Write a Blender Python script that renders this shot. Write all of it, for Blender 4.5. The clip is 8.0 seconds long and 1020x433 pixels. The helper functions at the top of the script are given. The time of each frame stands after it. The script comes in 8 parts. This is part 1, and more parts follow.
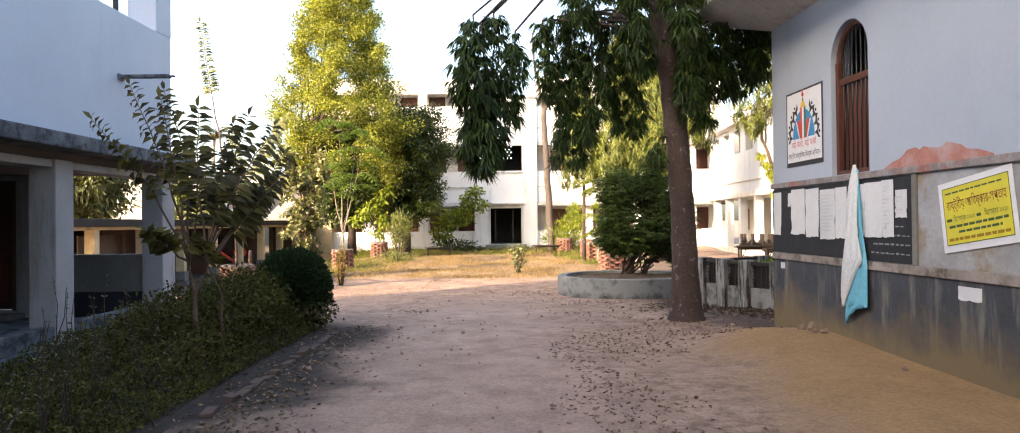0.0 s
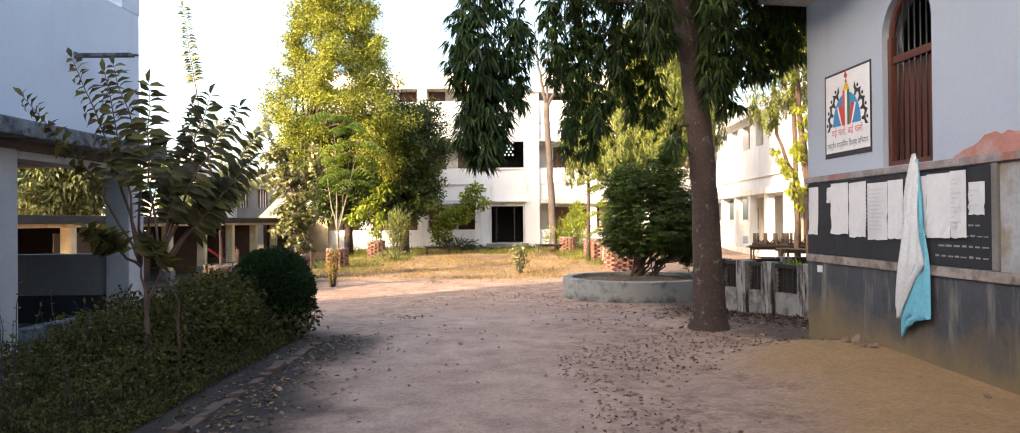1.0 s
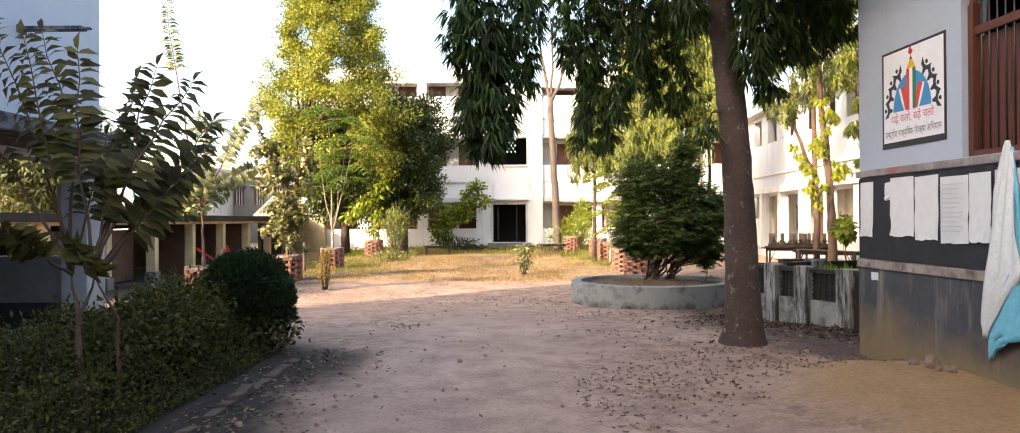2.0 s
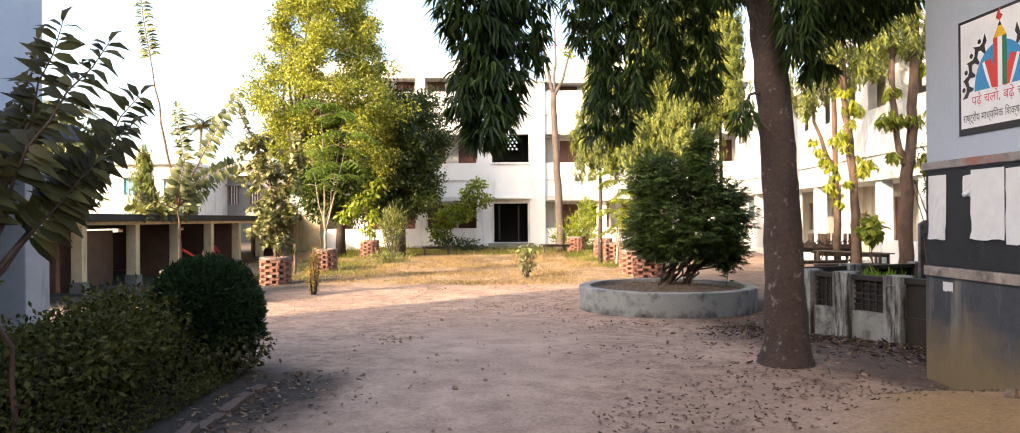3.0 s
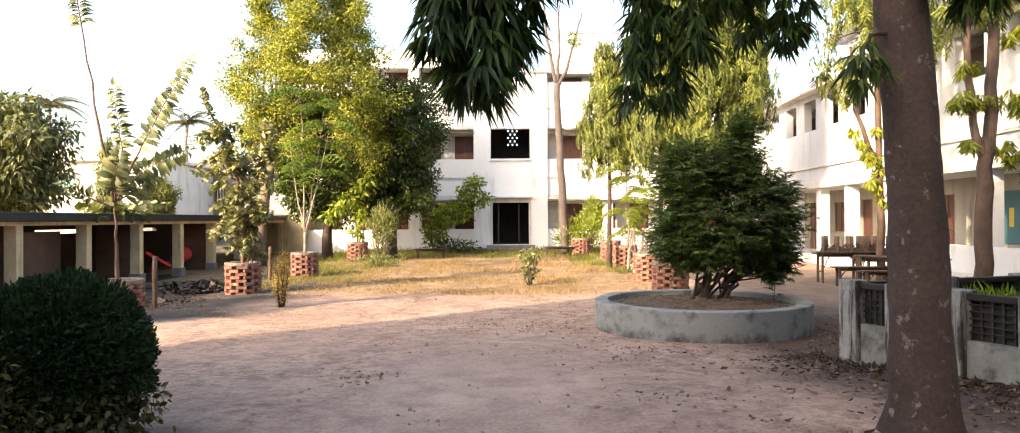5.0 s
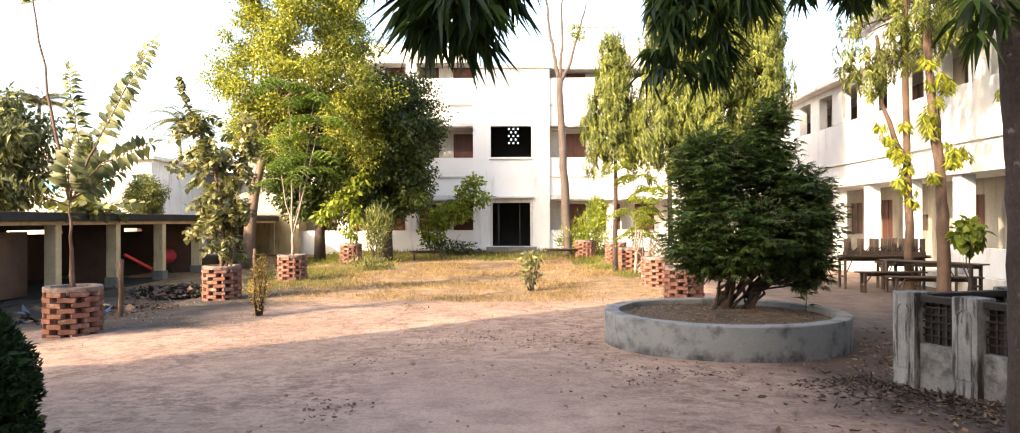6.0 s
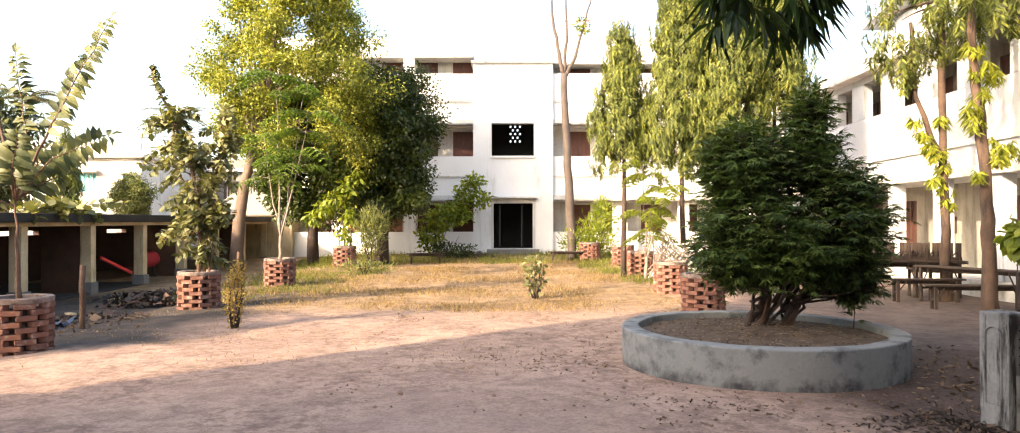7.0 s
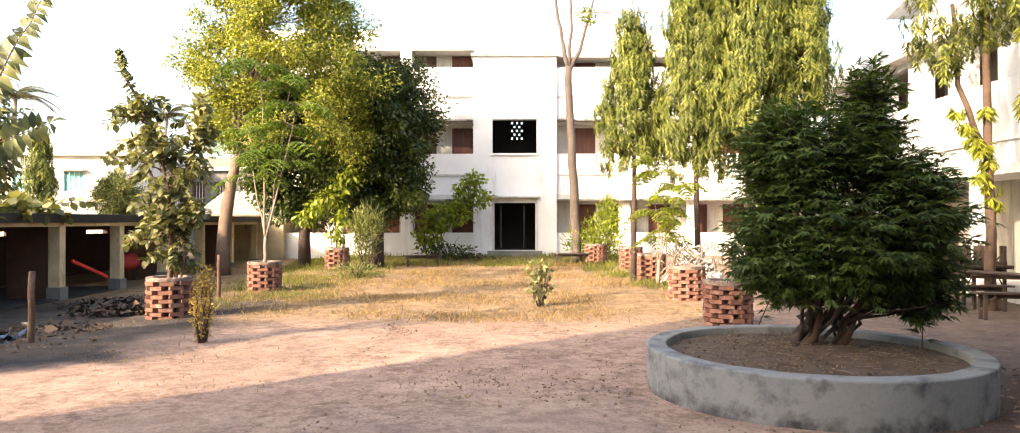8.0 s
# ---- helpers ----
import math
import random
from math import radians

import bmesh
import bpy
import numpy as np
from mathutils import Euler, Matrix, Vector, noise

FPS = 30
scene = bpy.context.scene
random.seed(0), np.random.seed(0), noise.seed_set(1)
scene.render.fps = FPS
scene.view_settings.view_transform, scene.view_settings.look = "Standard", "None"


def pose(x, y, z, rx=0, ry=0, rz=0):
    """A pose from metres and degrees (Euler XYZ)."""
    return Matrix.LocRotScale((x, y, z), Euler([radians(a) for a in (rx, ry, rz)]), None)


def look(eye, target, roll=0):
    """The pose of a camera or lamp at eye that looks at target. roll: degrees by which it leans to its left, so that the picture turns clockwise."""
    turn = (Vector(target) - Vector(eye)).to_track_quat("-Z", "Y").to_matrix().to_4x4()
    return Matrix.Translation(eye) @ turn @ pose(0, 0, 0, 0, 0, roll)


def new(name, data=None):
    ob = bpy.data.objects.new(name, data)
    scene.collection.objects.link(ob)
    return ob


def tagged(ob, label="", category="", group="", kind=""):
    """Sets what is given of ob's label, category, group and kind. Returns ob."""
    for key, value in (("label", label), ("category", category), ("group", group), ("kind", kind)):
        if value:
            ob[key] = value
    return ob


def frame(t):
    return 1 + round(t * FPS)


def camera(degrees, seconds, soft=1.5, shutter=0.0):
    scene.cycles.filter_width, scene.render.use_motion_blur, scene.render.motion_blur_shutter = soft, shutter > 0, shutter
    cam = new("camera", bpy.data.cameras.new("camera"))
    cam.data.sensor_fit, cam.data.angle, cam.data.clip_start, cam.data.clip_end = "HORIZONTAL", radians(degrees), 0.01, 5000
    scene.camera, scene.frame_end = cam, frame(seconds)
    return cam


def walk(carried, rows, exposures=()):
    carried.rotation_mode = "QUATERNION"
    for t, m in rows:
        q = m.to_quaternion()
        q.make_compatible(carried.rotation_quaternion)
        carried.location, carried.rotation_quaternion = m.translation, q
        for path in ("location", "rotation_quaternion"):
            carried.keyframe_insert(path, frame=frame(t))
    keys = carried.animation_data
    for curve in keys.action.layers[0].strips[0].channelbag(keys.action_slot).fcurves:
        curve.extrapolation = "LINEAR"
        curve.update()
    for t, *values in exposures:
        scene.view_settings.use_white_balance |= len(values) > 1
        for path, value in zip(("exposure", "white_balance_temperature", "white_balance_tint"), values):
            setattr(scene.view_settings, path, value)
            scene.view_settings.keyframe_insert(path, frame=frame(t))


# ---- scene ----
cam = camera(70.0, 8.0, soft=1.0)
PATH = [
    (0.0, 0.000, 0.000, 1.711, -0.06, 0.49, -0.65),
    (0.5, -0.017, 0.579, 1.703, -0.04, 0.40, -0.56),
    (1.0, -0.032, 1.199, 1.696, 0.01, 0.38, -0.50),
    (1.5, -0.078, 1.834, 1.698, 0.03, 0.32, -0.37),
    (3.0, -0.148, 3.824, 1.714, 0.14, 0.22, -0.40),
    (3.5, -0.172, 4.486, 1.719, 0.12, 0.16, -0.40),
    (4.0, -0.188, 5.126, 1.725, 0.09, 0.14, -0.33),
    (4.5, -0.208, 5.762, 1.720, 0.04, 0.18, -0.34),
    (6.0, -0.166, 7.776, 1.706, 0.16, 0.32, -0.20),
    (6.5, -0.187, 8.469, 1.747, 0.15, 0.29, -0.09),
    (7.0, -0.222, 9.173, 1.742, 0.20, 0.36, -0.09),
    (7.5, -0.269, 9.882, 1.745, 0.19, 0.35, -0.10),
    (8.0, -0.281, 10.647, 1.748, 0.23, 0.38, -0.06),
]


def eye_pose(x, y, z, yaw, pitch, roll):
    """Yaw to the left of +y, pitch up, roll about the view, in degrees."""
    return pose(x, y, z, 0, 0, yaw) @ pose(0, 0, 0, 90 + pitch, 0, 0) @ pose(0, 0, 0, 0, 0, roll)


walk(cam, [(row[0], eye_pose(*row[1:])) for row in PATH])

# ---- light ----
SUN_EL, SUN_AZ = radians(24), math.atan2(-0.743, -0.669)
world = bpy.data.worlds.new("sky")
scene.world = world
world.use_nodes = True
sky = world.node_tree.nodes.new("ShaderNodeTexSky")
sky.sky_type = "NISHITA"
sky.sun_disc = False
sky.sun_elevation, sky.sun_rotation = SUN_EL, SUN_AZ
sky.air_density, sky.dust_density, sky.ozone_density = 1.0, 4.0, 1.0
world.node_tree.nodes["Background"].inputs[1].default_value = 0.141
world.node_tree.links.new(sky.outputs[0], world.node_tree.nodes["Background"].inputs[0])
sun = new("sun", bpy.data.lights.new("sun", "SUN"))
sun.data.energy, sun.data.angle, sun.data.color = 2.4, radians(0.6), (1.0, 0.815, 0.61)
sun_dir = Vector((math.cos(SUN_EL) * math.sin(SUN_AZ), math.cos(SUN_EL) * math.cos(SUN_AZ), math.sin(SUN_EL)))
sun.matrix_world = look(sun_dir * 50, (0, 0, 0))
scene.view_settings.exposure = 2.48
scene.view_settings.use_white_balance = True
scene.view_settings.white_balance_temperature, scene.view_settings.white_balance_tint = 7250, 12


# ---- material tools ----
def mat_base(name, rough=0.8, metal=0.0):
    m = bpy.data.materials.new(name)
    m.use_nodes = True
    b = m.node_tree.nodes["Principled BSDF"]
    b.inputs["Roughness"].default_value = rough
    b.inputs["Metallic"].default_value = metal
    return m, m.node_tree, b


def rgb(c):
    return (c[0], c[1], c[2], 1.0)


def tex_noise(nt, scale, detail=5.0, rough=0.6, where="Position", stretch=None):
    if where == "Position":
        src = nt.nodes.new("ShaderNodeNewGeometry").outputs["Position"]
    else:
        src = nt.nodes.new("ShaderNodeTexCoord").outputs["Object"]
    if stretch:
        mp = nt.nodes.new("ShaderNodeMapping")
        mp.inputs["Scale"].default_value = stretch
        nt.links.new(src, mp.inputs["Vector"])
        src = mp.outputs["Vector"]
    n = nt.nodes.new("ShaderNodeTexNoise")
    n.inputs["Scale"].default_value = scale
    n.inputs["Detail"].default_value = detail
    n.inputs["Roughness"].default_value = rough
    nt.links.new(src, n.inputs["Vector"])
    return n.outputs["Fac"]


def ramp(nt, fac, stops):
    r = nt.nodes.new("ShaderNodeValToRGB")
    e = r.color_ramp.elements
    while len(e) < len(stops):
        e.new(0.5)
    for k, (p, c) in enumerate(stops):
        e[k].position = p
        e[k].color = rgb(c)
    nt.links.new(fac, r.inputs[0])
    return r.outputs[0]


def mixc(nt, fac, a, b, mode="MIX"):
    x = nt.nodes.new("ShaderNodeMix")
    x.data_type, x.blend_type = "RGBA", mode
    for sock, v in ((x.inputs[0], fac), (x.inputs[6], a), (x.inputs[7], b)):
        if isinstance(v, (int, float)):
            sock.default_value = v
        elif isinstance(v, tuple):
            sock.default_value = rgb(v)
        else:
            nt.links.new(v, sock)
    return x.outputs[2]


def bump(nt, b, height, strength=0.3, dist=0.01):
    n = nt.nodes.new("ShaderNodeBump")
    n.inputs["Strength"].default_value = strength
    n.inputs["Distance"].default_value = dist
    nt.links.new(height, n.inputs["Height"])
    nt.links.new(n.outputs[0], b.inputs["Normal"])


def mat_rough(name, c1, c2, scale=1.5, fine=25.0, rough=0.85, bump_d=0.006, stain=None, stain_scale=0.7, streak=False, stain_lo=0.55, stain_hi=0.75, metal=0.0, grain_lo=0.78, grain_hi=1.12):
    """A two-scale surface: broad change between c1 and c2, fine grain, and stains with a shape of their own."""
    m, nt, b = mat_base(name, rough, metal)
    broad = tex_noise(nt, scale)
    col = ramp(nt, broad, [(0.3, c1), (0.7, c2)])
    grain = tex_noise(nt, fine, 6.0, 0.7)
    g = ramp(nt, grain, [(0.25, (grain_lo,) * 3), (0.75, (grain_hi,) * 3)])
    col = mixc(nt, 1.0, col, g, "MULTIPLY")
    if stain:
        s = tex_noise(nt, stain_scale, 7.0, 0.68, stretch=(3.0, 3.0, 0.45) if streak else None)
        f = ramp(nt, s, [(stain_lo, (0, 0, 0)), (stain_hi, (1, 1, 1))])
        col = mixc(nt, f, col, stain)
    nt.links.new(col, b.inputs["Base Color"])
    bump(nt, b, grain, 0.5, bump_d)
    return m


def mat_leaf(name, dark, mid, bright, trans=0.35, rough=0.45, spec=0.28):
    m, nt, b = mat_base(name, rough)
    b.inputs["Specular IOR Level"].default_value = spec
    geo = nt.nodes.new("ShaderNodeNewGeometry")
    col = ramp(nt, geo.outputs["Random Per Island"], [(0.0, dark), (0.55, mid), (1.0, bright)])
    n = tex_noise(nt, 0.9, 3.0)
    g = ramp(nt, n, [(0.3, (0.75, 0.75, 0.75)), (0.7, (1.2, 1.15, 1.0))])
    col = mixc(nt, 1.0, col, g, "MULTIPLY")
    nt.links.new(col, b.inputs["Base Color"])
    tr = nt.nodes.new("ShaderNodeBsdfTranslucent")
    warm = mixc(nt, 1.0, col, (1.5, 1.45, 0.6), "MULTIPLY")
    nt.links.new(warm, tr.inputs["Color"])
    mx = nt.nodes.new("ShaderNodeMixShader")
    mx.inputs[0].default_value = trans
    nt.links.new(b.outputs[0], mx.inputs[1])
    nt.links.new(tr.outputs[0], mx.inputs[2])
    nt.links.new(mx.outputs[0], nt.nodes["Material Output"].inputs["Surface"])
    return m


def mat_plain(name, c, rough=0.6, metal=0.0, fine=60.0, amount=0.15):
    m, nt, b = mat_base(name, rough, metal)
    n = tex_noise(nt, fine, 4.0)
    lo, hi = 1 - amount, 1 + amount
    col = mixc(nt, 1.0, c, ramp(nt, n, [(0.3, (lo, lo, lo)), (0.7, (hi, hi, hi))]), "MULTIPLY")
    nt.links.new(col, b.inputs["Base Color"])
    bump(nt, b, n, 0.2, 0.002)
    return m


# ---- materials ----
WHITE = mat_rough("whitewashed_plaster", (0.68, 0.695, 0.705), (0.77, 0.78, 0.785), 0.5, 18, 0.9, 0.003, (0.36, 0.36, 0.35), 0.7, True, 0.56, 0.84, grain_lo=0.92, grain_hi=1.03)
# stained limewash, dimmed and blued to carry the wing's bluish shade
WING_WHITE = mat_rough("shade_blued_limewash", (0.43, 0.46, 0.5), (0.53, 0.56, 0.6), 0.6, 18, 0.9, 0.004, (0.25, 0.25, 0.25), 0.9, True, 0.54, 0.78, grain_lo=0.9, grain_hi=1.04)
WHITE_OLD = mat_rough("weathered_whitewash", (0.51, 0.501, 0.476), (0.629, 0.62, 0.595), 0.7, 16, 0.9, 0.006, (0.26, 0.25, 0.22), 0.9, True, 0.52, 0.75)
# cream distemper darkened to include the corridor's shade
CREAM_WALL = mat_rough("shaded_cream_distemper", (0.24, 0.225, 0.2), (0.34, 0.325, 0.29), 0.8, 18, 0.9, 0.004, (0.12, 0.1, 0.085), 0.9, True, 0.52, 0.72)
BLUE_WHITE = mat_rough("pale_blue_distemper", (0.318, 0.377, 0.475), (0.37, 0.43, 0.53), 0.5, 20, 0.85, 0.0015, (0.31, 0.34, 0.39), 0.6, True, 0.58, 0.88, grain_lo=0.95, grain_hi=1.03)
CEILING_BROWN = mat_rough("brown_ceiling_plaster", (0.085, 0.07, 0.068), (0.13, 0.11, 0.105), 1.0, 20, 0.9, 0.004)
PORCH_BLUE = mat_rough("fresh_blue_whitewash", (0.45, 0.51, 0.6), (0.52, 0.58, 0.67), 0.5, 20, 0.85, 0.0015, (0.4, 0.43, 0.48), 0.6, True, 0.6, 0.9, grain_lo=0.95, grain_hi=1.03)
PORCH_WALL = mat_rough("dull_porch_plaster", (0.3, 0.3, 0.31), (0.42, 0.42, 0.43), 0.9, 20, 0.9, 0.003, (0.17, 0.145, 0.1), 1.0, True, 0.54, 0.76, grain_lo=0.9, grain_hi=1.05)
GREY_PLASTER = mat_rough("grey_cement_plaster", (0.148, 0.143, 0.133), (0.207, 0.202, 0.192), 1.2, 22, 0.9, 0.006, (0.12, 0.12, 0.11), 1.1, True, 0.52, 0.72)
RING_PLASTER = mat_rough("ring_cement_plaster", (0.17, 0.185, 0.192), (0.23, 0.242, 0.248), 1.2, 26, 0.88, 0.005, (0.06, 0.065, 0.074), 2.2, False, 0.51, 0.66, grain_lo=0.86, grain_hi=1.06)
CEMENT_LEDGE = mat_rough("mouldy_cement_ledge", (0.05, 0.06, 0.075), (0.19, 0.21, 0.23), 2.6, 30, 0.9, 0.006, (0.03, 0.034, 0.042), 4.5, False, 0.48, 0.58)
DADO = mat_rough("dark_painted_dado", (0.03, 0.035, 0.047), (0.062, 0.069, 0.087), 1.6, 30, 0.85, 0.004, (0.2, 0.19, 0.17), 1.8, True, 0.52, 0.74, grain_lo=0.7, grain_hi=1.15)
def add_splash(m, top, colour, scale=1.8, fade=0.5, swing=1.1):
    """Dried earth or mould up the foot of a wall, ragged at its upper edge."""
    nt = m.node_tree
    b = nt.nodes["Principled BSDF"]
    col = b.inputs["Base Color"].links[0].from_socket
    sep = nt.nodes.new("ShaderNodeSeparateXYZ")
    nt.links.new(nt.nodes.new("ShaderNodeNewGeometry").outputs["Position"], sep.inputs[0])
    n = tex_noise(nt, scale, 6.0, 0.65)
    add = nt.nodes.new("ShaderNodeMath")
    add.operation = "MULTIPLY_ADD"
    add.inputs[1].default_value = -swing
    nt.links.new(n, add.inputs[0])
    nt.links.new(sep.outputs["Z"], add.inputs[2])
    r = nt.nodes.new("ShaderNodeMapRange")
    r.inputs["From Min"].default_value, r.inputs["From Max"].default_value = top - swing / 2, top - swing / 2 - fade
    nt.links.new(add.outputs[0], r.inputs["Value"])
    nt.links.new(mixc(nt, r.outputs["Result"], col, colour), b.inputs["Base Color"])


add_splash(DADO, 0.75, (0.17, 0.125, 0.07))
add_splash(RING_PLASTER, 0.0, (0.04, 0.042, 0.048), 2.6, 0.3, 1.5)
BLACKBOARD = mat_rough("black_painted_board", (0.009, 0.011, 0.016), (0.022, 0.025, 0.033), 2.6, 30, 0.85, 0.002, (0.085, 0.09, 0.1), 2.4, False, 0.58, 0.82)
RED_OXIDE = mat_rough("faded_red_primer", (0.34, 0.13, 0.11), (0.42, 0.2, 0.17), 4.0, 40, 0.85, 0.002, (0.42, 0.33, 0.33), 3.0, False, 0.45, 0.7)
LEDGE = mat_rough("grubby_ledge_paint", (0.17, 0.155, 0.16), (0.36, 0.335, 0.34), 4.5, 40, 0.9, 0.005, (0.27, 0.12, 0.1), 2.6, False, 0.52, 0.62, grain_lo=0.6)
PAPER = mat_plain("notice_paper", (0.6, 0.62, 0.66), 0.7, 0, 12, 0.05)
INK = mat_plain("black_ink", (0.02, 0.02, 0.025), 0.6)
WOOD_RED = mat_rough("red_brown_painted_wood", (0.0761, 0.0205, 0.0129), (0.117, 0.0351, 0.0205), 2.5, 40, 0.55, 0.003, (0.05, 0.02, 0.015), 2.0, True, 0.5, 0.7)
WOOD_DOOR = mat_rough("faded_maroon_door", (0.05, 0.016, 0.012), (0.085, 0.027, 0.018), 2.5, 40, 0.6, 0.003, (0.03, 0.013, 0.01), 2.0, True, 0.5, 0.7)
WOOD_DARK = mat_rough("dark_wood", (0.06, 0.03, 0.02), (0.11, 0.06, 0.04), 3.0, 40, 0.6, 0.003)
WOOD_BENCH = mat_rough("weathered_bench_wood", (0.03, 0.0185, 0.0135), (0.052, 0.034, 0.025), 3.0, 50, 0.75, 0.004, (0.075, 0.055, 0.045), 2.5, True, 0.54, 0.72)
STEEL = mat_plain("dark_steel", (0.05, 0.05, 0.055), 0.45, 0.7)
BRICK = mat_rough("fired_brick", (0.14, 0.06, 0.044), (0.215, 0.1, 0.07), 5.0, 60, 0.9, 0.006, (0.32, 0.25, 0.21), 6.0, False, 0.54, 0.72)
RIM_MORTAR = mat_rough("crumbling_rim_mortar", (0.14, 0.1, 0.085), (0.27, 0.215, 0.19), 6.0, 50, 0.95, 0.01, (0.07, 0.05, 0.042), 5.0, False, 0.5, 0.64)
SOIL = mat_rough("planter_soil", (0.05, 0.034, 0.024), (0.125, 0.09, 0.064), 4.5, 40, 0.95, 0.02)
BARK = mat_rough("brown_bark", (0.036, 0.023, 0.02), (0.072, 0.048, 0.04), 2.2, 30, 0.95, 0.035, (0.17, 0.15, 0.14), 8.0, False, 0.6, 0.66, grain_lo=0.5, grain_hi=1.35)
BARK_PALE = mat_rough("pale_bark", (0.168, 0.134, 0.106), (0.258, 0.224, 0.19), 3.0, 36, 0.9, 0.012, (0.16, 0.12, 0.1), 2.5, False, 0.52, 0.7)
BARK_GREY = mat_rough("grey_pink_bark", (0.0682, 0.0527, 0.0465), (0.105, 0.0837, 0.0744), 3.0, 36, 0.9, 0.012, (0.08, 0.06, 0.05), 2.5, True, 0.52, 0.7)
BARK_RUST = mat_rough("rusty_trunk_bark", (0.065, 0.04, 0.028), (0.135, 0.085, 0.06), 2.6, 30, 0.92, 0.016, (0.035, 0.025, 0.021), 2.4, True, 0.48, 0.64)
BARK_TAN = mat_rough("tan_bark", (0.1, 0.068, 0.05), (0.17, 0.12, 0.092), 3.0, 36, 0.9, 0.014, (0.07, 0.05, 0.04), 3.0, True, 0.52, 0.7)
BARK_RED = mat_rough("ruddy_bark", (0.085, 0.046, 0.03), (0.14, 0.085, 0.06), 3.0, 36, 0.9, 0.012, (0.14, 0.1, 0.08), 3.0, False, 0.52, 0.7)
# near-black that stands in for the shade inside rooms and stair
DARK_IN = mat_rough("shade_dark_interior", (0.0294, 0.0273, 0.0252), (0.042, 0.0399, 0.0357), 1.0, 20, 0.95)
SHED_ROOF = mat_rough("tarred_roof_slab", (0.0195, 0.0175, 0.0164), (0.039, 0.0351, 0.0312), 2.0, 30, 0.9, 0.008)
# brick brown darkened to carry the shade inside the shed
SHED_BACK = mat_rough("shade_dark_brick", (0.035, 0.017, 0.014), (0.06, 0.028, 0.022), 2.0, 30, 0.9, 0.008)
SHED_POST = mat_rough("cream_post_plaster", (0.52, 0.4, 0.23), (0.7, 0.57, 0.36), 2.0, 30, 0.9, 0.006, (0.26, 0.19, 0.12), 2.0, True, 0.54, 0.72)

LEAF_DROOP = mat_leaf("drooping_tree_leaf", (0.0155, 0.031, 0.0115), (0.032, 0.06, 0.018), (0.08, 0.135, 0.031), 0.33, 0.42)
LEAF_ASHOKA = mat_leaf("sunlit_narrow_leaf", (0.04, 0.058, 0.015), (0.11, 0.138, 0.032), (0.235, 0.255, 0.06), 0.25, 0.5)
LEAF_YELLOW = mat_leaf("yellow_green_leaf", (0.07, 0.092, 0.018), (0.18, 0.21, 0.036), (0.37, 0.38, 0.085), 0.38, 0.5)
LEAF_DARK = mat_leaf("dense_dark_leaf", (0.0173, 0.0311, 0.00828), (0.0345, 0.0552, 0.0124), (0.069, 0.0897, 0.0207), 0.28, 0.4)
LEAF_TEAK = mat_leaf("large_olive_leaf", (0.06, 0.07, 0.03), (0.145, 0.16, 0.075), (0.33, 0.325, 0.18), 0.25, 0.5)
LEAF_SHRUB = mat_leaf("dull_shrub_leaf", (0.034, 0.031, 0.013), (0.068, 0.063, 0.025), (0.145, 0.132, 0.052), 0.32, 0.5, 0.2)
LEAF_FRESH = mat_leaf("fresh_green_leaf", (0.06, 0.12, 0.02), (0.13, 0.21, 0.03), (0.24, 0.31, 0.05), 0.45, 0.5)
LEAF_BUSH = mat_leaf("ring_bush_leaf", (0.026, 0.05, 0.0155), (0.062, 0.108, 0.031), (0.13, 0.185, 0.056), 0.28, 0.5)
LEAF_TOPIARY = mat_leaf("clipped_bush_leaf", (0.006, 0.019, 0.005), (0.0115, 0.033, 0.0075), (0.024, 0.055, 0.013), 0.15, 0.7)
LEAF_HEDGE = mat_leaf("groundcover_leaf", (0.028, 0.031, 0.0105), (0.064, 0.067, 0.021), (0.125, 0.12, 0.042), 0.2, 0.8, 0.12)
LEAF_FROND = mat_leaf("feathery_frond", (0.055, 0.115, 0.02), (0.115, 0.19, 0.034), (0.2, 0.285, 0.06), 0.35, 0.6)
LEAF_OLIVE = mat_leaf("dull_olive_leaf", (0.045, 0.058, 0.024), (0.09, 0.108, 0.044), (0.2, 0.21, 0.095), 0.2, 0.5)
LEAF_DUSTY = mat_leaf("dusty_bed_leaf", (0.028, 0.03, 0.011), (0.056, 0.058, 0.022), (0.105, 0.1, 0.045), 0.2, 0.8, 0.15)
LEAF_SPROUT = mat_leaf("yellow_sprout_leaf", (0.1, 0.13, 0.018), (0.22, 0.255, 0.03), (0.36, 0.38, 0.05), 0.4, 0.5)
LEAF_PALE = mat_leaf("pale_grey_green_leaf", (0.07, 0.09, 0.035), (0.14, 0.165, 0.065), (0.24, 0.27, 0.11), 0.35, 0.6)
LEAF_LIME = mat_leaf("lime_green_leaf", (0.095, 0.14, 0.022), (0.185, 0.24, 0.036), (0.31, 0.36, 0.058), 0.42, 0.5)
DRY_GRASS = mat_leaf("dry_grass", (0.12, 0.085, 0.04), (0.24, 0.17, 0.088), (0.4, 0.29, 0.16), 0.3, 0.8)
GREEN_GRASS = mat_leaf("green_grass", (0.07, 0.09, 0.02), (0.13, 0.15, 0.035), (0.22, 0.23, 0.06), 0.35, 0.7)
DRY_LEAF = mat_leaf("fallen_leaf", (0.075, 0.045, 0.03), (0.15, 0.095, 0.062), (0.28, 0.2, 0.14), 0.1, 0.8)


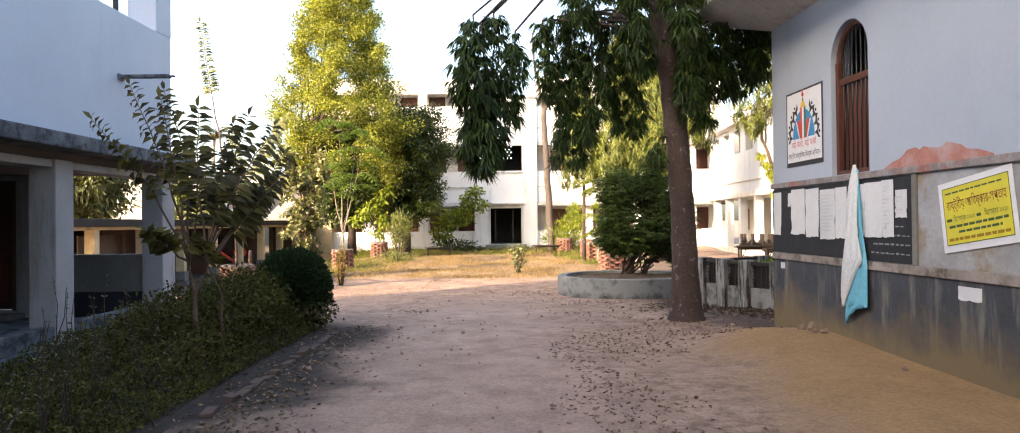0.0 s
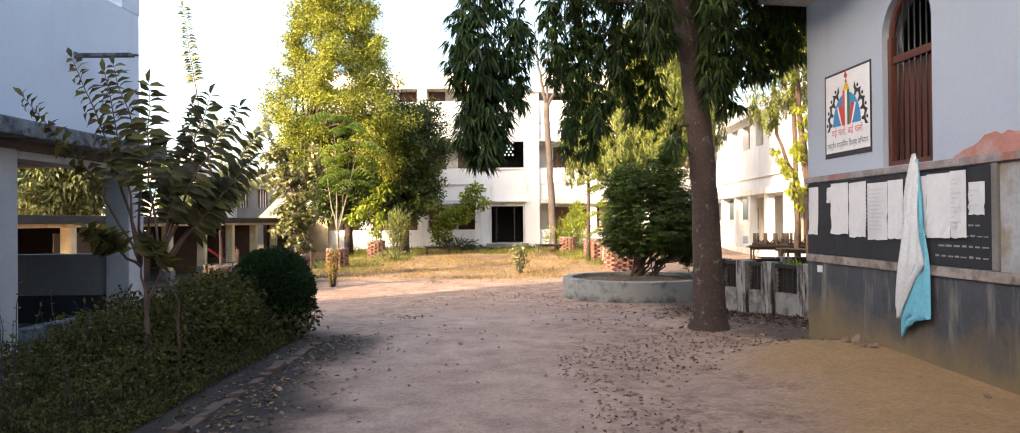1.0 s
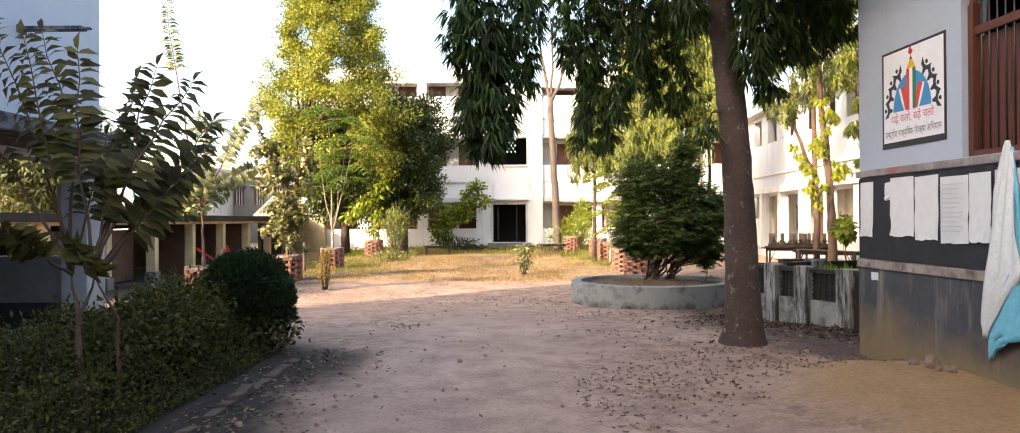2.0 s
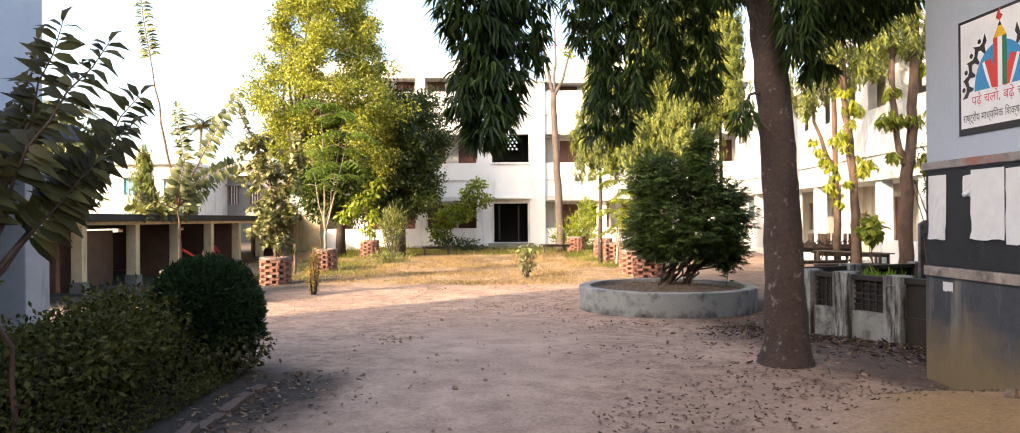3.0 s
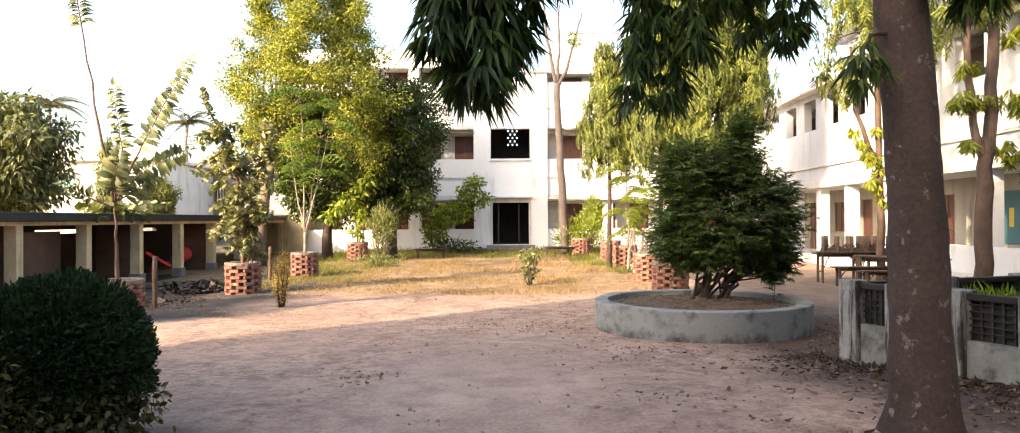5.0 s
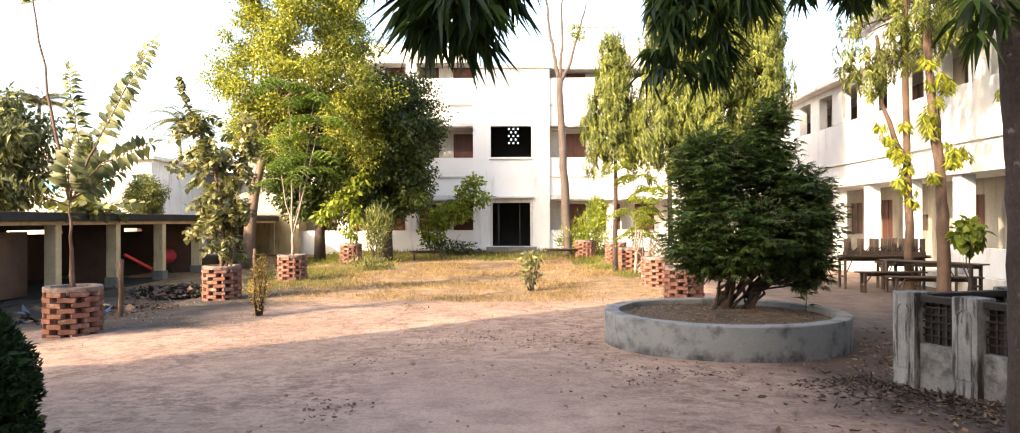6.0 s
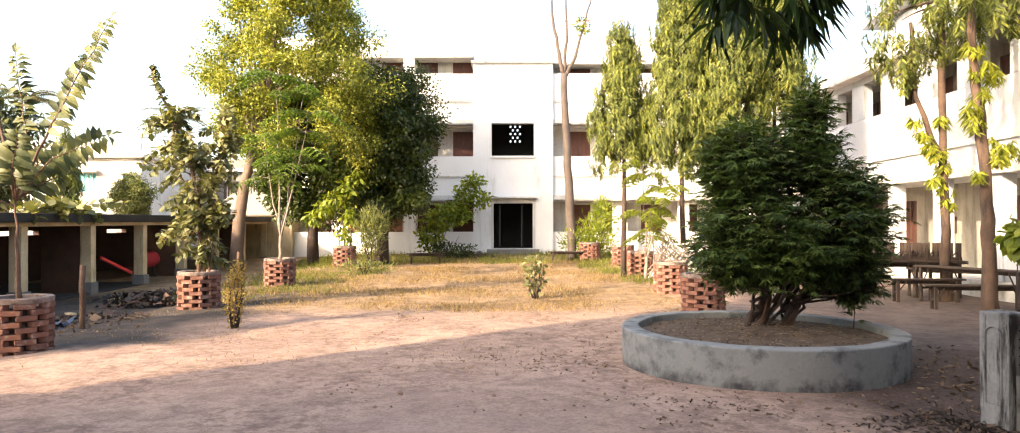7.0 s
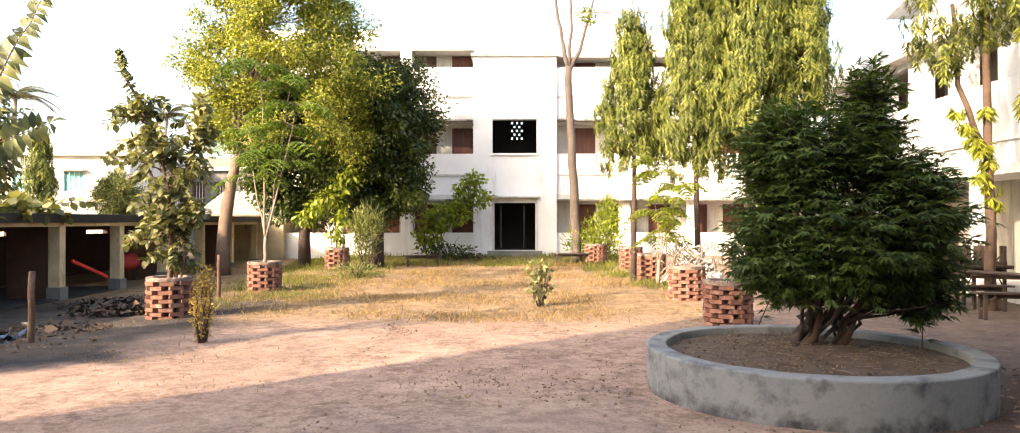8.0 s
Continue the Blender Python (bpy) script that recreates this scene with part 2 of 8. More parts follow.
SHADE_EDGE = mat_rough("mouldy_sunshade", (0.12, 0.12, 0.115), (0.42, 0.42, 0.4), 1.6, 24, 0.9, 0.006, (0.05, 0.05, 0.048), 2.2, False, 0.5, 0.62)


# ---- geometry tools ----
def mesh_of(name, bm, smooth=False):
    me = bpy.data.meshes.new(name)
    bmesh.ops.recalc_face_normals(bm, faces=bm.faces)
    bm.to_mesh(me)
    bm.free()
    if smooth:
        for p in me.polygons:
            p.use_smooth = True
    return me


def part(name, bm, material, parent=None, label="", smooth=False):
    me = mesh_of(name, bm, smooth) if isinstance(bm, bmesh.types.BMesh) else bm
    me.materials.append(material)
    ob = new(name, me)
    ob.parent = parent
    if label:
        ob["label"] = label
    return ob


def thing(name, label, category, group="", kind="", at=None):
    ob = tagged(new(name), label, category, group, kind)
    if at is not None:
        ob.matrix_world = at if isinstance(at, Matrix) else Matrix.Translation(at)
    return ob


def box(bm, x0, x1, y0, y1, z0, z1, bevel=0.0, m=None):
    vs = [bm.verts.new((x, y, z)) for z in (z0, z1) for y in (y0, y1) for x in (x0, x1)]
    fs = [bm.faces.new([vs[i] for i in f]) for f in ((0, 2, 3, 1), (4, 5, 7, 6), (0, 1, 5, 4), (2, 6, 7, 3), (0, 4, 6, 2), (1, 3, 7, 5))]
    if bevel:
        es = list({e for f in fs for e in f.edges})
        r = bmesh.ops.bevel(bm, geom=es, offset=bevel, segments=2, affect="EDGES", profile=0.6)
        vs = list({v for f in r["faces"] for v in f.verts} | {v for v in vs if v.is_valid})
    if m is not None:
        bmesh.ops.transform(bm, matrix=m, verts=vs)
    return vs


def boxed(x0, x1, y0, y1, z0, z1, bevel=0.0, m=None):
    bm = bmesh.new()
    box(bm, x0, x1, y0, y1, z0, z1, bevel, m)
    return bm


def holed_wall(us, vs, solid, thick):
    """A wall in the plane y = 0 (u along x, v up), reaching back to y = thick; solid(u, v) tells which cells of the grid are wall."""
    bm = bmesh.new()
    cache = {}

    def vert(i, j, k):
        if (i, j, k) not in cache:
            cache[(i, j, k)] = bm.verts.new((us[i], thick * k, vs[j]))
        return cache[(i, j, k)]
    nu, nv = len(us) - 1, len(vs) - 1
    full = {(i, j) for i in range(nu) for j in range(nv) if solid((us[i] + us[i + 1]) / 2, (vs[j] + vs[j + 1]) / 2)}
    for i, j in full:
        bm.faces.new([vert(i, j, 0), vert(i + 1, j, 0), vert(i + 1, j + 1, 0), vert(i, j + 1, 0)])
        bm.faces.new([vert(i, j, 1), vert(i, j + 1, 1), vert(i + 1, j + 1, 1), vert(i + 1, j, 1)])
        for (di, dj), (a, b) in {(-1, 0): ((i, j), (i, j + 1)), (1, 0): ((i + 1, j), (i + 1, j + 1)), (0, -1): ((i, j), (i + 1, j)), (0, 1): ((i, j + 1), (i + 1, j + 1))}.items():
            if (i + di, j + dj) not in full:
                bm.faces.new([vert(*a, 0), vert(*b, 0), vert(*b, 1), vert(*a, 1)])
    return bm


def wall_with(openings, u0, u1, v0, v1, thick):
    us = sorted({u0, u1} | {u for o in openings for u in o[:2] if u0 < u < u1})
    vs = sorted({v0, v1} | {v for o in openings for v in o[2:] if v0 < v < v1})
    return holed_wall(us, vs, lambda u, v: not any(a < u < b and c < v < d for a, b, c, d in openings), thick)


def tube(bm, pts, radii, seg=8, wob=0.0, rng=None):
    pts = [Vector(p) for p in pts]
    rings = []
    side = Vector((1, 0.13, 0.05))
    for k, p in enumerate(pts):
        d = (pts[min(k + 1, len(pts) - 1)] - pts[max(k - 1, 0)]).normalized()
        s = (side - d * side.dot(d)).normalized()
        side = s
        t = d.cross(s)
        ring = []
        for q in range(seg):
            a = 2 * math.pi * q / seg
            r = radii[k] * (1 + (wob * (rng.random() - 0.5) if rng else 0))
            ring.append(bm.verts.new(p + r * (math.cos(a) * s + math.sin(a) * t)))
        rings.append(ring)
    for a, b in zip(rings, rings[1:]):
        for q in range(seg):
            bm.faces.new((a[q], a[(q + 1) % seg], b[(q + 1) % seg], b[q]))
    for ring in (rings[0], rings[-1]):
        bm.faces.new(ring)


def bent(p0, p1, n=6, sag=0.0, jitter=0.0, rng=None):
    p0, p1 = Vector(p0), Vector(p1)
    out = []
    for k in range(n + 1):
        f = k / n
        q = p0.lerp(p1, f)
        q.z -= sag * 4 * f * (1 - f)
        if rng and 0 < k < n:
            q += Vector((rng.uniform(-1, 1), rng.uniform(-1, 1), rng.uniform(-0.5, 0.5))) * jitter
        out.append(q)
    return out


BLADE = (np.array([(0, 0, 0), (-0.5, 0.35, 0.06), (0, 0.38, 0), (0.5, 0.35, 0.06), (0, 1, -0.14)], float), ((0, 2, 1), (0, 3, 2), (1, 2, 4), (2, 3, 4)))
OVAL = (np.array([(0, 0, 0), (-0.4, 0.22, 0.05), (0.4, 0.22, 0.05), (-0.5, 0.55, 0.05), (0, 0.5, -0.02), (0.5, 0.55, 0.05), (0, 1, -0.1)], float), ((0, 2, 4, 1), (1, 4, 3), (2, 5, 4), (3, 4, 6), (4, 5, 6)))
ARCHED = (np.array([(0, 0, 0), (-0.36, 0.2, 0.07), (0, 0.22, 0.04), (0.36, 0.2, 0.07), (-0.5, 0.55, 0.06), (0, 0.55, 0.02), (0.5, 0.55, 0.06), (0, 1, -0.3)], float), ((0, 2, 1), (0, 3, 2), (1, 2, 5, 4), (2, 3, 6, 5), (4, 5, 7), (5, 6, 7)))
CHIP = (np.array([(0, 0, 0), (-0.5, 0.5, 0.05), (0.5, 0.5, 0.05), (0, 1, -0.05)], float), ((0, 2, 1), (1, 2, 3)))
STRAW = (np.array([(-0.5, 0, 0), (0.5, 0, 0), (0.35, 0.6, 0.06), (-0.35, 0.6, 0.06), (0, 1, 0.25)], float), ((0, 1, 2, 3), (3, 2, 4)))


class Leaves:
    """Gathers leaves (base, direction, facing, length, width) and makes one mesh of them."""

    def __init__(self, seed):
        self.rng = np.random.default_rng(seed)
        self.rows = []

    def add(self, p, d, n, l, w):
        p = np.atleast_2d(np.asarray(p, float))
        k = len(p)
        d, n = (np.broadcast_to(np.asarray(a, float), (k, 3)) for a in (d, n))
        l, w = (np.broadcast_to(np.asarray(a, float), (k,))[:, None] for a in (l, w))
        self.rows.append(np.concatenate([p, d, n, l, w], 1))

    def mesh(self, name, shape):
        a = np.concatenate(self.rows)
        p, d, n, l, w = a[:, :3], a[:, 3:6], a[:, 6:9], a[:, 9:10], a[:, 10:11]
        d = d / (np.linalg.norm(d, axis=1, keepdims=True) + 1e-9)
        s = np.cross(d, n)
        s /= np.linalg.norm(s, axis=1, keepdims=True) + 1e-9
        n = np.cross(s, d)
        tv, tf = shape
        v = p[:, None] + s[:, None] * (tv[None, :, :1] * w[:, None]) + d[:, None] * (tv[None, :, 1:2] * l[:, None]) + n[:, None] * (tv[None, :, 2:] * l[:, None])
        k, m = len(a), len(tv)
        me = bpy.data.meshes.new(name)
        me.vertices.add(k * m)
        me.vertices.foreach_set("co", v.reshape(-1).astype(np.float32))
        loops = np.concatenate([np.array(f) for f in tf])
        sizes = np.array([len(f) for f in tf])
        allloops = (loops[None] + (np.arange(k) * m)[:, None]).reshape(-1)
        starts = np.concatenate([[0], np.cumsum(np.tile(sizes, k))[:-1]])
        me.loops.add(len(allloops))
        me.loops.foreach_set("vertex_index", allloops.astype(np.int32))
        me.polygons.add(k * len(tf))
        me.polygons.foreach_set("loop_start", starts.astype(np.int32))
        me.update(calc_edges=True)
        return me

    def cloud(self, centre, size, n, l, w, droop=0.0, outward=0.6, hollow=0.35):
        """n leaves in an uneven ellipsoid, facing outwards and hanging by droop."""
        r = self.rng
        u = r.normal(size=(n, 3))
        u /= np.linalg.norm(u, axis=1, keepdims=True)
        rad = (hollow + (1 - hollow) * r.random((n, 1)) ** 0.6) * (1 + 0.12 * r.normal(size=(n, 1)))
        p = np.asarray(centre) + u * rad * np.asarray(size)
        d = u * outward + r.normal(size=(n, 3)) * 0.45
        d[:, 2] -= droop
        nn = u + r.normal(size=(n, 3)) * 0.5 + np.array([0, 0, 0.6])
        self.add(p, d, nn, l * r.uniform(0.7, 1.2, n), w * r.uniform(0.75, 1.2, n))

    def tufts(self, top, length, radius, n, l, w, per=9, fan=0.8):
        """A hanging limb clothed in overlapping tufts of long drooping leaves, uneven in outline."""
        r = self.rng
        k = max(3, n // per)
        f = r.random(k) ** 0.9
        a = r.uniform(0, 2 * math.pi, k)
        wave = 0.72 + 0.28 * np.sin(f * length * 5.5 + r.uniform(0, 6.28)) + 0.15 * r.normal(size=k)
        rad = radius * (0.35 + 0.65 * np.sin(math.pi * np.clip(f * 0.78 + 0.16, 0, 1))) * (0.3 + 0.7 * np.sqrt(r.random(k))) * wave
        out = np.stack([np.cos(a), np.sin(a), np.zeros(k)], 1)
        c = np.asarray(top) + out * rad[:, None] + np.array([0, 0, -1.0]) * (f * length)[:, None]
        c[:, :2] += (0.07 * np.sin(f * length * 2.3 + r.uniform(0, 6.28)))[:, None]
        c, out = np.repeat(c, per, 0), np.repeat(out, per, 0)
        m = len(c)
        sp = r.normal(size=(m, 3)) * np.array([1, 1, 0.35])
        d = out * 0.5 + sp * fan * 0.55 + np.array([0, 0, -0.85])
        nn = np.array([0, 0, 1.0]) + out * 0.5 + r.normal(size=(m, 3)) * 0.3
        self.add(c + d * 0.02, d, nn, l * r.uniform(0.6, 1.15, m), w * r.uniform(0.8, 1.2, m))

    def feather(self, top, length, out, n, l, w):
        """A hanging twig with leaf pairs on both sides, its face turned outwards."""
        r = self.rng
        out = np.asarray(out, float) + r.normal(size=3) * np.array([0.35, 0.35, 0.1])
        out[2] = 0.0
        out /= np.linalg.norm(out) + 1e-6
        side = np.array([-out[1], out[0], 0.0])
        f = np.repeat((np.arange(n) + 0.5) / n, 2)
        sg = np.tile([-1.0, 1.0], n)
        bow = 0.22 * np.sin(math.pi * np.minimum(1.0, 0.75 * f + 0.25))
        p = np.asarray(top) + out * (bow * length)[:, None] + np.array([0, 0, -1.0]) * (f * length)[:, None]
        k = 2 * n
        d = side * (sg * 0.7)[:, None] + out * r.uniform(0.1, 0.7, (k, 1)) + np.array([0, 0, -0.75]) + r.normal(size=(k, 3)) * 0.2
        nn = out + np.array([0, 0, 0.5]) + side * (sg * 0.25)[:, None] + r.normal(size=(k, 3)) * 0.18
        self.add(p, d, nn, l * (0.65 + 0.5 * np.sin(math.pi * (0.15 + 0.75 * f))) * r.uniform(0.8, 1.15, k), w * r.uniform(0.85, 1.2, k))

    def twin(self, pts, n, l, w, start, side):
        """Close-set leaf pairs in one plane along a shoot, their tips arching down."""
        r = self.rng
        pts = np.array([tuple(p) for p in pts], float)
        seg = np.linalg.norm(np.diff(pts, axis=0), axis=1)
        cum = np.concatenate([[0], np.cumsum(seg)]) / seg.sum()
        for k in range(n):
            f = start + (1 - start) * (k + 0.5) / n
            p = np.array([np.interp(f, cum, pts[:, q]) for q in range(3)])
            q = np.array([np.interp(max(f - 0.06, 0), cum, pts[:, j]) for j in range(3)])
            d = (p - q) / (np.linalg.norm(p - q) + 1e-9)
            s = np.asarray(side) - d * np.dot(side, d)
            s = s / (np.linalg.norm(s) + 1e-9) + r.normal(size=3) * 0.16
            size = 0.55 + 0.6 * math.sin(math.pi * min(1.0, 0.2 + 0.72 * f))
            for sg in (-1, 1):
                face = np.cross(d, s)
                face *= -1.0 if face[1] > 0 else 1.0
                self.add(p, sg * s + d * 0.35 + np.array([0, 0, -0.12]) + r.normal(size=3) * 0.1, face * 0.8 + d * 0.35 + np.array([0, 0, 0.35]) + r.normal(size=3) * 0.25, l * size * r.uniform(0.8, 1.1), w * size * r.uniform(0.85, 1.15))
        self.add(pts[-1], pts[-1] - pts[-2], (0, -0.5, 0.6), l * 0.7, w * 0.7)

    def along(self, pts, n, l, w, lift=0.25, start=0.15):
        """Leaf pairs on both sides of a shoot."""
        r = self.rng
        pts = np.array([tuple(p) for p in pts], float)
        seg = np.linalg.norm(np.diff(pts, axis=0), axis=1)
        cum = np.concatenate([[0], np.cumsum(seg)]) / seg.sum()
        for k in range(n):
            f = start + (1 - start) * (k + 0.5) / n
            p = np.array([np.interp(f, cum, pts[:, q]) for q in range(3)])
            p2 = np.array([np.interp(min(f + 0.05, 1), cum, pts[:, q]) for q in range(3)]) if f < 0.95 else p + pts[-1] - pts[-2]
            d = (p2 - p) / (np.linalg.norm(p2 - p) + 1e-9)
            a = k * 1.3 + r.uniform(-0.4, 0.4)
            s = np.cross(d, [math.cos(a), math.sin(a), 0.3])
            s /= np.linalg.norm(s) + 1e-9
            for sg in (-1, 1):
                self.add(p, sg * s + d * 0.5 + np.array([0, 0, lift - 0.3]) + r.normal(size=3) * 0.12, np.array([0, 0, 1.0]) + d * -0.3 + r.normal(size=3) * 0.2, l * r.uniform(0.75, 1.15) * (1.05 - 0.35 * f), w * r.uniform(0.8, 1.15))


def foliage(name, leaves, shape, material, parent=None, label=""):
    return part(name, leaves.mesh(name, shape), material, parent, label)


# ---- ground ----
def smooth(a, b, t):
    t = min(max((t - a) / (b - a), 0.0), 1.0)
    return t * t * (3 - 2 * t)


def ground_z(x, y):
    z = 0.05 - 0.16 * smooth(12.5, 16.0, y) + 0.16 * smooth(26.0, 41.0, y) + 0.16 * smooth(39.0, 42.5, y)
    z -= 0.14 * smooth(-6.5, -10.0, x) * smooth(14.0, 20.0, y)
    z += 0.2 * smooth(2.2, 3.5, x) * smooth(10.7, 9.9, y) * (0.5 + 0.5 * smooth(6.0, 9.5, y))
    z += 0.06 * math.exp(-((x - 2.9) ** 2 + (y - 11.9) ** 2) / 1.6) * smooth(10.0, 11.5, y)
    if -40 < x < 40 and -20 < y < 70:
        z += 0.025 * noise.noise((x * 0.35, y * 0.35, 0.0)) + 0.012 * noise.noise((x * 1.4, y * 1.4, 3.0)) + 0.006 * noise.noise((x * 4.5, y * 4.5, 7.0))
    return z


def ground_material():
    m, nt, b = mat_base("trodden_earth", 0.95)
    broad = tex_noise(nt, 0.35, 6.0, 0.6)
    mid = tex_noise(nt, 2.2, 6.0, 0.65)
    fine = tex_noise(nt, 26.0, 6.0, 0.75)
    grit = tex_noise(nt, 90.0, 3.0, 0.7)
    earth = ramp(nt, broad, [(0.32, (0.325, 0.222, 0.17)), (0.68, (0.455, 0.324, 0.25))])
    earth = mixc(nt, ramp(nt, mid, [(0.42, (0, 0, 0)), (0.66, (1, 1, 1))]), earth, (0.275, 0.186, 0.147))
    geo = nt.nodes.new("ShaderNodeNewGeometry")
    sep = nt.nodes.new("ShaderNodeSeparateXYZ")
    wob = nt.nodes.new("ShaderNodeVectorMath")
    wob.operation = "ADD"
    nt.links.new(geo.outputs["Position"], wob.inputs[0])
    warp = nt.nodes.new("ShaderNodeTexNoise")
    warp.inputs["Scale"].default_value = 0.6
    warp.inputs["Detail"].default_value = 5.0
    nt.links.new(geo.outputs["Position"], warp.inputs["Vector"])
    sc = nt.nodes.new("ShaderNodeVectorMath")
    sc.operation = "MULTIPLY_ADD"
    sc.inputs[1].default_value = (2.6, 2.6, 0)
    sc.inputs[2].default_value = (-1.3, -1.3, 0)
    nt.links.new(warp.outputs["Color"], sc.inputs[0])
    nt.links.new(sc.outputs[0], wob.inputs[1])
    nt.links.new(wob.outputs[0], sep.inputs[0])

    def band(axis, a, c):
        r = nt.nodes.new("ShaderNodeMapRange")
        r.interpolation_type = "SMOOTHSTEP"
        r.inputs["From Min"].default_value, r.inputs["From Max"].default_value = a, c
        nt.links.new(sep.outputs[axis], r.inputs["Value"])
        return r.outputs["Result"]

    def both(p, q):
        k = nt.nodes.new("ShaderNodeMath")
        k.operation = "MULTIPLY"
        nt.links.new(p, k.inputs[0])
        nt.links.new(q, k.inputs[1])
        return k.outputs[0]
    # a spill of yellow builders' sand along the notice wall
    sand = ramp(nt, mid, [(0.3, (0.235, 0.146, 0.068)), (0.7, (0.335, 0.215, 0.102))])
    heap = both(band("X", 1.9, 3.2), band("Y", 11.2, 9.8))
    col = mixc(nt, heap, earth, sand)
    # the far half of the yard is straw-coloured turf over pale earth
    turf = ramp(nt, mid, [(0.3, (0.15, 0.105, 0.05)), (0.5, (0.28, 0.188, 0.1)), (0.72, (0.42, 0.285, 0.18))])
    col = mixc(nt, both(band("Y", 22.5, 26.0), band("X", 5.0, 3.5)), col, turf)
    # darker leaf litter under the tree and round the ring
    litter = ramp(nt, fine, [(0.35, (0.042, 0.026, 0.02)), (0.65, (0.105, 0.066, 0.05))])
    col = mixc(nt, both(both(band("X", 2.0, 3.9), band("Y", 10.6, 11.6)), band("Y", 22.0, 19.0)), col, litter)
    # dark soil along the kerb of the bed, blackened further for the shade there
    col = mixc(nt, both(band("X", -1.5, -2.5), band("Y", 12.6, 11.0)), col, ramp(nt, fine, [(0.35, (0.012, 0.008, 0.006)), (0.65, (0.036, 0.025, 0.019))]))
    # dark litter colour before the shed, in place of the shade cast there
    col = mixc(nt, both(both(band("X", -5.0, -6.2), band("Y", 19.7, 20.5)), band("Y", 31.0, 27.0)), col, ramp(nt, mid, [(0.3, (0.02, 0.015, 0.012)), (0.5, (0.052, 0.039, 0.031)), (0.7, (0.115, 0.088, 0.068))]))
    # earth coloured darker right of the ring, where shade lies
    col = mixc(nt, both(both(band("X", 4.2, 6.0), band("Y", 18.5, 20.0)), band("Y", 33.0, 30.0)), col, ramp(nt, mid, [(0.35, (0.085, 0.06, 0.052)), (0.65, (0.16, 0.115, 0.095))]))
    # crumbled darker clods in drifts over the path
    clod = tex_noise(nt, 6.0, 9.0, 0.8)
    drift = ramp(nt, tex_noise(nt, 0.75, 5.0, 0.6), [(0.34, (0.12, 0.12, 0.12)), (0.58, (1, 1, 1))])
    crumbs = mixc(nt, 1.0, ramp(nt, clod, [(0.46, (0, 0, 0)), (0.57, (0.85, 0.85, 0.85))]), drift, "MULTIPLY")
    # the trodden line down the middle is smoother and paler
    strip = both(both(band("X", -2.4, -1.2), band("X", 1.5, 0.2)), band("Y", 20.0, 14.0))
    crumbs = mixc(nt, 1.0, crumbs, ramp(nt, strip, [(0.0, (1, 1, 1)), (1.0, (0.2, 0.2, 0.2))]), "MULTIPLY")
    crumbs = mixc(nt, 1.0, crumbs, ramp(nt, heap, [(0.2, (1, 1, 1)), (0.8, (0.12, 0.12, 0.12))]), "MULTIPLY")
    col = mixc(nt, crumbs, col, mixc(nt, 1.0, col, (0.47, 0.41, 0.38), "MULTIPLY"))
    col = mixc(nt, 1.0, col, ramp(nt, strip, [(0.0, (0.97, 0.95, 0.94)), (1.0, (1.08, 1.08, 1.1))]), "MULTIPLY")
    speck = ramp(nt, fine, [(0.28, (0.62, 0.6, 0.58)), (0.6, (1.08, 1.08, 1.08))])
    col = mixc(nt, 1.0, col, speck, "MULTIPLY")
    col = mixc(nt, 1.0, col, ramp(nt, grit, [(0.3, (0.86, 0.86, 0.86)), (0.7, (1.1, 1.1, 1.1))]), "MULTIPLY")
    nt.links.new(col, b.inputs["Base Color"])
    rough = nt.nodes.new("ShaderNodeMath")
    rough.operation = "MULTIPLY_ADD"
    rough.inputs[1].default_value = 1.0
    nt.links.new(clod, rough.inputs[0])
    nt.links.new(fine, rough.inputs[2])
    bump(nt, b, rough.outputs[0], 0.4, 0.018)
    return m


def spaced(lo, hi, step, far):
    mid = list(np.arange(lo, hi + step / 2, step))
    out, d = [], step
    a = []
    while mid[0] - (a[-1] if a else 0) > -far and len(a) < 60:
        d *= 1.35
        a.append((a[-1] if a else mid[0]) - d)
        if a[-1] < -far:
            break
    c, d = [], step
    while len(c) < 60:
        d *= 1.35
        c.append((c[-1] if c else mid[-1]) + d)
        if c[-1] > far:
            break
    return a[::-1] + mid + c


gx, gy = spaced(-13.0, 11.0, 0.16, 2500), spaced(-2.0, 44.0, 0.2, 2500)
gv = [(x, y, ground_z(x, y)) for y in gy for x in gx]
nx = len(gx)
gf = [(j * nx + i, j * nx + i + 1, (j + 1) * nx + i + 1, (j + 1) * nx + i) for j in range(len(gy) - 1) for i in range(nx - 1)]
gme = bpy.data.meshes.new("ground")
gme.from_pydata(gv, [], gf)
for gp in gme.polygons:
    gp.use_smooth = True
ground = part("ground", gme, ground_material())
tagged(ground, "trodden brown earth yard with straw-coloured turf", "ground", kind="structure")


# ---- the porch building beside the path ----
plain_part = part


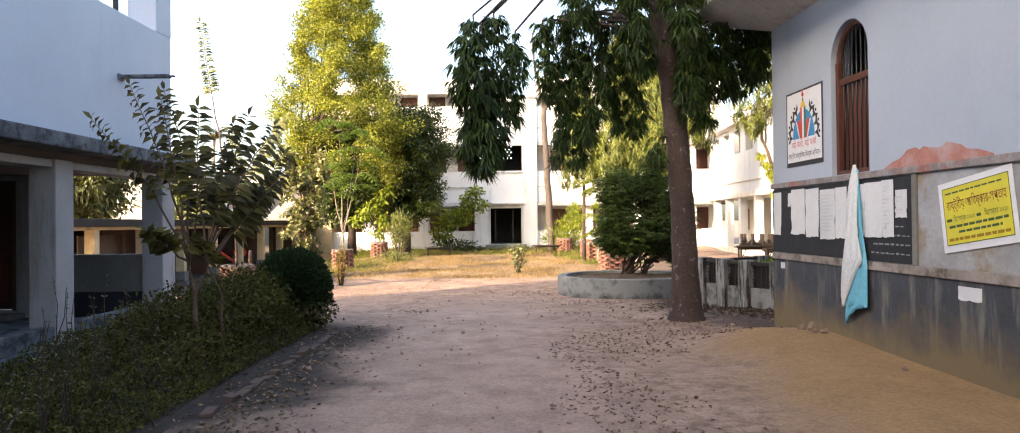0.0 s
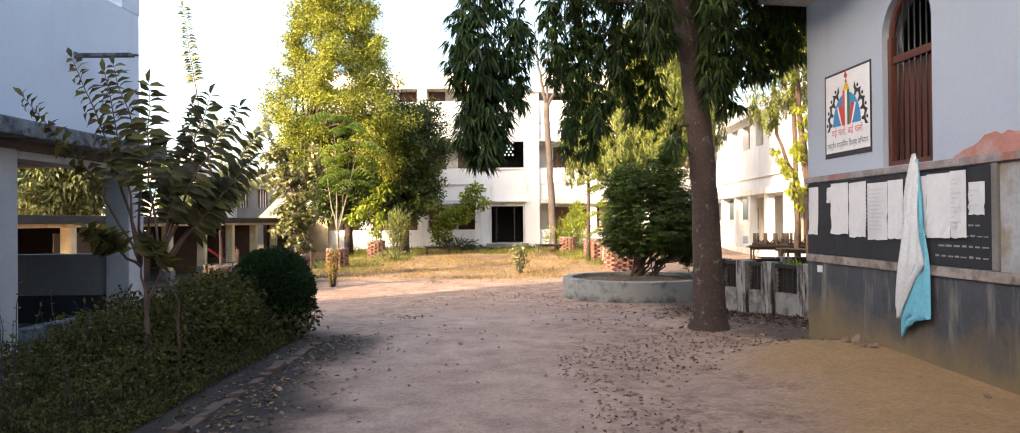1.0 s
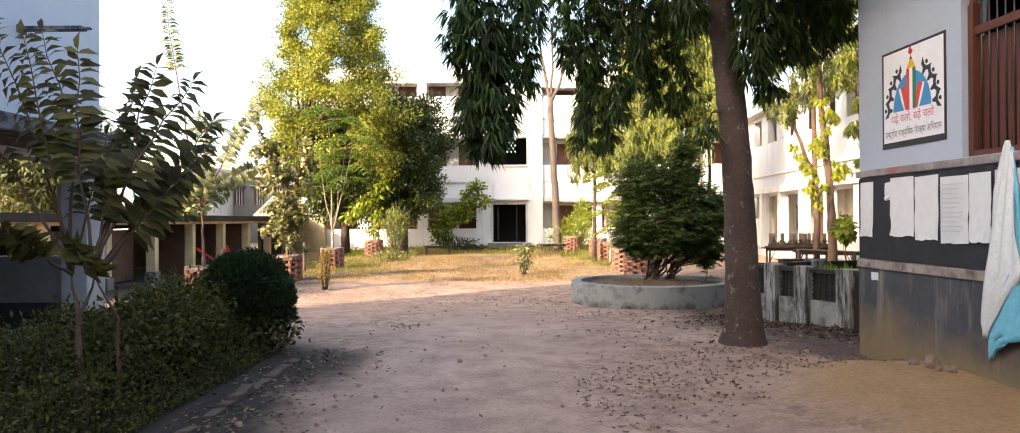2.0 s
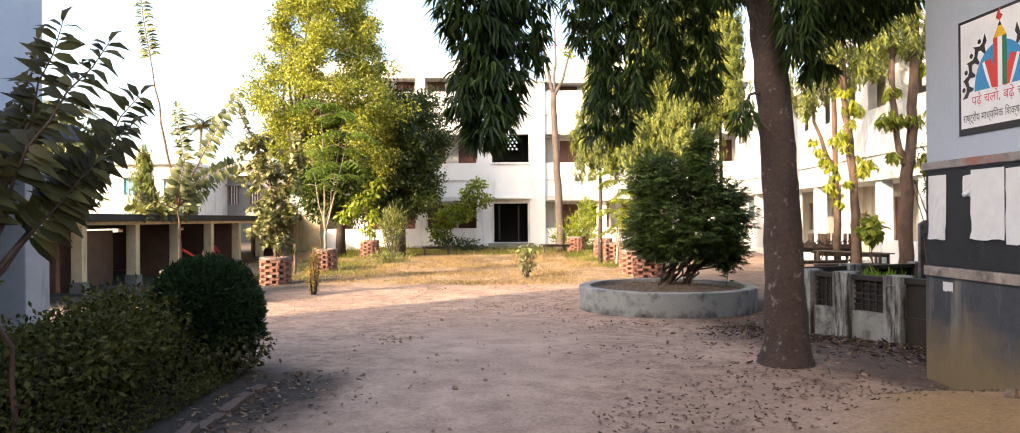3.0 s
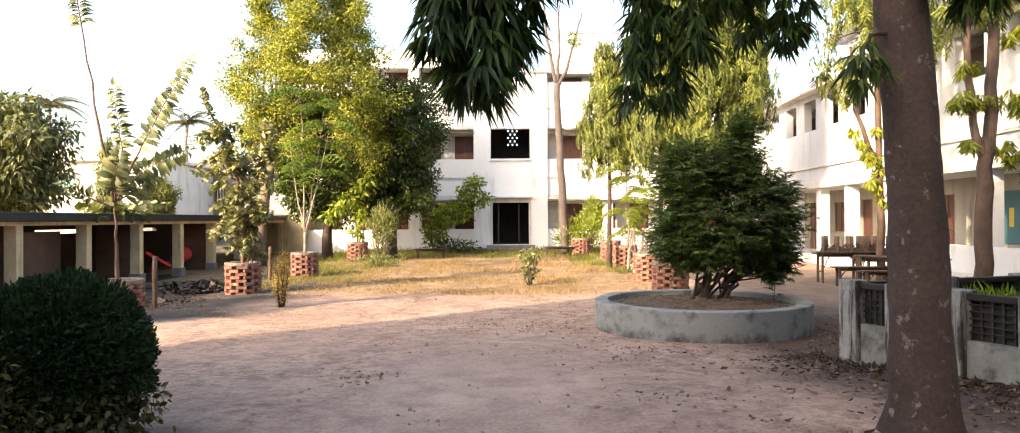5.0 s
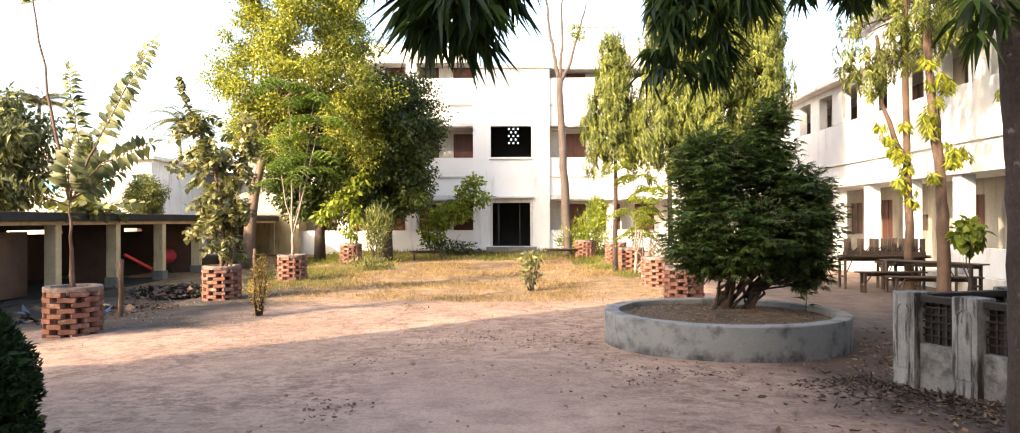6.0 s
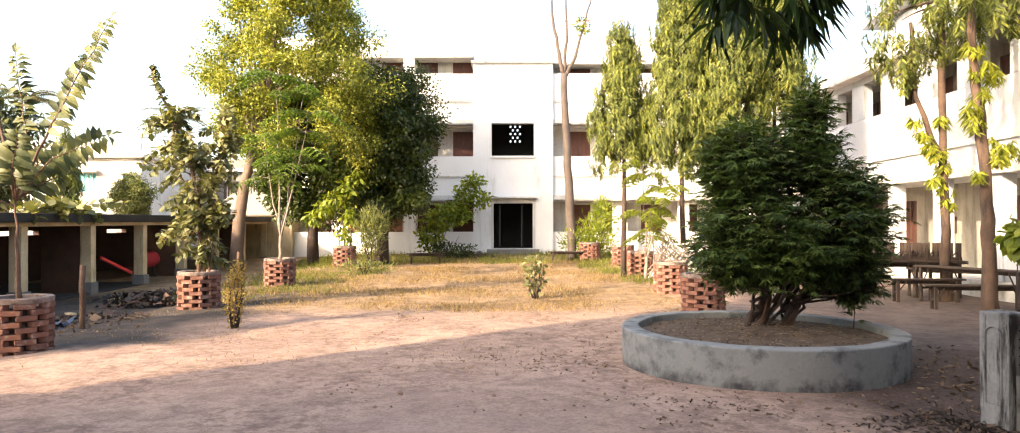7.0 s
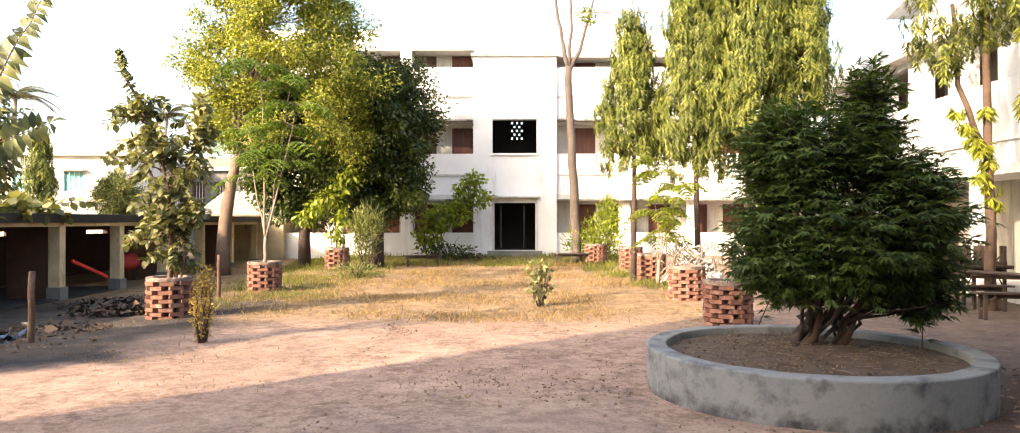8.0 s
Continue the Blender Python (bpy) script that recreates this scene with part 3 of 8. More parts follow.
def porch_building():
    b = thing("porch_building", "pale blue-white single-storey building with an open porch", "building", at=(0, 0, 0))
    X, Y1 = -3.9, 8.42
    K, EYE_Z = 1.52, 1.7

    def part(name, bm, material, parent=None, label="", smooth=False):
        for v in bm.verts:
            v.co = Vector((v.co.x * K, v.co.y * K, EYE_Z + (v.co.z - EYE_Z) * K))
        return plain_part(name, bm, material, parent, label, smooth)
    part("parapet_wall", boxed(-6.6, X, -3.9, Y1, 2.52, 3.88, 0.01), PORCH_BLUE, b, "pale blue-white parapet above the porch")
    bm = bmesh.new()
    box(bm, -6.5, X + 0.24, -4.0, Y1 + 0.12, 2.37, 2.5, 0.015)
    part("sunshade_ledge", bm, CEMENT_LEDGE, b, "mould-blackened cement ledge")
    part("ceiling_slab", boxed(-6.95, X - 0.02, -3.9, Y1 - 0.02, 2.3, 2.368), CEILING_BROWN, b, "brown porch ceiling")
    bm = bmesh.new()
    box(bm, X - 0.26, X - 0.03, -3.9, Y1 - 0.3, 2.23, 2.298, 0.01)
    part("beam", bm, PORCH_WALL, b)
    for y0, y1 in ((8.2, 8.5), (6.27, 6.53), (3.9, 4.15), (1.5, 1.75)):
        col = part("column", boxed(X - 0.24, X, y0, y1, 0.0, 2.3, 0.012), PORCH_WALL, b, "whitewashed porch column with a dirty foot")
    part("plinth", boxed(-6.95, X + 0.02, -3.9, Y1, -0.3, 0.7, 0.01), CEMENT_LEDGE, b)
    part("kerb_wall", boxed(X - 0.14, X - 0.02, -3.9, 8.2, 0.7, 0.86, 0.012), CEMENT_LEDGE, b, "low mouldy cement wall along the porch")
    part("end_wall", boxed(-5.3, X - 0.24, 8.26, 8.4, 0.42, 1.4, 0.01), GREY_PLASTER, b, "low grey cement end wall")
    part("end_wall_base", boxed(-5.3, X - 0.24, 8.225, 8.262, 0.42, 0.98), BLACKBOARD, b, "black-painted base of the wall")
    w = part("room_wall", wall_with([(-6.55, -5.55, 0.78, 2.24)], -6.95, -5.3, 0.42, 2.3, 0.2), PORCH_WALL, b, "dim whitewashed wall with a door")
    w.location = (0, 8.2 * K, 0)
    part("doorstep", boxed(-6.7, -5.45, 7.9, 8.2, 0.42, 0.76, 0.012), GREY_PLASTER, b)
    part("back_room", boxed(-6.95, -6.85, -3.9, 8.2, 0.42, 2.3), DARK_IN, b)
    d = part("door", boxed(-6.5, -5.6, 8.28, 8.33, 0.79, 2.2, 0.006), WOOD_RED, b, "dark red panelled wooden door")
    for k in range(2):
        for z0, z1 in ((0.88, 1.4), (1.5, 2.12)):
            part("door_panel", boxed(-6.44 + 0.43 * k, -6.1 + 0.43 * k, 8.255, 8.28, z0, z1, 0.012), WOOD_RED, d)
    bm = bmesh.new()
    for x0, x1, z0, z1 in ((-6.55, -6.5, 0.78, 2.24), (-5.6, -5.55, 0.78, 2.24), (-6.5, -5.6, 2.2, 2.24)):
        box(bm, x0, x1, 8.2, 8.32, z0, z1, 0.005)
    part("door_frame", bm, WOOD_DARK, d)
    # a stub column and a steel bracket on the roof, and a thin slab projecting from the wall
    part("roof_column", boxed(X - 0.32, X + 0.005, Y1 - 0.34, Y1 + 0.005, 3.88, 5.4, 0.01), PORCH_BLUE, b, "unfinished column standing on the roof")
    bm = bmesh.new()
    box(bm, X - 0.35, X - 0.32, 7.84, 7.9, 3.95, 4.42)
    box(bm, X - 0.35, X - 0.32, 7.4, 7.86, 4.2, 4.26)
    box(bm, X - 0.35, X - 0.32, 7.4, 7.46, 4.2, 4.38)
    part("bracket", bm, STEEL, b, "dark steel bracket")
    bm = boxed(X - 0.01, X + 0.5, 7.28, 7.36, 3.205, 3.235, 0.004)
    box(bm, X + 0.5, X + 0.55, 7.3, 7.34, 3.212, 3.228, 0.003)
    part("wall_slab", bm, CEMENT_LEDGE, b, "thin cement slab projecting from the wall")
    part("slab_root", boxed(X - 0.01, X + 0.02, 7.27, 7.37, 3.185, 3.245, 0.004), CEMENT_LEDGE, b)
    return b


porch_building()


# ---- the notice-board building ----
NB = Matrix.Translation((4.11, 11.3, 0)) @ Matrix.Rotation(math.atan2(-1.0, 0.042), 4, "Z")


def notice_building():
    b = thing("notice_building", "blue-white building with an arched window and dark dado", "building", at=NB)
    us, vs = [0.0, 1.88, 2.78, 12.0], [0, 1.1, 2.27, 3.72, 4.17, 4.8]

    def solid(u, v):
        return not (1.88 < u < 2.78 and 2.27 < v < 4.17)
    wall = part("wall", holed_wall(us, vs, solid, 0.25), BLUE_WHITE, b, "pale blue-white distempered wall")
    bm = bmesh.new()
    cut = [(2.33 - 0.45 * math.cos(math.pi * k / 28), 3.72 + 0.45 * math.sin(math.pi * k / 28)) for k in range(29)]
    rows = [[bm.verts.new((u, y, z)) for u, z in cut] + [bm.verts.new((u, y, 4.17)) for u, z in cut] for y in (0.0, 0.25)]
    for k in range(28):
        for row in rows:
            if abs(4.17 - cut[k][1]) + abs(4.17 - cut[k + 1][1]) > 1e-4:
                bm.faces.new((row[k], row[k + 1], row[k + 30], row[k + 29]))
        bm.faces.new((rows[0][k], rows[0][k + 1], rows[1][k + 1], rows[1][k]))
    part("arch_head", bm, BLUE_WHITE, b)
    bm = boxed(0.0, 0.25, 0.25, 8.0, 0.0, 4.8)
    box(bm, 0.25, 12.0, 7.75, 8.0, 0.0, 4.8)
    box(bm, 11.75, 12.0, 0.25, 7.75, 0.0, 4.8)
    part("side_wall", bm, BLUE_WHITE, b)
    part("room_lining", boxed(0.3, 11.7, 1.6, 7.7, 0.0, 4.7), DARK_IN, b)
    # sunshade that slopes up to its edge
    bm = bmesh.new()
    q = [(-1.05, -1.05), (12.5, -1.05), (12.5, 8.5), (-1.05, 8.5)]
    p = [(0.0, 0.0), (12.0, 0.0), (12.0, 8.0), (0.0, 8.0)]
    lo_in = [bm.verts.new((u, v, 4.64)) for u, v in p]
    lo = [bm.verts.new((u, v, 5.02)) for u, v in q]
    hi = [bm.verts.new((u, v, 5.2)) for u, v in q]
    bm.faces.new(hi)
    bm.faces.new(lo_in[::-1])
    for k in range(4):
        n = (k + 1) % 4
        bm.faces.new((lo_in[k], lo_in[n], lo[n], lo[k]))
        bm.faces.new((lo[k], lo[n], hi[n], hi[k]))
    part("eave", bm, WHITE_OLD, b, "sloping cement eave with a grubby edge")
    # dado, ledge and band
    part("dado", boxed(-0.012, 12.0, -0.014, 0.0, -0.1, 1.12, 0.004), DADO, b, "dark painted dado, flaking and stained with earth")
    bm = boxed(-0.02, 12.0, -0.05, 0.0, 2.18, 2.26, 0.012)
    part("ledge", bm, LEDGE, b, "thin grubby ledge above the board, streaked red")
    part("band", boxed(-0.015, 12.0, -0.035, -0.0, 1.115, 1.215, 0.01), mat_rough("scuffed_band", (0.17, 0.145, 0.13), (0.36, 0.32, 0.3), 4.0, 30, 0.9, 0.005, (0.08, 0.065, 0.055), 3.0, False, 0.5, 0.64), b)
    part("stub_post", boxed(3.665, 3.74, -0.045, 0.0, 1.217, 2.178, 0.008), GREY_PLASTER, b)
    part("cement_panel", boxed(3.742, 12.0, -0.02, 0.0, 1.215, 2.17, 0.006), mat_rough("chalky_cement", (0.25, 0.255, 0.27), (0.4, 0.42, 0.46), 1.4, 25, 0.9, 0.004, (0.24, 0.2, 0.15), 1.9, False, 0.5, 0.62), b)
    # a smear of red primer on the wall above the ledge
    bm = bmesh.new()
    rng = random.Random(4)
    top = [(3.1 + 1.75 * k / 24, 2.27 + (0.01 + 0.19 * math.sin(math.pi * (k / 24) ** 0.9)) * rng.uniform(0.7, 1.1)) for k in range(25)]
    f = bm.faces.new([bm.verts.new((u, -0.004, z)) for u, z in [(3.1, 2.262), (4.85, 2.262)] + top[::-1]])
    part("primer_smear", bm, RED_OXIDE, b, "smear of faded red primer")
    # the arched window
    w = part("window", boxed(1.88, 2.78, 0.08, 0.12, 3.42, 3.5, 0.006), WOOD_RED, b, "arched window with red-brown shutters and bars")
    bm = boxed(1.88, 1.95, 0.06, 0.14, 2.27, 3.72, 0.006)
    box(bm, 2.71, 2.78, 0.06, 0.14, 2.27, 3.72, 0.006)
    box(bm, 1.95, 2.71, 0.06, 0.14, 2.27, 2.33, 0.006)
    tube(bm, [(2.33 - 0.42 * math.cos(math.pi * k / 12), 0.1, 3.72 + 0.42 * math.sin(math.pi * k / 12)) for k in range(13)], [0.035] * 13, 6)
    part("window_frame", bm, WOOD_RED, w)
    for k in range(2):
        part("shutter", boxed(1.96 + 0.375 * k, 2.325 + 0.375 * k, 0.15, 0.18, 2.34, 3.41, 0.006), WOOD_RED, w, "red-brown wooden shutter")
    for k in range(7):
        bm = bmesh.new()
        u = 2.02 + 0.105 * k
        tube(bm, [(u, 0.1, 2.3), (u, 0.1, 3.72 + math.sqrt(max(0.01, 0.4 ** 2 - (u - 2.33) ** 2)))], [0.009, 0.009], 6)
        part("window_bar", bm, STEEL, w, smooth=True)
    return b


notice_building()


# ---- the three-storey main block ----
def main_building():
    b = thing("main_building", "white three-storey school block with open corridors", "building", at=(0, 43.1, 0))
    Z = ((0.2, 1.24, 2.63), (3.85, 4.78, 6.17), (7.4, 8.67, 9.42))
    # central block
    door, win = (-1.11, 0.72, 0.46, 2.57), (-1.19, 0.78, 4.78, 6.29)
    part("central_wall", wall_with([door, win], -2.05, 1.67, -0.3, 9.1, 0.3), WHITE, b, "whitewashed stair block wall")
    bm = boxed(-2.05, -1.8, 0.3, 6.0, -0.3, 9.1)
    box(bm, 1.42, 1.67, 0.3, 6.0, -0.3, 9.1)
    part("central_side", bm, WHITE, b)
    part("central_roof", boxed(-2.15, 1.77, -0.12, 6.0, 9.1, 9.24, 0.01), WHITE_OLD, b)
    holes = []
    for r in range(5):
        for c in range(3 if r % 2 == 0 else 2):
            u = -0.36 + 0.24 * c + (0.12 if r % 2 else 0.0)
            holes.append((u, u + 0.085, 6.56 - 0.19 * r, 6.67 - 0.19 * r))
    o = part("stair_back_wall", wall_with(holes, -1.8, 1.42, 0.2, 9.1, 0.15), DARK_IN, b, "stair wall with pierced vent holes, coloured dark for shade")
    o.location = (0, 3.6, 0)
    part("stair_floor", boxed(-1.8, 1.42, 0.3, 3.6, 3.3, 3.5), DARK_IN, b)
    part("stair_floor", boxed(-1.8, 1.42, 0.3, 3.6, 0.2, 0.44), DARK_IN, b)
    bm = boxed(win[0] - 0.1, win[0], -0.07, 0.0, win[2] - 0.1, win[3] + 0.1, 0.008)
    box(bm, win[1], win[1] + 0.1, -0.07, 0.0, win[2] - 0.1, win[3] + 0.1, 0.008)
    box(bm, win[0], win[1], -0.07, 0.0, win[3], win[3] + 0.1, 0.008)
    box(bm, win[0], win[1], -0.09, 0.0, win[2] - 0.1, win[2], 0.008)
    part("window_surround", bm, WHITE, b, "raised plaster window surround")
    bm = boxed(door[0] - 0.12, door[0], -0.05, 0.0, 0.3, door[3] + 0.22, 0.008)
    box(bm, door[1], door[1] + 0.12, -0.05, 0.0, 0.3, door[3] + 0.22, 0.008)
    box(bm, door[0], door[1], -0.05, 0.0, door[3], door[3] + 0.22, 0.008)
    part("door_surround", bm, WHITE_OLD, b)
    part("door_canopy", boxed(door[0] - 0.2, door[1] + 0.2, -0.35, 0.0, door[3] + 0.222, door[3] + 0.3, 0.008), WHITE_OLD, b)
    for k, x in enumerate((-0.85, 0.2)):
        g = part("gate_leaf", boxed(x, x + 0.03, 0.35, 1.1, 0.5, 2.5), STEEL, b, "open collapsible steel gate")
        for j in range(5):
            part("gate_bar", boxed(x + 0.03, x + 0.05, 0.4 + 0.15 * j, 0.42 + 0.15 * j, 0.5, 2.5), STEEL, g)
    for k in range(2):
        part("step", boxed(door[0] - 0.3 - 0.15 * k, door[1] + 0.3 + 0.15 * k, -0.35 - 0.3 * k, -0.02 - 0.0 * k, -0.2, 0.44 - 0.15 * k, 0.012), GREY_PLASTER, b, "worn cement step")

    def wing(x0, x1, cols, eave):
        face = 0.22
        for s, (z0, z1, z2) in enumerate(Z):
            top = z2 if s < 2 else eave
            zb = (-0.3, 3.28, 6.9)[s]
            part("corridor_parapet", boxed(x0, x1, face, face + 0.2, z0 if s else -0.3, z1, 0.012), WHITE, b, "whitewashed corridor parapet")
            nxt = Z[s + 1][0] if s < 2 else 9.75
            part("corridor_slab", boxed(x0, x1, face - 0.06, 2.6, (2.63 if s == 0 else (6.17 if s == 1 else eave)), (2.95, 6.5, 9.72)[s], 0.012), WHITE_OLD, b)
            if s < 2:
                part("spandrel", boxed(x0, x1, face + 0.03, face + 0.22, (2.95, 6.5)[s], nxt, 0.0), WHITE, b)
                part("sunshade", boxed(x0 + 0.02, x1 - 0.02, face - 0.42, face - 0.062, z2 + 0.04, z2 + 0.11, 0.008), SHADE_EDGE, b, "thin mould-streaked cement sunshade")
            for c in cols:
                part("pillar", boxed(c - 0.25, c + 0.25, face - 0.02, face + 0.3, z1, top, 0.01), WHITE, b)
            ops = []
            w = x0 + 0.88 if x0 > 0 else x0 + 0.1
            k = 0
            while w + 1.0 < x1:
                ops.append((w, w + 1.0, z1 - 0.95 if k % 3 == 1 else z1 - 0.15, top if s == 2 else z2 - 0.1))
                w += 1.72
                k += 1
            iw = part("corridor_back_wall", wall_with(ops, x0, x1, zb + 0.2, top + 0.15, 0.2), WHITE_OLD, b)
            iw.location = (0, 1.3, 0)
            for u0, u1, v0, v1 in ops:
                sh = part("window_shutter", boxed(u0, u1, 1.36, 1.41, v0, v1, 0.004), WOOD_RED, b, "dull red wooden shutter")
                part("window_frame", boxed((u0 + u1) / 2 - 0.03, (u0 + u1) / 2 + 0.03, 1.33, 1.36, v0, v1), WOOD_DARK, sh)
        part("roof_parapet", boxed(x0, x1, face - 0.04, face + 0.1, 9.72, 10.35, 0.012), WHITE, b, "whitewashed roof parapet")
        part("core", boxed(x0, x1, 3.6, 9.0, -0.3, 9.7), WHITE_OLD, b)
        part("string_course", boxed(x0, x1, face - 0.03, face, 3.8, 3.87, 0.006), WHITE_OLD, b)
        part("string_course", boxed(x0, x1, face - 0.03, face, 7.3, 7.37, 0.006), WHITE_OLD, b)
    wing(-11.8, -2.05, (-5.07, -8.2, -11.4), 9.42)
    wing(1.67, 13.0, (4.73, 7.8, 10.9), 9.1)
    return b


main_building()


def roof_rail():
    r = thing("roof_railing", "rusty railing of crossed bars along the school roof", "railing", at=(0, 43.3, 10.35))
    for k in range(9):
        x = 1.9 + 1.25 * k
        part("rail_post", boxed(x - 0.03, x + 0.03, -0.03, 0.03, 0, 0.75, 0.004), WHITE_OLD, r)
        if k < 8:
            for a, c in ((0.05, 0.7), (0.7, 0.05)):
                bm = bmesh.new()
                tube(bm, [(x, 0, a), (x + 1.25, 0, c)], [0.022, 0.022], 5)
                part("cross_bar", bm, WHITE_OLD, r)
    part("top_rail", boxed(1.9, 11.9, -0.035, 0.035, 0.75, 0.8, 0.004), RED_OXIDE, r)


roof_rail()


# ---- the two-storey wing along the yard ----
RB = Matrix.Translation((11.4, 30.0, 0)) @ Matrix.Rotation(math.atan2(-1.0, -0.04), 4, "Z")


def side_wing():
    """u runs from the far end (-13) towards the gate (+19); -y faces the yard."""
    b = thing("side_wing", "white two-storey classroom wing with a pillared corridor", "building", at=RB)
    u0, u1 = -13.2, 19.0
    part("plinth", boxed(u0, u1, -0.2, 6.0, -0.4, 0.3, 0.012), WHITE_OLD, b)
    part("upper_wall", boxed(u0, 6.5, 0.0, 0.2, 3.7, 5.12, 0.012), WING_WHITE, b, "sunlit white upper parapet")
    part("upper_wall", boxed(6.5, u1, -0.06, 0.2, 3.7, 5.3, 0.012), WING_WHITE, b, "taller sunlit white parapet")
    part("floor_slab", boxed(u0, u1, -0.12, 6.0, 2.85, 3.1, 0.012), WHITE_OLD, b)
    part("spandrel", boxed(u0, u1, 0.03, 0.22, 3.1, 3.7), WING_WHITE, b)
    part("string_course", boxed(u0, u1, -0.05, 0.0, 3.64, 3.71, 0.006), WHITE_OLD, b)
    part("eave", boxed(u0, u1, -0.45, 6.0, 6.5, 6.62, 0.02), WHITE_OLD, b, "projecting cement eave")
    part("roof_parapet", boxed(u0, u1, -0.02, 0.15, 6.62, 7.2, 0.012), WING_WHITE, b)
    part("lintel_beam", boxed(u0, u1, 0.0, 0.24, 6.3, 6.5), WING_WHITE, b)
    u = 0.9 - 2.6 * 5
    while u < u1 - 0.5:
        part("pillar", boxed(u - 0.2, u + 0.2, 0.0, 0.36, 0.3, 2.85, 0.012), WING_WHITE, b)
        u += 2.6
    u = -4.03 - 2.13 * 4
    while u < u1 - 0.5:
        part("pillar", boxed(u - 0.46, u + 0.46, 0.0, 0.3, 5.12 if u < 6.3 else 5.3, 6.3, 0.012), WING_WHITE, b)
        u += 2.13
    part("corridor_parapet", boxed(3.0, u1, 0.05, 0.2, 0.3, 1.0, 0.01), WING_WHITE, b)
    for z0, z1 in ((0.3, 2.85), (3.1, 6.5)):
        ops = [(c - 0.45, c + 0.45, z0 + 0.02, z0 + 2.1 + (1.0 if z0 > 1 else 0.0)) for c in (-9.4, -4.0, 1.35, 6.75, 12.1)]
        ops += [(c - 0.55, c + 0.55, z0 + 0.85, z0 + 2.05 + (1.0 if z0 > 1 else 0.0)) for c in (-11.6, -6.5, -1.9 if z0 > 1 else 9.0, 14.5)]
        w = part("corridor_back_wall", wall_with(ops, u0, u1, z0, z1, 0.2), CREAM_WALL, b, "cream distempered corridor wall, shade put into its colour")
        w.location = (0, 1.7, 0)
        for a, c, v0, v1 in ops:
            d = part("door", boxed(a, c, 1.76, 1.81, v0, v1, 0.004), WOOD_DOOR, b, "red-brown wooden door leaf")
            part("door_rail", boxed((a + c) / 2 - 0.03, (a + c) / 2 + 0.03, 1.73, 1.76, v0, v1), WOOD_DARK, d)
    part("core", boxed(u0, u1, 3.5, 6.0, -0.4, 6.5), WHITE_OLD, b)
    # turquoise also darkened for the shade in the corridor
    mural = part("painted_panel", boxed(3.3, 4.9, 1.665, 1.695, 1.0, 2.4, 0.004), mat_plain("turquoise_wall_paint", (0.025, 0.095, 0.12), 0.7), b, "turquoise painted panel with yellow shapes")
    for u0, z0, w, h in ((3.5, 1.35, 0.3, 0.6), (4.0, 1.2, 0.25, 0.5), (4.4, 1.45, 0.3, 0.5)):
        part("painted_shape", boxed(u0, u0 + w * 0.7, 1.655, 1.665, z0, z0 + h, 0.004), mat_plain("yellow_wall_paint", (0.35, 0.29, 0.05), 0.7), mural)
    sh = part("stair_head", boxed(-4.5, -1.2, 1.2, 4.0, 6.62, 8.6, 0.015), WING_WHITE, b, "stair head on the roof with a sloping slab")
    bm = bmesh.new()
    box(bm, -2.2, 2.2, -1.9, 1.9, -0.06, 0.06, 0.01, Matrix.Translation((-2.8, 2.4, 8.85)) @ Matrix.Rotation(radians(-9), 4, "Y"))
    part("sloping_slab", bm, WHITE_OLD, sh)
    part("notice_frame", boxed(-1.6, -1.2, 1.66, 1.695, 1.35, 1.85, 0.006), WOOD_BENCH, b, "small framed notice on the corridor wall")
    return b


side_wing()


# ---- the low shed ----
def shed():
    b = thing("shed", "long low open-fronted shed with cream posts and a tarred roof", "shed", at=(-11.75, 0, -0.25))
    y0, y1 = 18.0, 44.0
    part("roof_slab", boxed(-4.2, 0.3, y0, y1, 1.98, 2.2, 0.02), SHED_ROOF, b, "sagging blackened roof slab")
    part("fascia_beam", boxed(-0.16, 0.14, y0, y1, 1.88, 1.98, 0.01), SHED_POST, b)
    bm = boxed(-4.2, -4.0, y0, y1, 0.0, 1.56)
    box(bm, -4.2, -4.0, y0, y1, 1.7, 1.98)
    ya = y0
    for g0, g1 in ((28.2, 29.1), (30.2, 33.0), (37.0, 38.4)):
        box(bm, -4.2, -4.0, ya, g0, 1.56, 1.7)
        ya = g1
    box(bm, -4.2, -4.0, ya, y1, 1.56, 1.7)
    part("back_wall", bm, SHED_BACK, b, "brick-brown back wall darkened for shade, with gaps under the roof")
    # floor in the roof's near-black, for the shade under it
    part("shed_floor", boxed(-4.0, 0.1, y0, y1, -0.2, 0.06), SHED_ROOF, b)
    k = 0
    y = 20.6
    while y < y1:
        p = part("post", boxed(-0.2, 0.1, y - 0.12, y + 0.12, 0.35, 1.88, 0.012), SHED_POST, b, "cream plastered post")
        part("post_base", boxed(-0.22, 0.14, y - 0.17, y + 0.17, -0.2, 0.35, 0.012), GREY_PLASTER, p)
        if k % 2 == 1:
            part("partition", boxed(-1.3, -0.25, y - 0.05, y + 0.05, 0.0, 1.9), WOOD_DARK, b)
        y += 2.8
        k += 1
    for k, (ya, yb) in enumerate(((20.8, 23.2), (23.6, 26.0))):
        part("shutter", boxed(-0.6, -0.56, ya, yb, 0.1, 1.72, 0.006), WOOD_DARK, b, "red-brown board closing a bay")
    return b


shed()


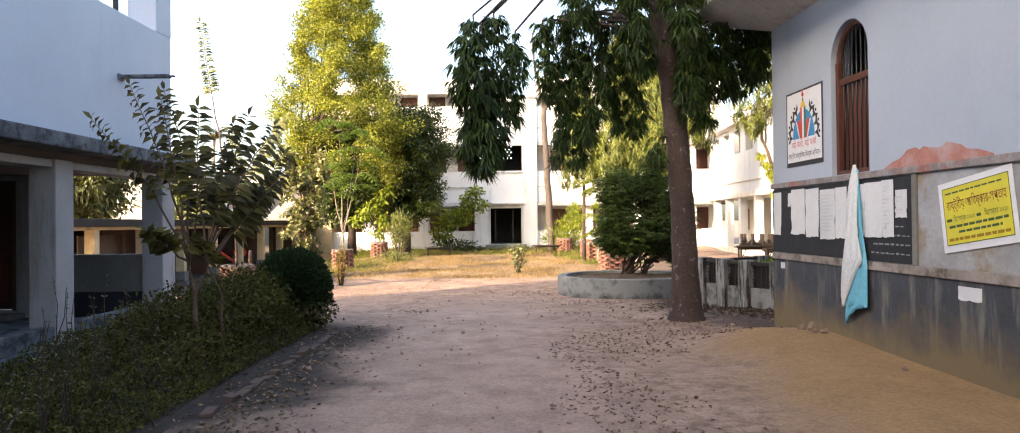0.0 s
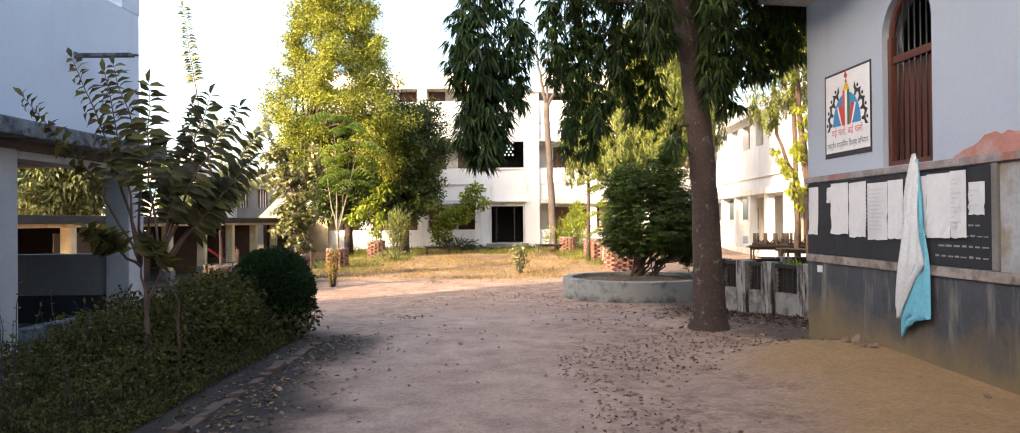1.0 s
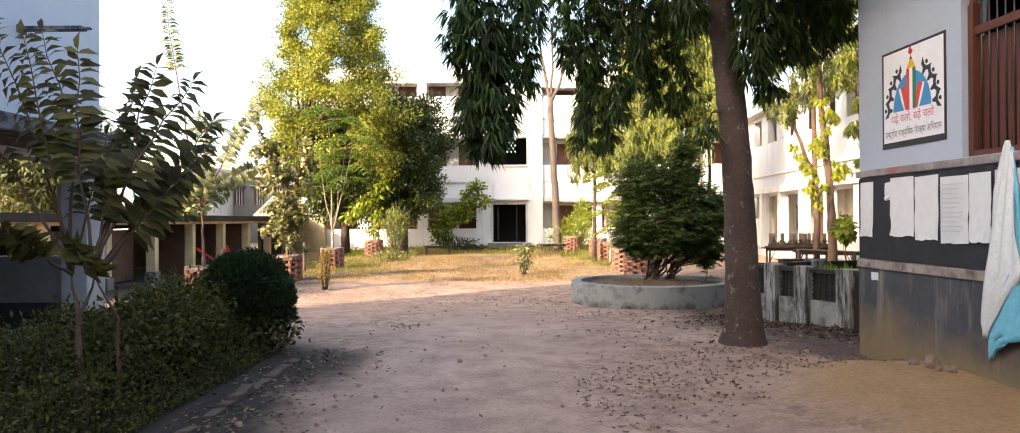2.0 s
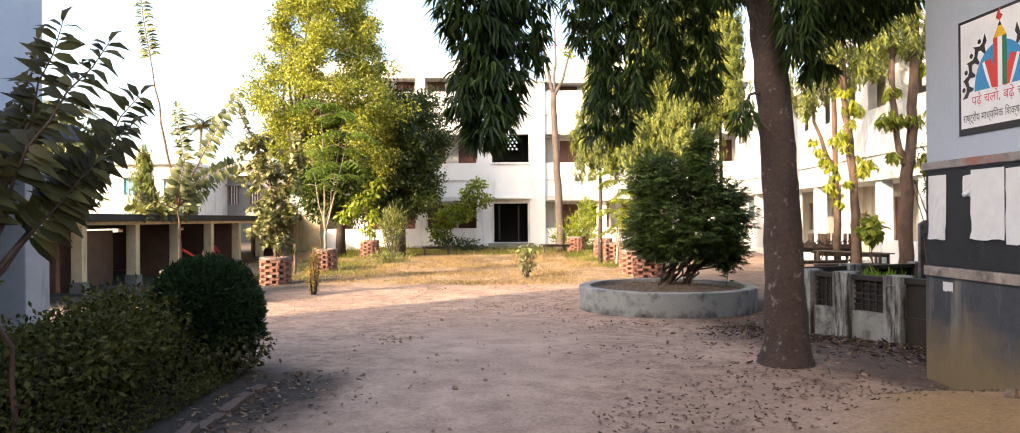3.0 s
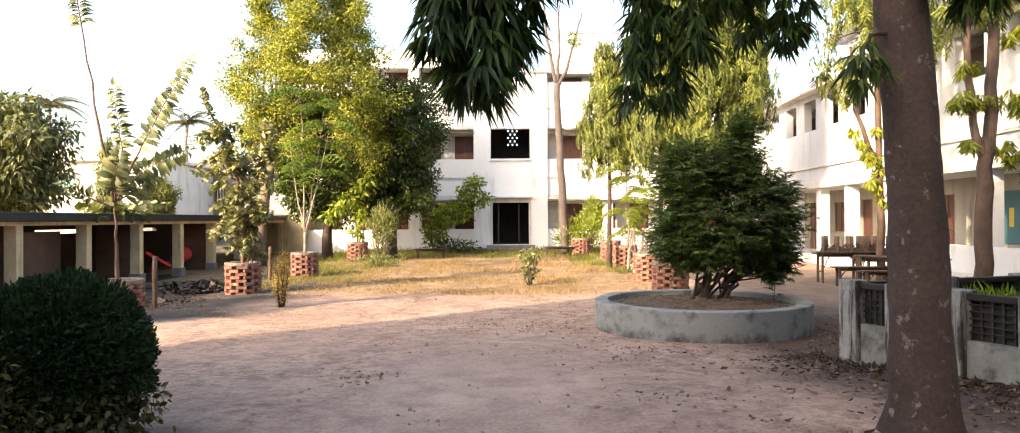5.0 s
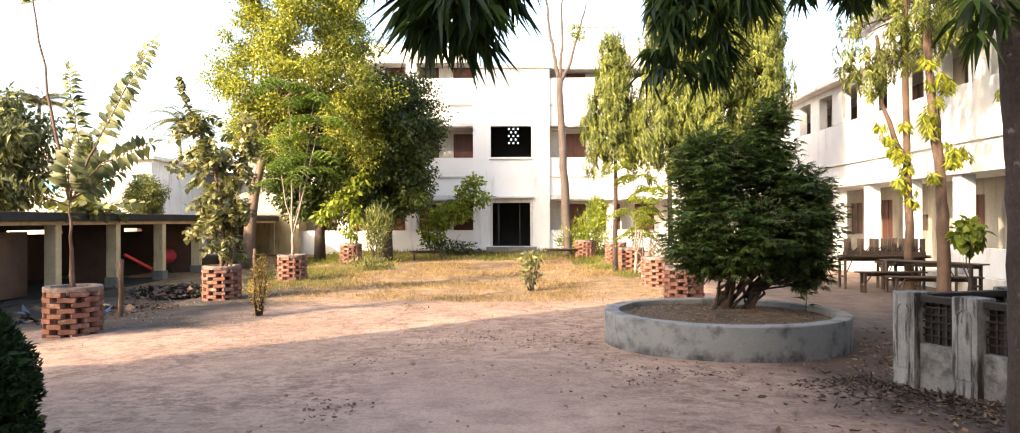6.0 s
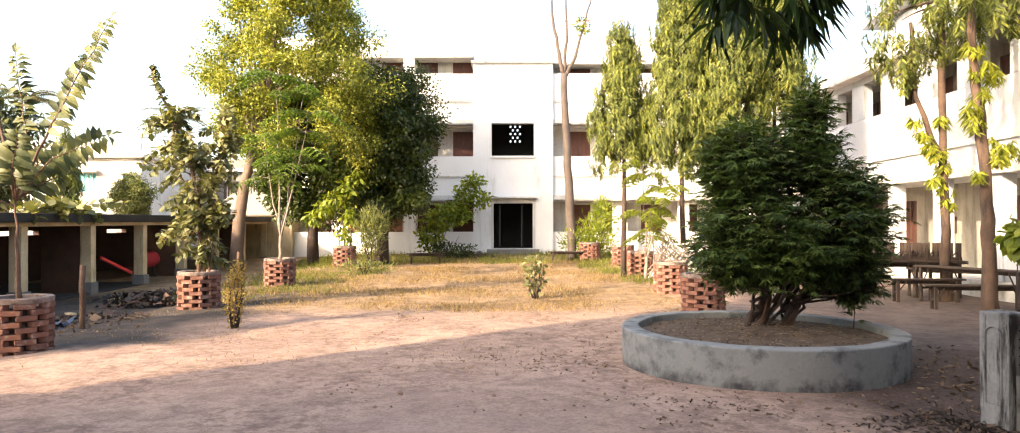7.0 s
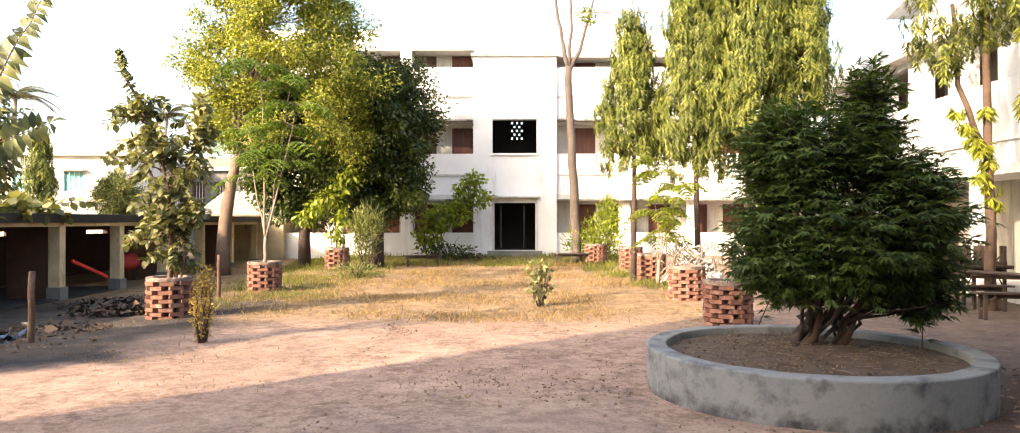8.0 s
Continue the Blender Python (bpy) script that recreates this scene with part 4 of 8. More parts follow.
# ---- ring planter ----
def lathe(profile, seg=64):
    bm = bmesh.new()
    rings = [[bm.verts.new((r * math.cos(2 * math.pi * k / seg), r * math.sin(2 * math.pi * k / seg), z)) for k in range(seg)] for r, z in profile]
    for a, c in zip(rings, rings[1:]):
        for k in range(seg):
            bm.faces.new((a[k], a[(k + 1) % seg], c[(k + 1) % seg], c[k]))
    return bm


def ring_planter():
    b = thing("ring_planter", "round grey cement tree ring with black stains", "planter", at=(3.01, 18.78, -0.14))
    prof = [(1.76, -0.1), (1.775, 0.1), (1.775, 0.3), (1.775, 0.466), (1.775, 0.476), (1.766, 0.487), (1.756, 0.49), (1.744, 0.49), (1.57, 0.49), (1.558, 0.489), (1.549, 0.483), (1.545, 0.472), (1.54, 0.1)]
    bm = lathe(prof, 144)
    for v in bm.verts:
        v.co += v.co.normalized() * 0.008 * noise.noise(v.co * 2.3) + Vector((0, 0, 0.006 * noise.noise(v.co * 3.1)))
    part("ring_wall", bm, RING_PLASTER, b, smooth=True)
    bm = lathe([(1.55, 0.4), (1.2, 0.415), (0.8, 0.435), (0.4, 0.47), (0.0001, 0.5)], 48)
    for v in bm.verts:
        v.co.z += 0.03 * noise.noise(v.co * 3.0)
    part("soil", bm, SOIL, b, "dry brown planter soil", smooth=True)


ring_planter()


# ---- unseen blocks, added to shade the near half of the yard and cut its sky light ----
nb = thing("shading_block", "unseen tall block added to shade the near yard", "building", at=(-13.1, -7.8, -0.3))
part("wall", boxed(-2.9, 2.9, -15.2, 15.2, 0, 14.1, 0.02), WHITE_OLD, nb)
part("roof", boxed(-2.9, 2.9, -15.2, 15.2, 14.1, 14.25, 0.02), WHITE_OLD, nb)
gb = thing("skylight_block", "unseen block added behind the path's start to cut sky light", "building", at=(0.0, -9.0, -0.3))
part("wall", wall_with([(-1.8, 1.8, 0.0, 3.4)], -9.0, 4.2, 0, 9.0, 3.0), WHITE_OLD, gb)
part("roof", boxed(-9.3, 4.5, -0.3, 3.3, 9.0, 9.2, 0.02), WHITE_OLD, gb)


# ---- the drooping tree by the path ----
def limb(bm, p0, p1, r0, r1, n=6, sag=0.0, jit=0.06, seed=0, seg=8):
    rng = random.Random(seed)
    pts = bent(p0, p1, n, sag, jit, rng)
    tube(bm, pts, [r0 + (r1 - r0) * k / n for k in range(n + 1)], seg, 0.12, rng)
    return pts


def drooping_tree():
    t = thing("drooping_tree", "tall tree with brown bark and dark drooping lance leaves", "tree", at=(2.92, 11.86, 0.03))
    rng = random.Random(11)
    bm = bmesh.new()
    pts = [(-0.05, 0, -0.15), (-0.05, 0, 0.05), (-0.055, 0, 0.3), (-0.065, 0, 0.9), (-0.09, 0, 1.8), (-0.15, 0, 2.8), (-0.25, 0, 3.8), (-0.42, 0.02, 5.0), (-0.55, 0.05, 6.4), (-0.6, 0.1, 8.6), (-0.6, 0.1, 11.2)]
    radii = [0.42, 0.31, 0.245, 0.21, 0.192, 0.184, 0.176, 0.162, 0.13, 0.09, 0.03]
    fine, rr = [], []
    for (a, c), (ra, rc) in zip(zip(pts, pts[1:]), zip(radii, radii[1:])):
        n = max(2, int((c[2] - a[2]) / 0.12))
        for q in range(n):
            fine.append(Vector(a).lerp(Vector(c), q / n))
            rr.append(ra + (rc - ra) * q / n)
    tube(bm, fine + [Vector(pts[-1])], rr + [radii[-1]], 26, 0.05, rng)
    for v in bm.verts:
        v.co += Vector((v.co.x, v.co.y, 0)).normalized() * (0.018 * noise.noise(v.co * 4.0) + 0.016 * noise.noise(Vector((v.co.x * 14, v.co.y * 14, v.co.z * 2.5))) + 0.09 * max(0.0, 0.3 - v.co.z) * noise.noise(v.co * 4.0))
    part("trunk", bm, BARK, t, "straight brown trunk with pale flecks", smooth=True)
    lv = Leaves(12)
    ends = []
    # (tip of limb, how far the spray hangs, spread, leaves)
    over_path = [((-3.52, -1.25, 4.4), 1.85, 0.22, 330), ((-3.42, -1.15, 4.75), 2.5, 0.3, 720), ((-3.12, -1.05, 4.8), 2.35, 0.32, 640), ((-2.8, -0.95, 4.55), 1.45, 0.2, 260), ((-3.3, -1.3, 4.6), 2.3, 0.26, 420)]
    middle = [((-2.3, 0.8, 5.2), 1.5, 0.2, 260), ((-2.03, 0.9, 5.3), 2.8, 0.24, 560), ((-1.8, 0.95, 5.4), 2.9, 0.28, 640), ((-1.5, 0.7, 5.3), 2.35, 0.24, 520), ((-1.3, 0.6, 5.3), 1.9, 0.2, 300), ((-0.95, 1.1, 5.4), 2.25, 0.2, 440), ((-0.72, 0.9, 5.2), 2.1, 0.2, 420)]
    by_trunk = [((-0.85, -0.4, 5.4), 1.45, 0.3, 420), ((-0.5, 0.45, 5.2), 1.0, 0.34, 380), ((-0.1, -0.45, 5.0), 1.75, 0.26, 480), ((0.15, -0.35, 4.9), 1.8, 0.24, 440), ((0.5, -0.1, 4.95), 1.35, 0.32, 460), ((0.85, 0.2, 5.1), 1.35, 0.36, 460), ((1.2, 0.0, 5.2), 1.25, 0.36, 420), ((-0.48, -0.1, 2.98), 0.34, 0.13, 40)]
    upper = []
    for k in range(12):
        a, f = 2.4 * k, k / 11
        r = (1.6 - 1.1 * f) * rng.uniform(0.7, 1.1)
        upper.append(((-0.5 + r * math.cos(a), r * math.sin(a), 5.7 + 2.1 * f), rng.uniform(1.5, 1.9), 0.42 + 0.16 * f, 460 + int(160 * f)))
    # higher sprays out of view, added to dapple the wing with shade
    for k in range(26):
        a, f = 2.4 * k, k / 25
        r = (2.7 - 2.2 * f) * rng.uniform(0.55, 1.05)
        upper.append(((-0.5 + r * math.cos(a), r * math.sin(a), 7.9 + 3.3 * f), rng.uniform(1.2, 1.6), 0.5, 420))
    for k in range(16):
        upper.append(((rng.uniform(-1.7, 1.5), 1.4 + 2.4 * (k + rng.random()) / 16, rng.uniform(6.9, 9.0)), rng.uniform(1.2, 1.6), 0.42, 300))
    sprays = over_path + middle + by_trunk + upper
    for k, (tip, hang, spread, n) in enumerate(sprays):
        z0 = min(10.4, max(3.6, tip[2] - 0.1)) if tip[2] > 3.5 else tip[2] + 0.4
        f = (z0 - 3.6) / 4.0
        bm = bmesh.new()
        start = Vector((-0.25 - 0.35 * min(f, 1.0), 0.05, z0 - 0.5)) if tip[2] > 3.5 else Vector((-0.2, 0.0, z0 - 0.5))
        if tip[0] < -2.5:
            start = Vector((-0.52, 0.02, 6.4))
        limb(bm, start, tip, 0.05 if tip[2] > 3.5 else 0.02, 0.014, 6, -0.35 if tip[0] < -2.5 else -0.12, 0.05, k)
        tube(bm, bent(tip, (tip[0], tip[1], tip[2] - hang * 0.85), 5, 0, 0.05, rng), [0.014, 0.012, 0.01, 0.008, 0.006, 0.004], 5)
        part("limb", bm, BARK, t, smooth=True)
        lv.tufts(tip, hang * 0.93, spread, int(n * 2.15), 0.235, 0.034)
    foliage("crown", lv, BLADE, LEAF_DROOP, t, "hanging sprays of long dark green leaves")


drooping_tree()


# ---- bed beside the path ----
def bed():
    """Low ground cover near the gate, shoulder-high tangled shrubs towards the clipped bush, bare dark soil by the kerb."""
    rng = np.random.default_rng(21)
    b = thing("hedge_bed", "overgrown bed of low dusty green shrubs beside the path", "hedge", kind="stuff", at=(0, 0, 0))

    def height(a, c):
        rise = smooth(-3.1, -3.6, a)
        h = 0.05 + 0.2 * rise + 0.16 * noise.noise((a * 1.7, c * 1.3, 0)) * rise + 0.1 * noise.noise((a * 4, c * 4, 2)) * rise
        h += (0.5 + 0.22 * noise.noise((a * 2.2, c * 2.2, 6))) * smooth(6.8, 9.0, c) * smooth(-3.0, -3.45, a)
        return max(0.03, h) * (0.45 + 0.55 * smooth(-4.9, -4.2, a))
    lv = Leaves(22)
    n = 90000
    x = -3.05 - 2.5 * rng.random(n) ** 1.15
    y = rng.uniform(0.2, 11.5, n)
    top = np.array([height(a, c) for a, c in zip(x, y)])
    z = 0.05 + top * rng.random(n) ** 0.4
    d = rng.normal(size=(n, 3)) * 0.7 + np.array([0.2, -0.2, 0.3])
    nn = rng.normal(size=(n, 3)) * 0.5 + np.array([0.2, -0.2, 1.0])
    lv.add(np.stack([x, y, z], 1), d, nn, rng.uniform(0.025, 0.055, n), rng.uniform(0.013, 0.026, n))
    for cx, cy, cz, sx, sy, sz, k in ((-3.7, 9.7, 0.55, 0.55, 1.3, 0.42, 8000), (-4.0, 10.9, 0.6, 0.6, 0.7, 0.5, 6000), (-4.4, 9.6, 0.45, 0.55, 1.5, 0.42, 6000)):
        lv.cloud((cx, cy, cz), (sx, sy, sz), k, 0.07, 0.035, 0.0, 0.5, 0.05)
    foliage("leaves", lv, CHIP, LEAF_HEDGE, b)
    big = Leaves(23)
    m = 9000
    bx, by = rng.uniform(-4.8, -3.15, m), rng.uniform(1.0, 11.4, m)
    keep = np.array([noise.noise((a * 1.3, c * 0.9, 5.0)) for a, c in zip(bx, by)]) > 0.0
    bx, by = bx[keep], by[keep]
    bz = np.array([height(a, c) for a, c in zip(bx, by)]) + rng.uniform(-0.08, 0.09, len(bx))
    big.add(np.stack([bx, by, np.maximum(bz, 0.06)], 1), rng.normal(size=(len(bx), 3)) * 0.6 + np.array([0.3, -0.2, 0.2]), rng.normal(size=(len(bx), 3)) * 0.35 + np.array([0.2, -0.2, 1.0]), rng.uniform(0.035, 0.07, len(bx)), rng.uniform(0.018, 0.032, len(bx)))
    foliage("broad_leaves", big, OVAL, LEAF_DUSTY, b)
    bm = bmesh.new()
    r2 = random.Random(3)
    for k in range(220):
        px, py = r2.uniform(-4.2, -2.9), r2.uniform(0.5, 11.4)
        h = height(px, py) + r2.uniform(0.02, 0.25)
        tube(bm, bent((px, py, 0), (px + r2.uniform(-0.2, 0.2), py + r2.uniform(-0.2, 0.2), h), 3, 0, 0.03, r2), [0.007, 0.006, 0.004, 0.002], 4)
    part("twigs", bm, BARK, b)


bed()


def dry_weed(x, y, h, seed):
    w = thing("dry_weed", "tall dry weed with sparse small leaves by the porch", "weed", "dry weeds", at=(x, y, 0.05))
    rng = random.Random(seed)
    lv = Leaves(seed)
    for k in range(5):
        tip = (rng.uniform(-0.25, 0.3), rng.uniform(-0.2, 0.2), h * rng.uniform(0.7, 1.0))
        p = bent((0, 0, 0), tip, 6, 0, 0.025, rng)
        bm = bmesh.new()
        tube(bm, p, [0.006, 0.006, 0.005, 0.005, 0.004, 0.003, 0.002], 4)
        part("stalk", bm, BARK, w)
        lv.along(p, 9, 0.045, 0.02, 0.1, 0.35)
    foliage("leaves", lv, CHIP, LEAF_OLIVE, w)


for wk, (wx, wy, wh) in enumerate(((-3.35, 5.2, 1.25), (-3.5, 5.7, 1.35), (-3.6, 6.3, 1.3), (-3.3, 4.6, 1.1), (-3.5, 7.0, 1.2))):
    dry_weed(wx, wy, wh, 300 + wk)


def kerb():
    k = thing("kerb", "broken brick-on-edge kerb half buried in earth", "kerb", kind="structure", at=(0, 0, 0))
    me = mesh_of("brick", boxed(-0.055, 0.055, -0.118, 0.118, -0.14, 0.055, 0.012))
    me.materials.append(mat_rough("earthy_brick", (0.07, 0.045, 0.036), (0.115, 0.078, 0.062), 4, 50, 0.95, 0.006))
    r = random.Random(8)
    y = 1.2
    while y < 11.2:
        if r.random() > 0.14:
            o = new("brick", me)
            o.parent = k
            o.matrix_world = pose(-2.66 + r.uniform(-0.025, 0.025), y, ground_z(-2.66, y) + r.uniform(-0.045, 0.008), r.uniform(-6, 6), r.uniform(-9, 9), r.uniform(-5, 5))
        y += 0.25


kerb()


def clipped_bush():
    b = thing("clipped_bush", "dense dark green bush clipped to a dome", "bush", at=(-3.5, 11.8, 0.04))
    lv = Leaves(31)
    r = lv.rng
    n = 24000
    u = r.normal(size=(n, 3))
    u /= np.linalg.norm(u, axis=1, keepdims=True)
    u[:, 2] = np.abs(u[:, 2]) * 1.0 - 0.38 * (r.random(n) < 0.45)
    bumpy = np.array([1 + 0.06 * noise.noise(Vector(v) * 3.0) + 0.035 * noise.noise(Vector(v) * 9.0) for v in u])[:, None]
    p = u * np.array([0.6, 0.6, 0.66]) * bumpy * (0.8 + 0.22 * r.random((n, 1)) ** 0.5) + np.array([0, 0, 0.62])
    lv.add(p, u + r.normal(size=(n, 3)) * 0.5 + np.array([0, 0, 0.3]), r.normal(size=(n, 3)) * 0.6 + u, r.uniform(0.03, 0.06, n), r.uniform(0.012, 0.022, n))
    lv.cloud((0, 0, 0.6), (0.5, 0.5, 0.55), 5000, 0.12, 0.07, 0.0, 0.5, 0.1)
    foliage("clipped_crown", lv, CHIP, LEAF_TOPIARY, b)
    lo = Leaves(32)
    lo.cloud((0.05, -0.1, 0.3), (0.66, 0.62, 0.28), 2200, 0.07, 0.035, 0.3, 0.6, 0.4)
    foliage("skirt", lo, OVAL, LEAF_SHRUB, b, "looser leafy skirt of the bush")
    rg = random.Random(5)
    for k in range(9):
        a = rg.uniform(0, 6.28)
        bm = bmesh.new()
        tube(bm, bent((0.12 * math.cos(a), 0.12 * math.sin(a), -0.1), (0.45 * math.cos(a), 0.45 * math.sin(a), 0.6), 4, 0.05, 0.03, rg), [0.018, 0.016, 0.012, 0.009, 0.006], 6)
        part("stem", bm, BARK, b, smooth=True)


clipped_bush()


def shoot_shrub(name, label, base, shoots, leaf, material, seed, stem_mat=BARK, category="shrub", shape=OVAL, flat=False):
    """Long leafy shoots: each is (points, leaf pairs, first leafy share, radius)."""
    t = thing(name, label, category, at=base)
    lv = Leaves(seed)
    rng = random.Random(seed)
    for pts, pairs, start, r0 in shoots:
        fine = []
        for a, c in zip(pts, pts[1:]):
            fine += bent(a, c, 4, 0, 0.02, rng)[:-1]
        fine.append(Vector(pts[-1]))
        bm = bmesh.new()
        m = len(fine) - 1
        tube(bm, fine, [r0 * (1 - 0.82 * k / m) for k in range(m + 1)], 6, 0.1, rng)
        part("stem", bm, stem_mat, t, smooth=True)
        if pairs and flat:
            lv.twin(fine, pairs, leaf[0], leaf[1], start, (rng.uniform(0.6, 1), rng.uniform(-0.7, 0.7), rng.uniform(-0.2, 0.2)))
        elif pairs:
            lv.along(fine, pairs, leaf[0], leaf[1], leaf[2] if len(leaf) > 2 else 0.25, start)
    foliage("leaves", lv, shape, material, t)
    return t


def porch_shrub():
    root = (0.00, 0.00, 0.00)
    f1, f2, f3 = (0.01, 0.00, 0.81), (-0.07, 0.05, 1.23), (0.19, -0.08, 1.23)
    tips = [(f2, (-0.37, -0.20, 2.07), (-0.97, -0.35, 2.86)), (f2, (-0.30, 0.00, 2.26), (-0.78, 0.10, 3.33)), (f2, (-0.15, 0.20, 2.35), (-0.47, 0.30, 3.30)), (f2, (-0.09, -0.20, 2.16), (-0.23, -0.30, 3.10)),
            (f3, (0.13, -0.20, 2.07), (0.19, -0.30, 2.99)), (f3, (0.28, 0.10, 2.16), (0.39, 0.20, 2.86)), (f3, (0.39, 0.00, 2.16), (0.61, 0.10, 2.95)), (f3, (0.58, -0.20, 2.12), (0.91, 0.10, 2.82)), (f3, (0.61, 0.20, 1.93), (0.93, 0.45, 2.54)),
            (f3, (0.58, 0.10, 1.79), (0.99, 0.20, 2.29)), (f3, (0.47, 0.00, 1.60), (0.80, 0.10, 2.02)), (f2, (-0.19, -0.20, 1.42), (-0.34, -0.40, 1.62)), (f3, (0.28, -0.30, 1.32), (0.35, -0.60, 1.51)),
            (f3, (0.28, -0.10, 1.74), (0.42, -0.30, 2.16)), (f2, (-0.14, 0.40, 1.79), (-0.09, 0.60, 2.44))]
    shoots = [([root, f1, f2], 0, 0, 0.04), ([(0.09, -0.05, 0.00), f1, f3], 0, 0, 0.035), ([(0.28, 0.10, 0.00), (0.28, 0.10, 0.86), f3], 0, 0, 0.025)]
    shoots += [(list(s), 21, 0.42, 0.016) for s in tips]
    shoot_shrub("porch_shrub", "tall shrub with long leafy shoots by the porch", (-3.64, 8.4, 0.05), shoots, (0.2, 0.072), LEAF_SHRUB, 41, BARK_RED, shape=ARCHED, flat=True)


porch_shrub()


# ---- ring bush ----
def ring_bush():
    """Leafy shoots rising and arching out of a tangle of stems; each leaf is a drooping fan of leaflets."""
    b = thing("ring_bush", "broad dark green bush with gnarled stems in the ring", "bush", at=(3.46, 19.1, 0.3))
    lv = Leaves(51)
    r = lv.rng
    rg = random.Random(51)
    lobes = [((0.1, 0.0, 1.5), (1.34, 1.25, 1.02), 760), ((-0.5, -0.1, 2.3), (0.74, 0.72, 0.58), 260), ((0.36, 0.0, 2.55), (0.42, 0.44, 0.82), 210), ((0.86, 0.0, 1.42), (0.5, 0.62, 0.8), 230), ((0.8, -0.25, 0.78), (0.46, 0.5, 0.36), 90), ((-0.72, -0.15, 1.15), (0.58, 0.7, 0.5), 170), ((0.2, -0.5, 1.2), (0.8, 0.6, 0.45), 130)]
    twigs = bmesh.new()
    for li, (c, s, n) in enumerate(lobes):
        c, s = np.array(c), np.array(s)
        for k in range(n):
            u = r.normal(size=3)
            u /= np.linalg.norm(u)
            tip = c + u * s * (0.72 + 0.34 * r.random() ** 0.8)
            if tip[2] < 0.5 + 0.2 * r.random() + 0.14 * (abs(tip[0]) < 0.5) - 0.2 * (tip[0] > 0.55):
                continue
            inside = any(np.sum(((tip - np.array(q)) / np.array(w)) ** 2) < 0.5 for j, (q, w, _) in enumerate(lobes) if j != li)
            if inside and r.random() < 0.7:
                continue
            d = u * np.array([0.9, 0.9, 0.45]) + np.array([0, 0, 0.42]) + r.normal(size=3) * 0.16
            d /= np.linalg.norm(d)
            ln = r.uniform(0.4, 0.72)
            m = 7
            f = np.linspace(0.0, 1.0, m)
            pts = tip - d * ln * (1 - f)[:, None] + np.array([0, 0, -0.16]) * (f ** 2 * ln)[:, None]
            tube(twigs, [Vector(p) for p in pts[::3]], [0.009, 0.006, 0.003], 4)
            side0 = np.cross(d, [0.0, 0.0, 1.0])
            side0 /= np.linalg.norm(side0) + 1e-6
            up0 = np.cross(side0, d)
            a = r.uniform(0, 6.28)
            for j in range(1, m):
                a += 2.4
                out = side0 * math.cos(a) + up0 * (0.35 * math.sin(a)) + d * (0.45 + 0.5 * f[j])
                out[2] -= 0.12
                out /= np.linalg.norm(out)
                p = pts[j] + out * r.uniform(0.03, 0.07)
                q = int(r.integers(5, 8))
                ang = np.linspace(-1.15, 1.15, q) + r.normal(size=q) * 0.07
                s2 = np.cross(out, [0.0, 0.0, 1.0])
                s2 /= np.linalg.norm(s2) + 1e-6
                dirs = out[None] * np.cos(ang)[:, None] + s2[None] * np.sin(ang)[:, None] + np.array([0, 0, -0.3]) + r.normal(size=(q, 3)) * 0.06
                size = r.uniform(0.78, 1.12) * (1.0 - 0.25 * (f[j] > 0.95))
                lv.add(np.repeat(p[None], q, 0), dirs, np.array([0, 0, 1.0]) + out * 0.5 + r.normal(size=(q, 3)) * 0.1, size * (0.185 - 0.05 * np.abs(ang)), size * r.uniform(0.03, 0.042, q))
    foliage("leaves", lv, BLADE, LEAF_BUSH, b, "dark green leaflets fanned like fingers")
    part("twig_tangle", twigs, BARK, b)
    for k in range(22):
        x0 = rg.uniform(-0.66, 0.12)
        x1, h, r0 = x0 * 0.8 + rg.uniform(0.1, 1.2), rg.uniform(0.9, 1.7), rg.uniform(0.015, 0.036)
        bm = bmesh.new()
        p = bent((x0, rg.uniform(-0.3, 0.25), -0.03), (x1, rg.uniform(-0.6, 0.6), h), 10, -0.04, 0.085, rg)
        tube(bm, p, [r0 * q for q in (1.8, 1.3, 1.05, 1.0, 0.9, 0.8, 0.75, 0.65, 0.55, 0.45, 0.3)], 8, 0.3, rg)
        part("gnarled_stem", bm, BARK_RED if k % 3 == 0 else BARK_GREY if k % 3 == 1 else BARK, b, "twisted grey-brown stem", smooth=True)
    for k in range(10):
        a = rg.uniform(-1.4, 1.4)
        bm = bmesh.new()
        tip = Vector((1.25 * math.cos(a) + 0.1, 1.0 * math.sin(a), rg.uniform(0.5, 1.0)))
        p = bent((0.1, 0.1 * math.sin(a), 0.3), tip, 5, 0.0, 0.07, rg)
        tube(bm, p, [0.022, 0.018, 0.014, 0.01, 0.007, 0.004], 5)
        part("branch", bm, BARK, b, smooth=True)


ring_bush()


# ---- honeycomb brick planters ----
def brick_mesh():
    me = mesh_of("brick", boxed(-0.115, 0.115, -0.055, 0.055, -0.033, 0.033, 0.006))
    me.materials.append(BRICK)
    return me


BRICK_ME = brick_mesh()


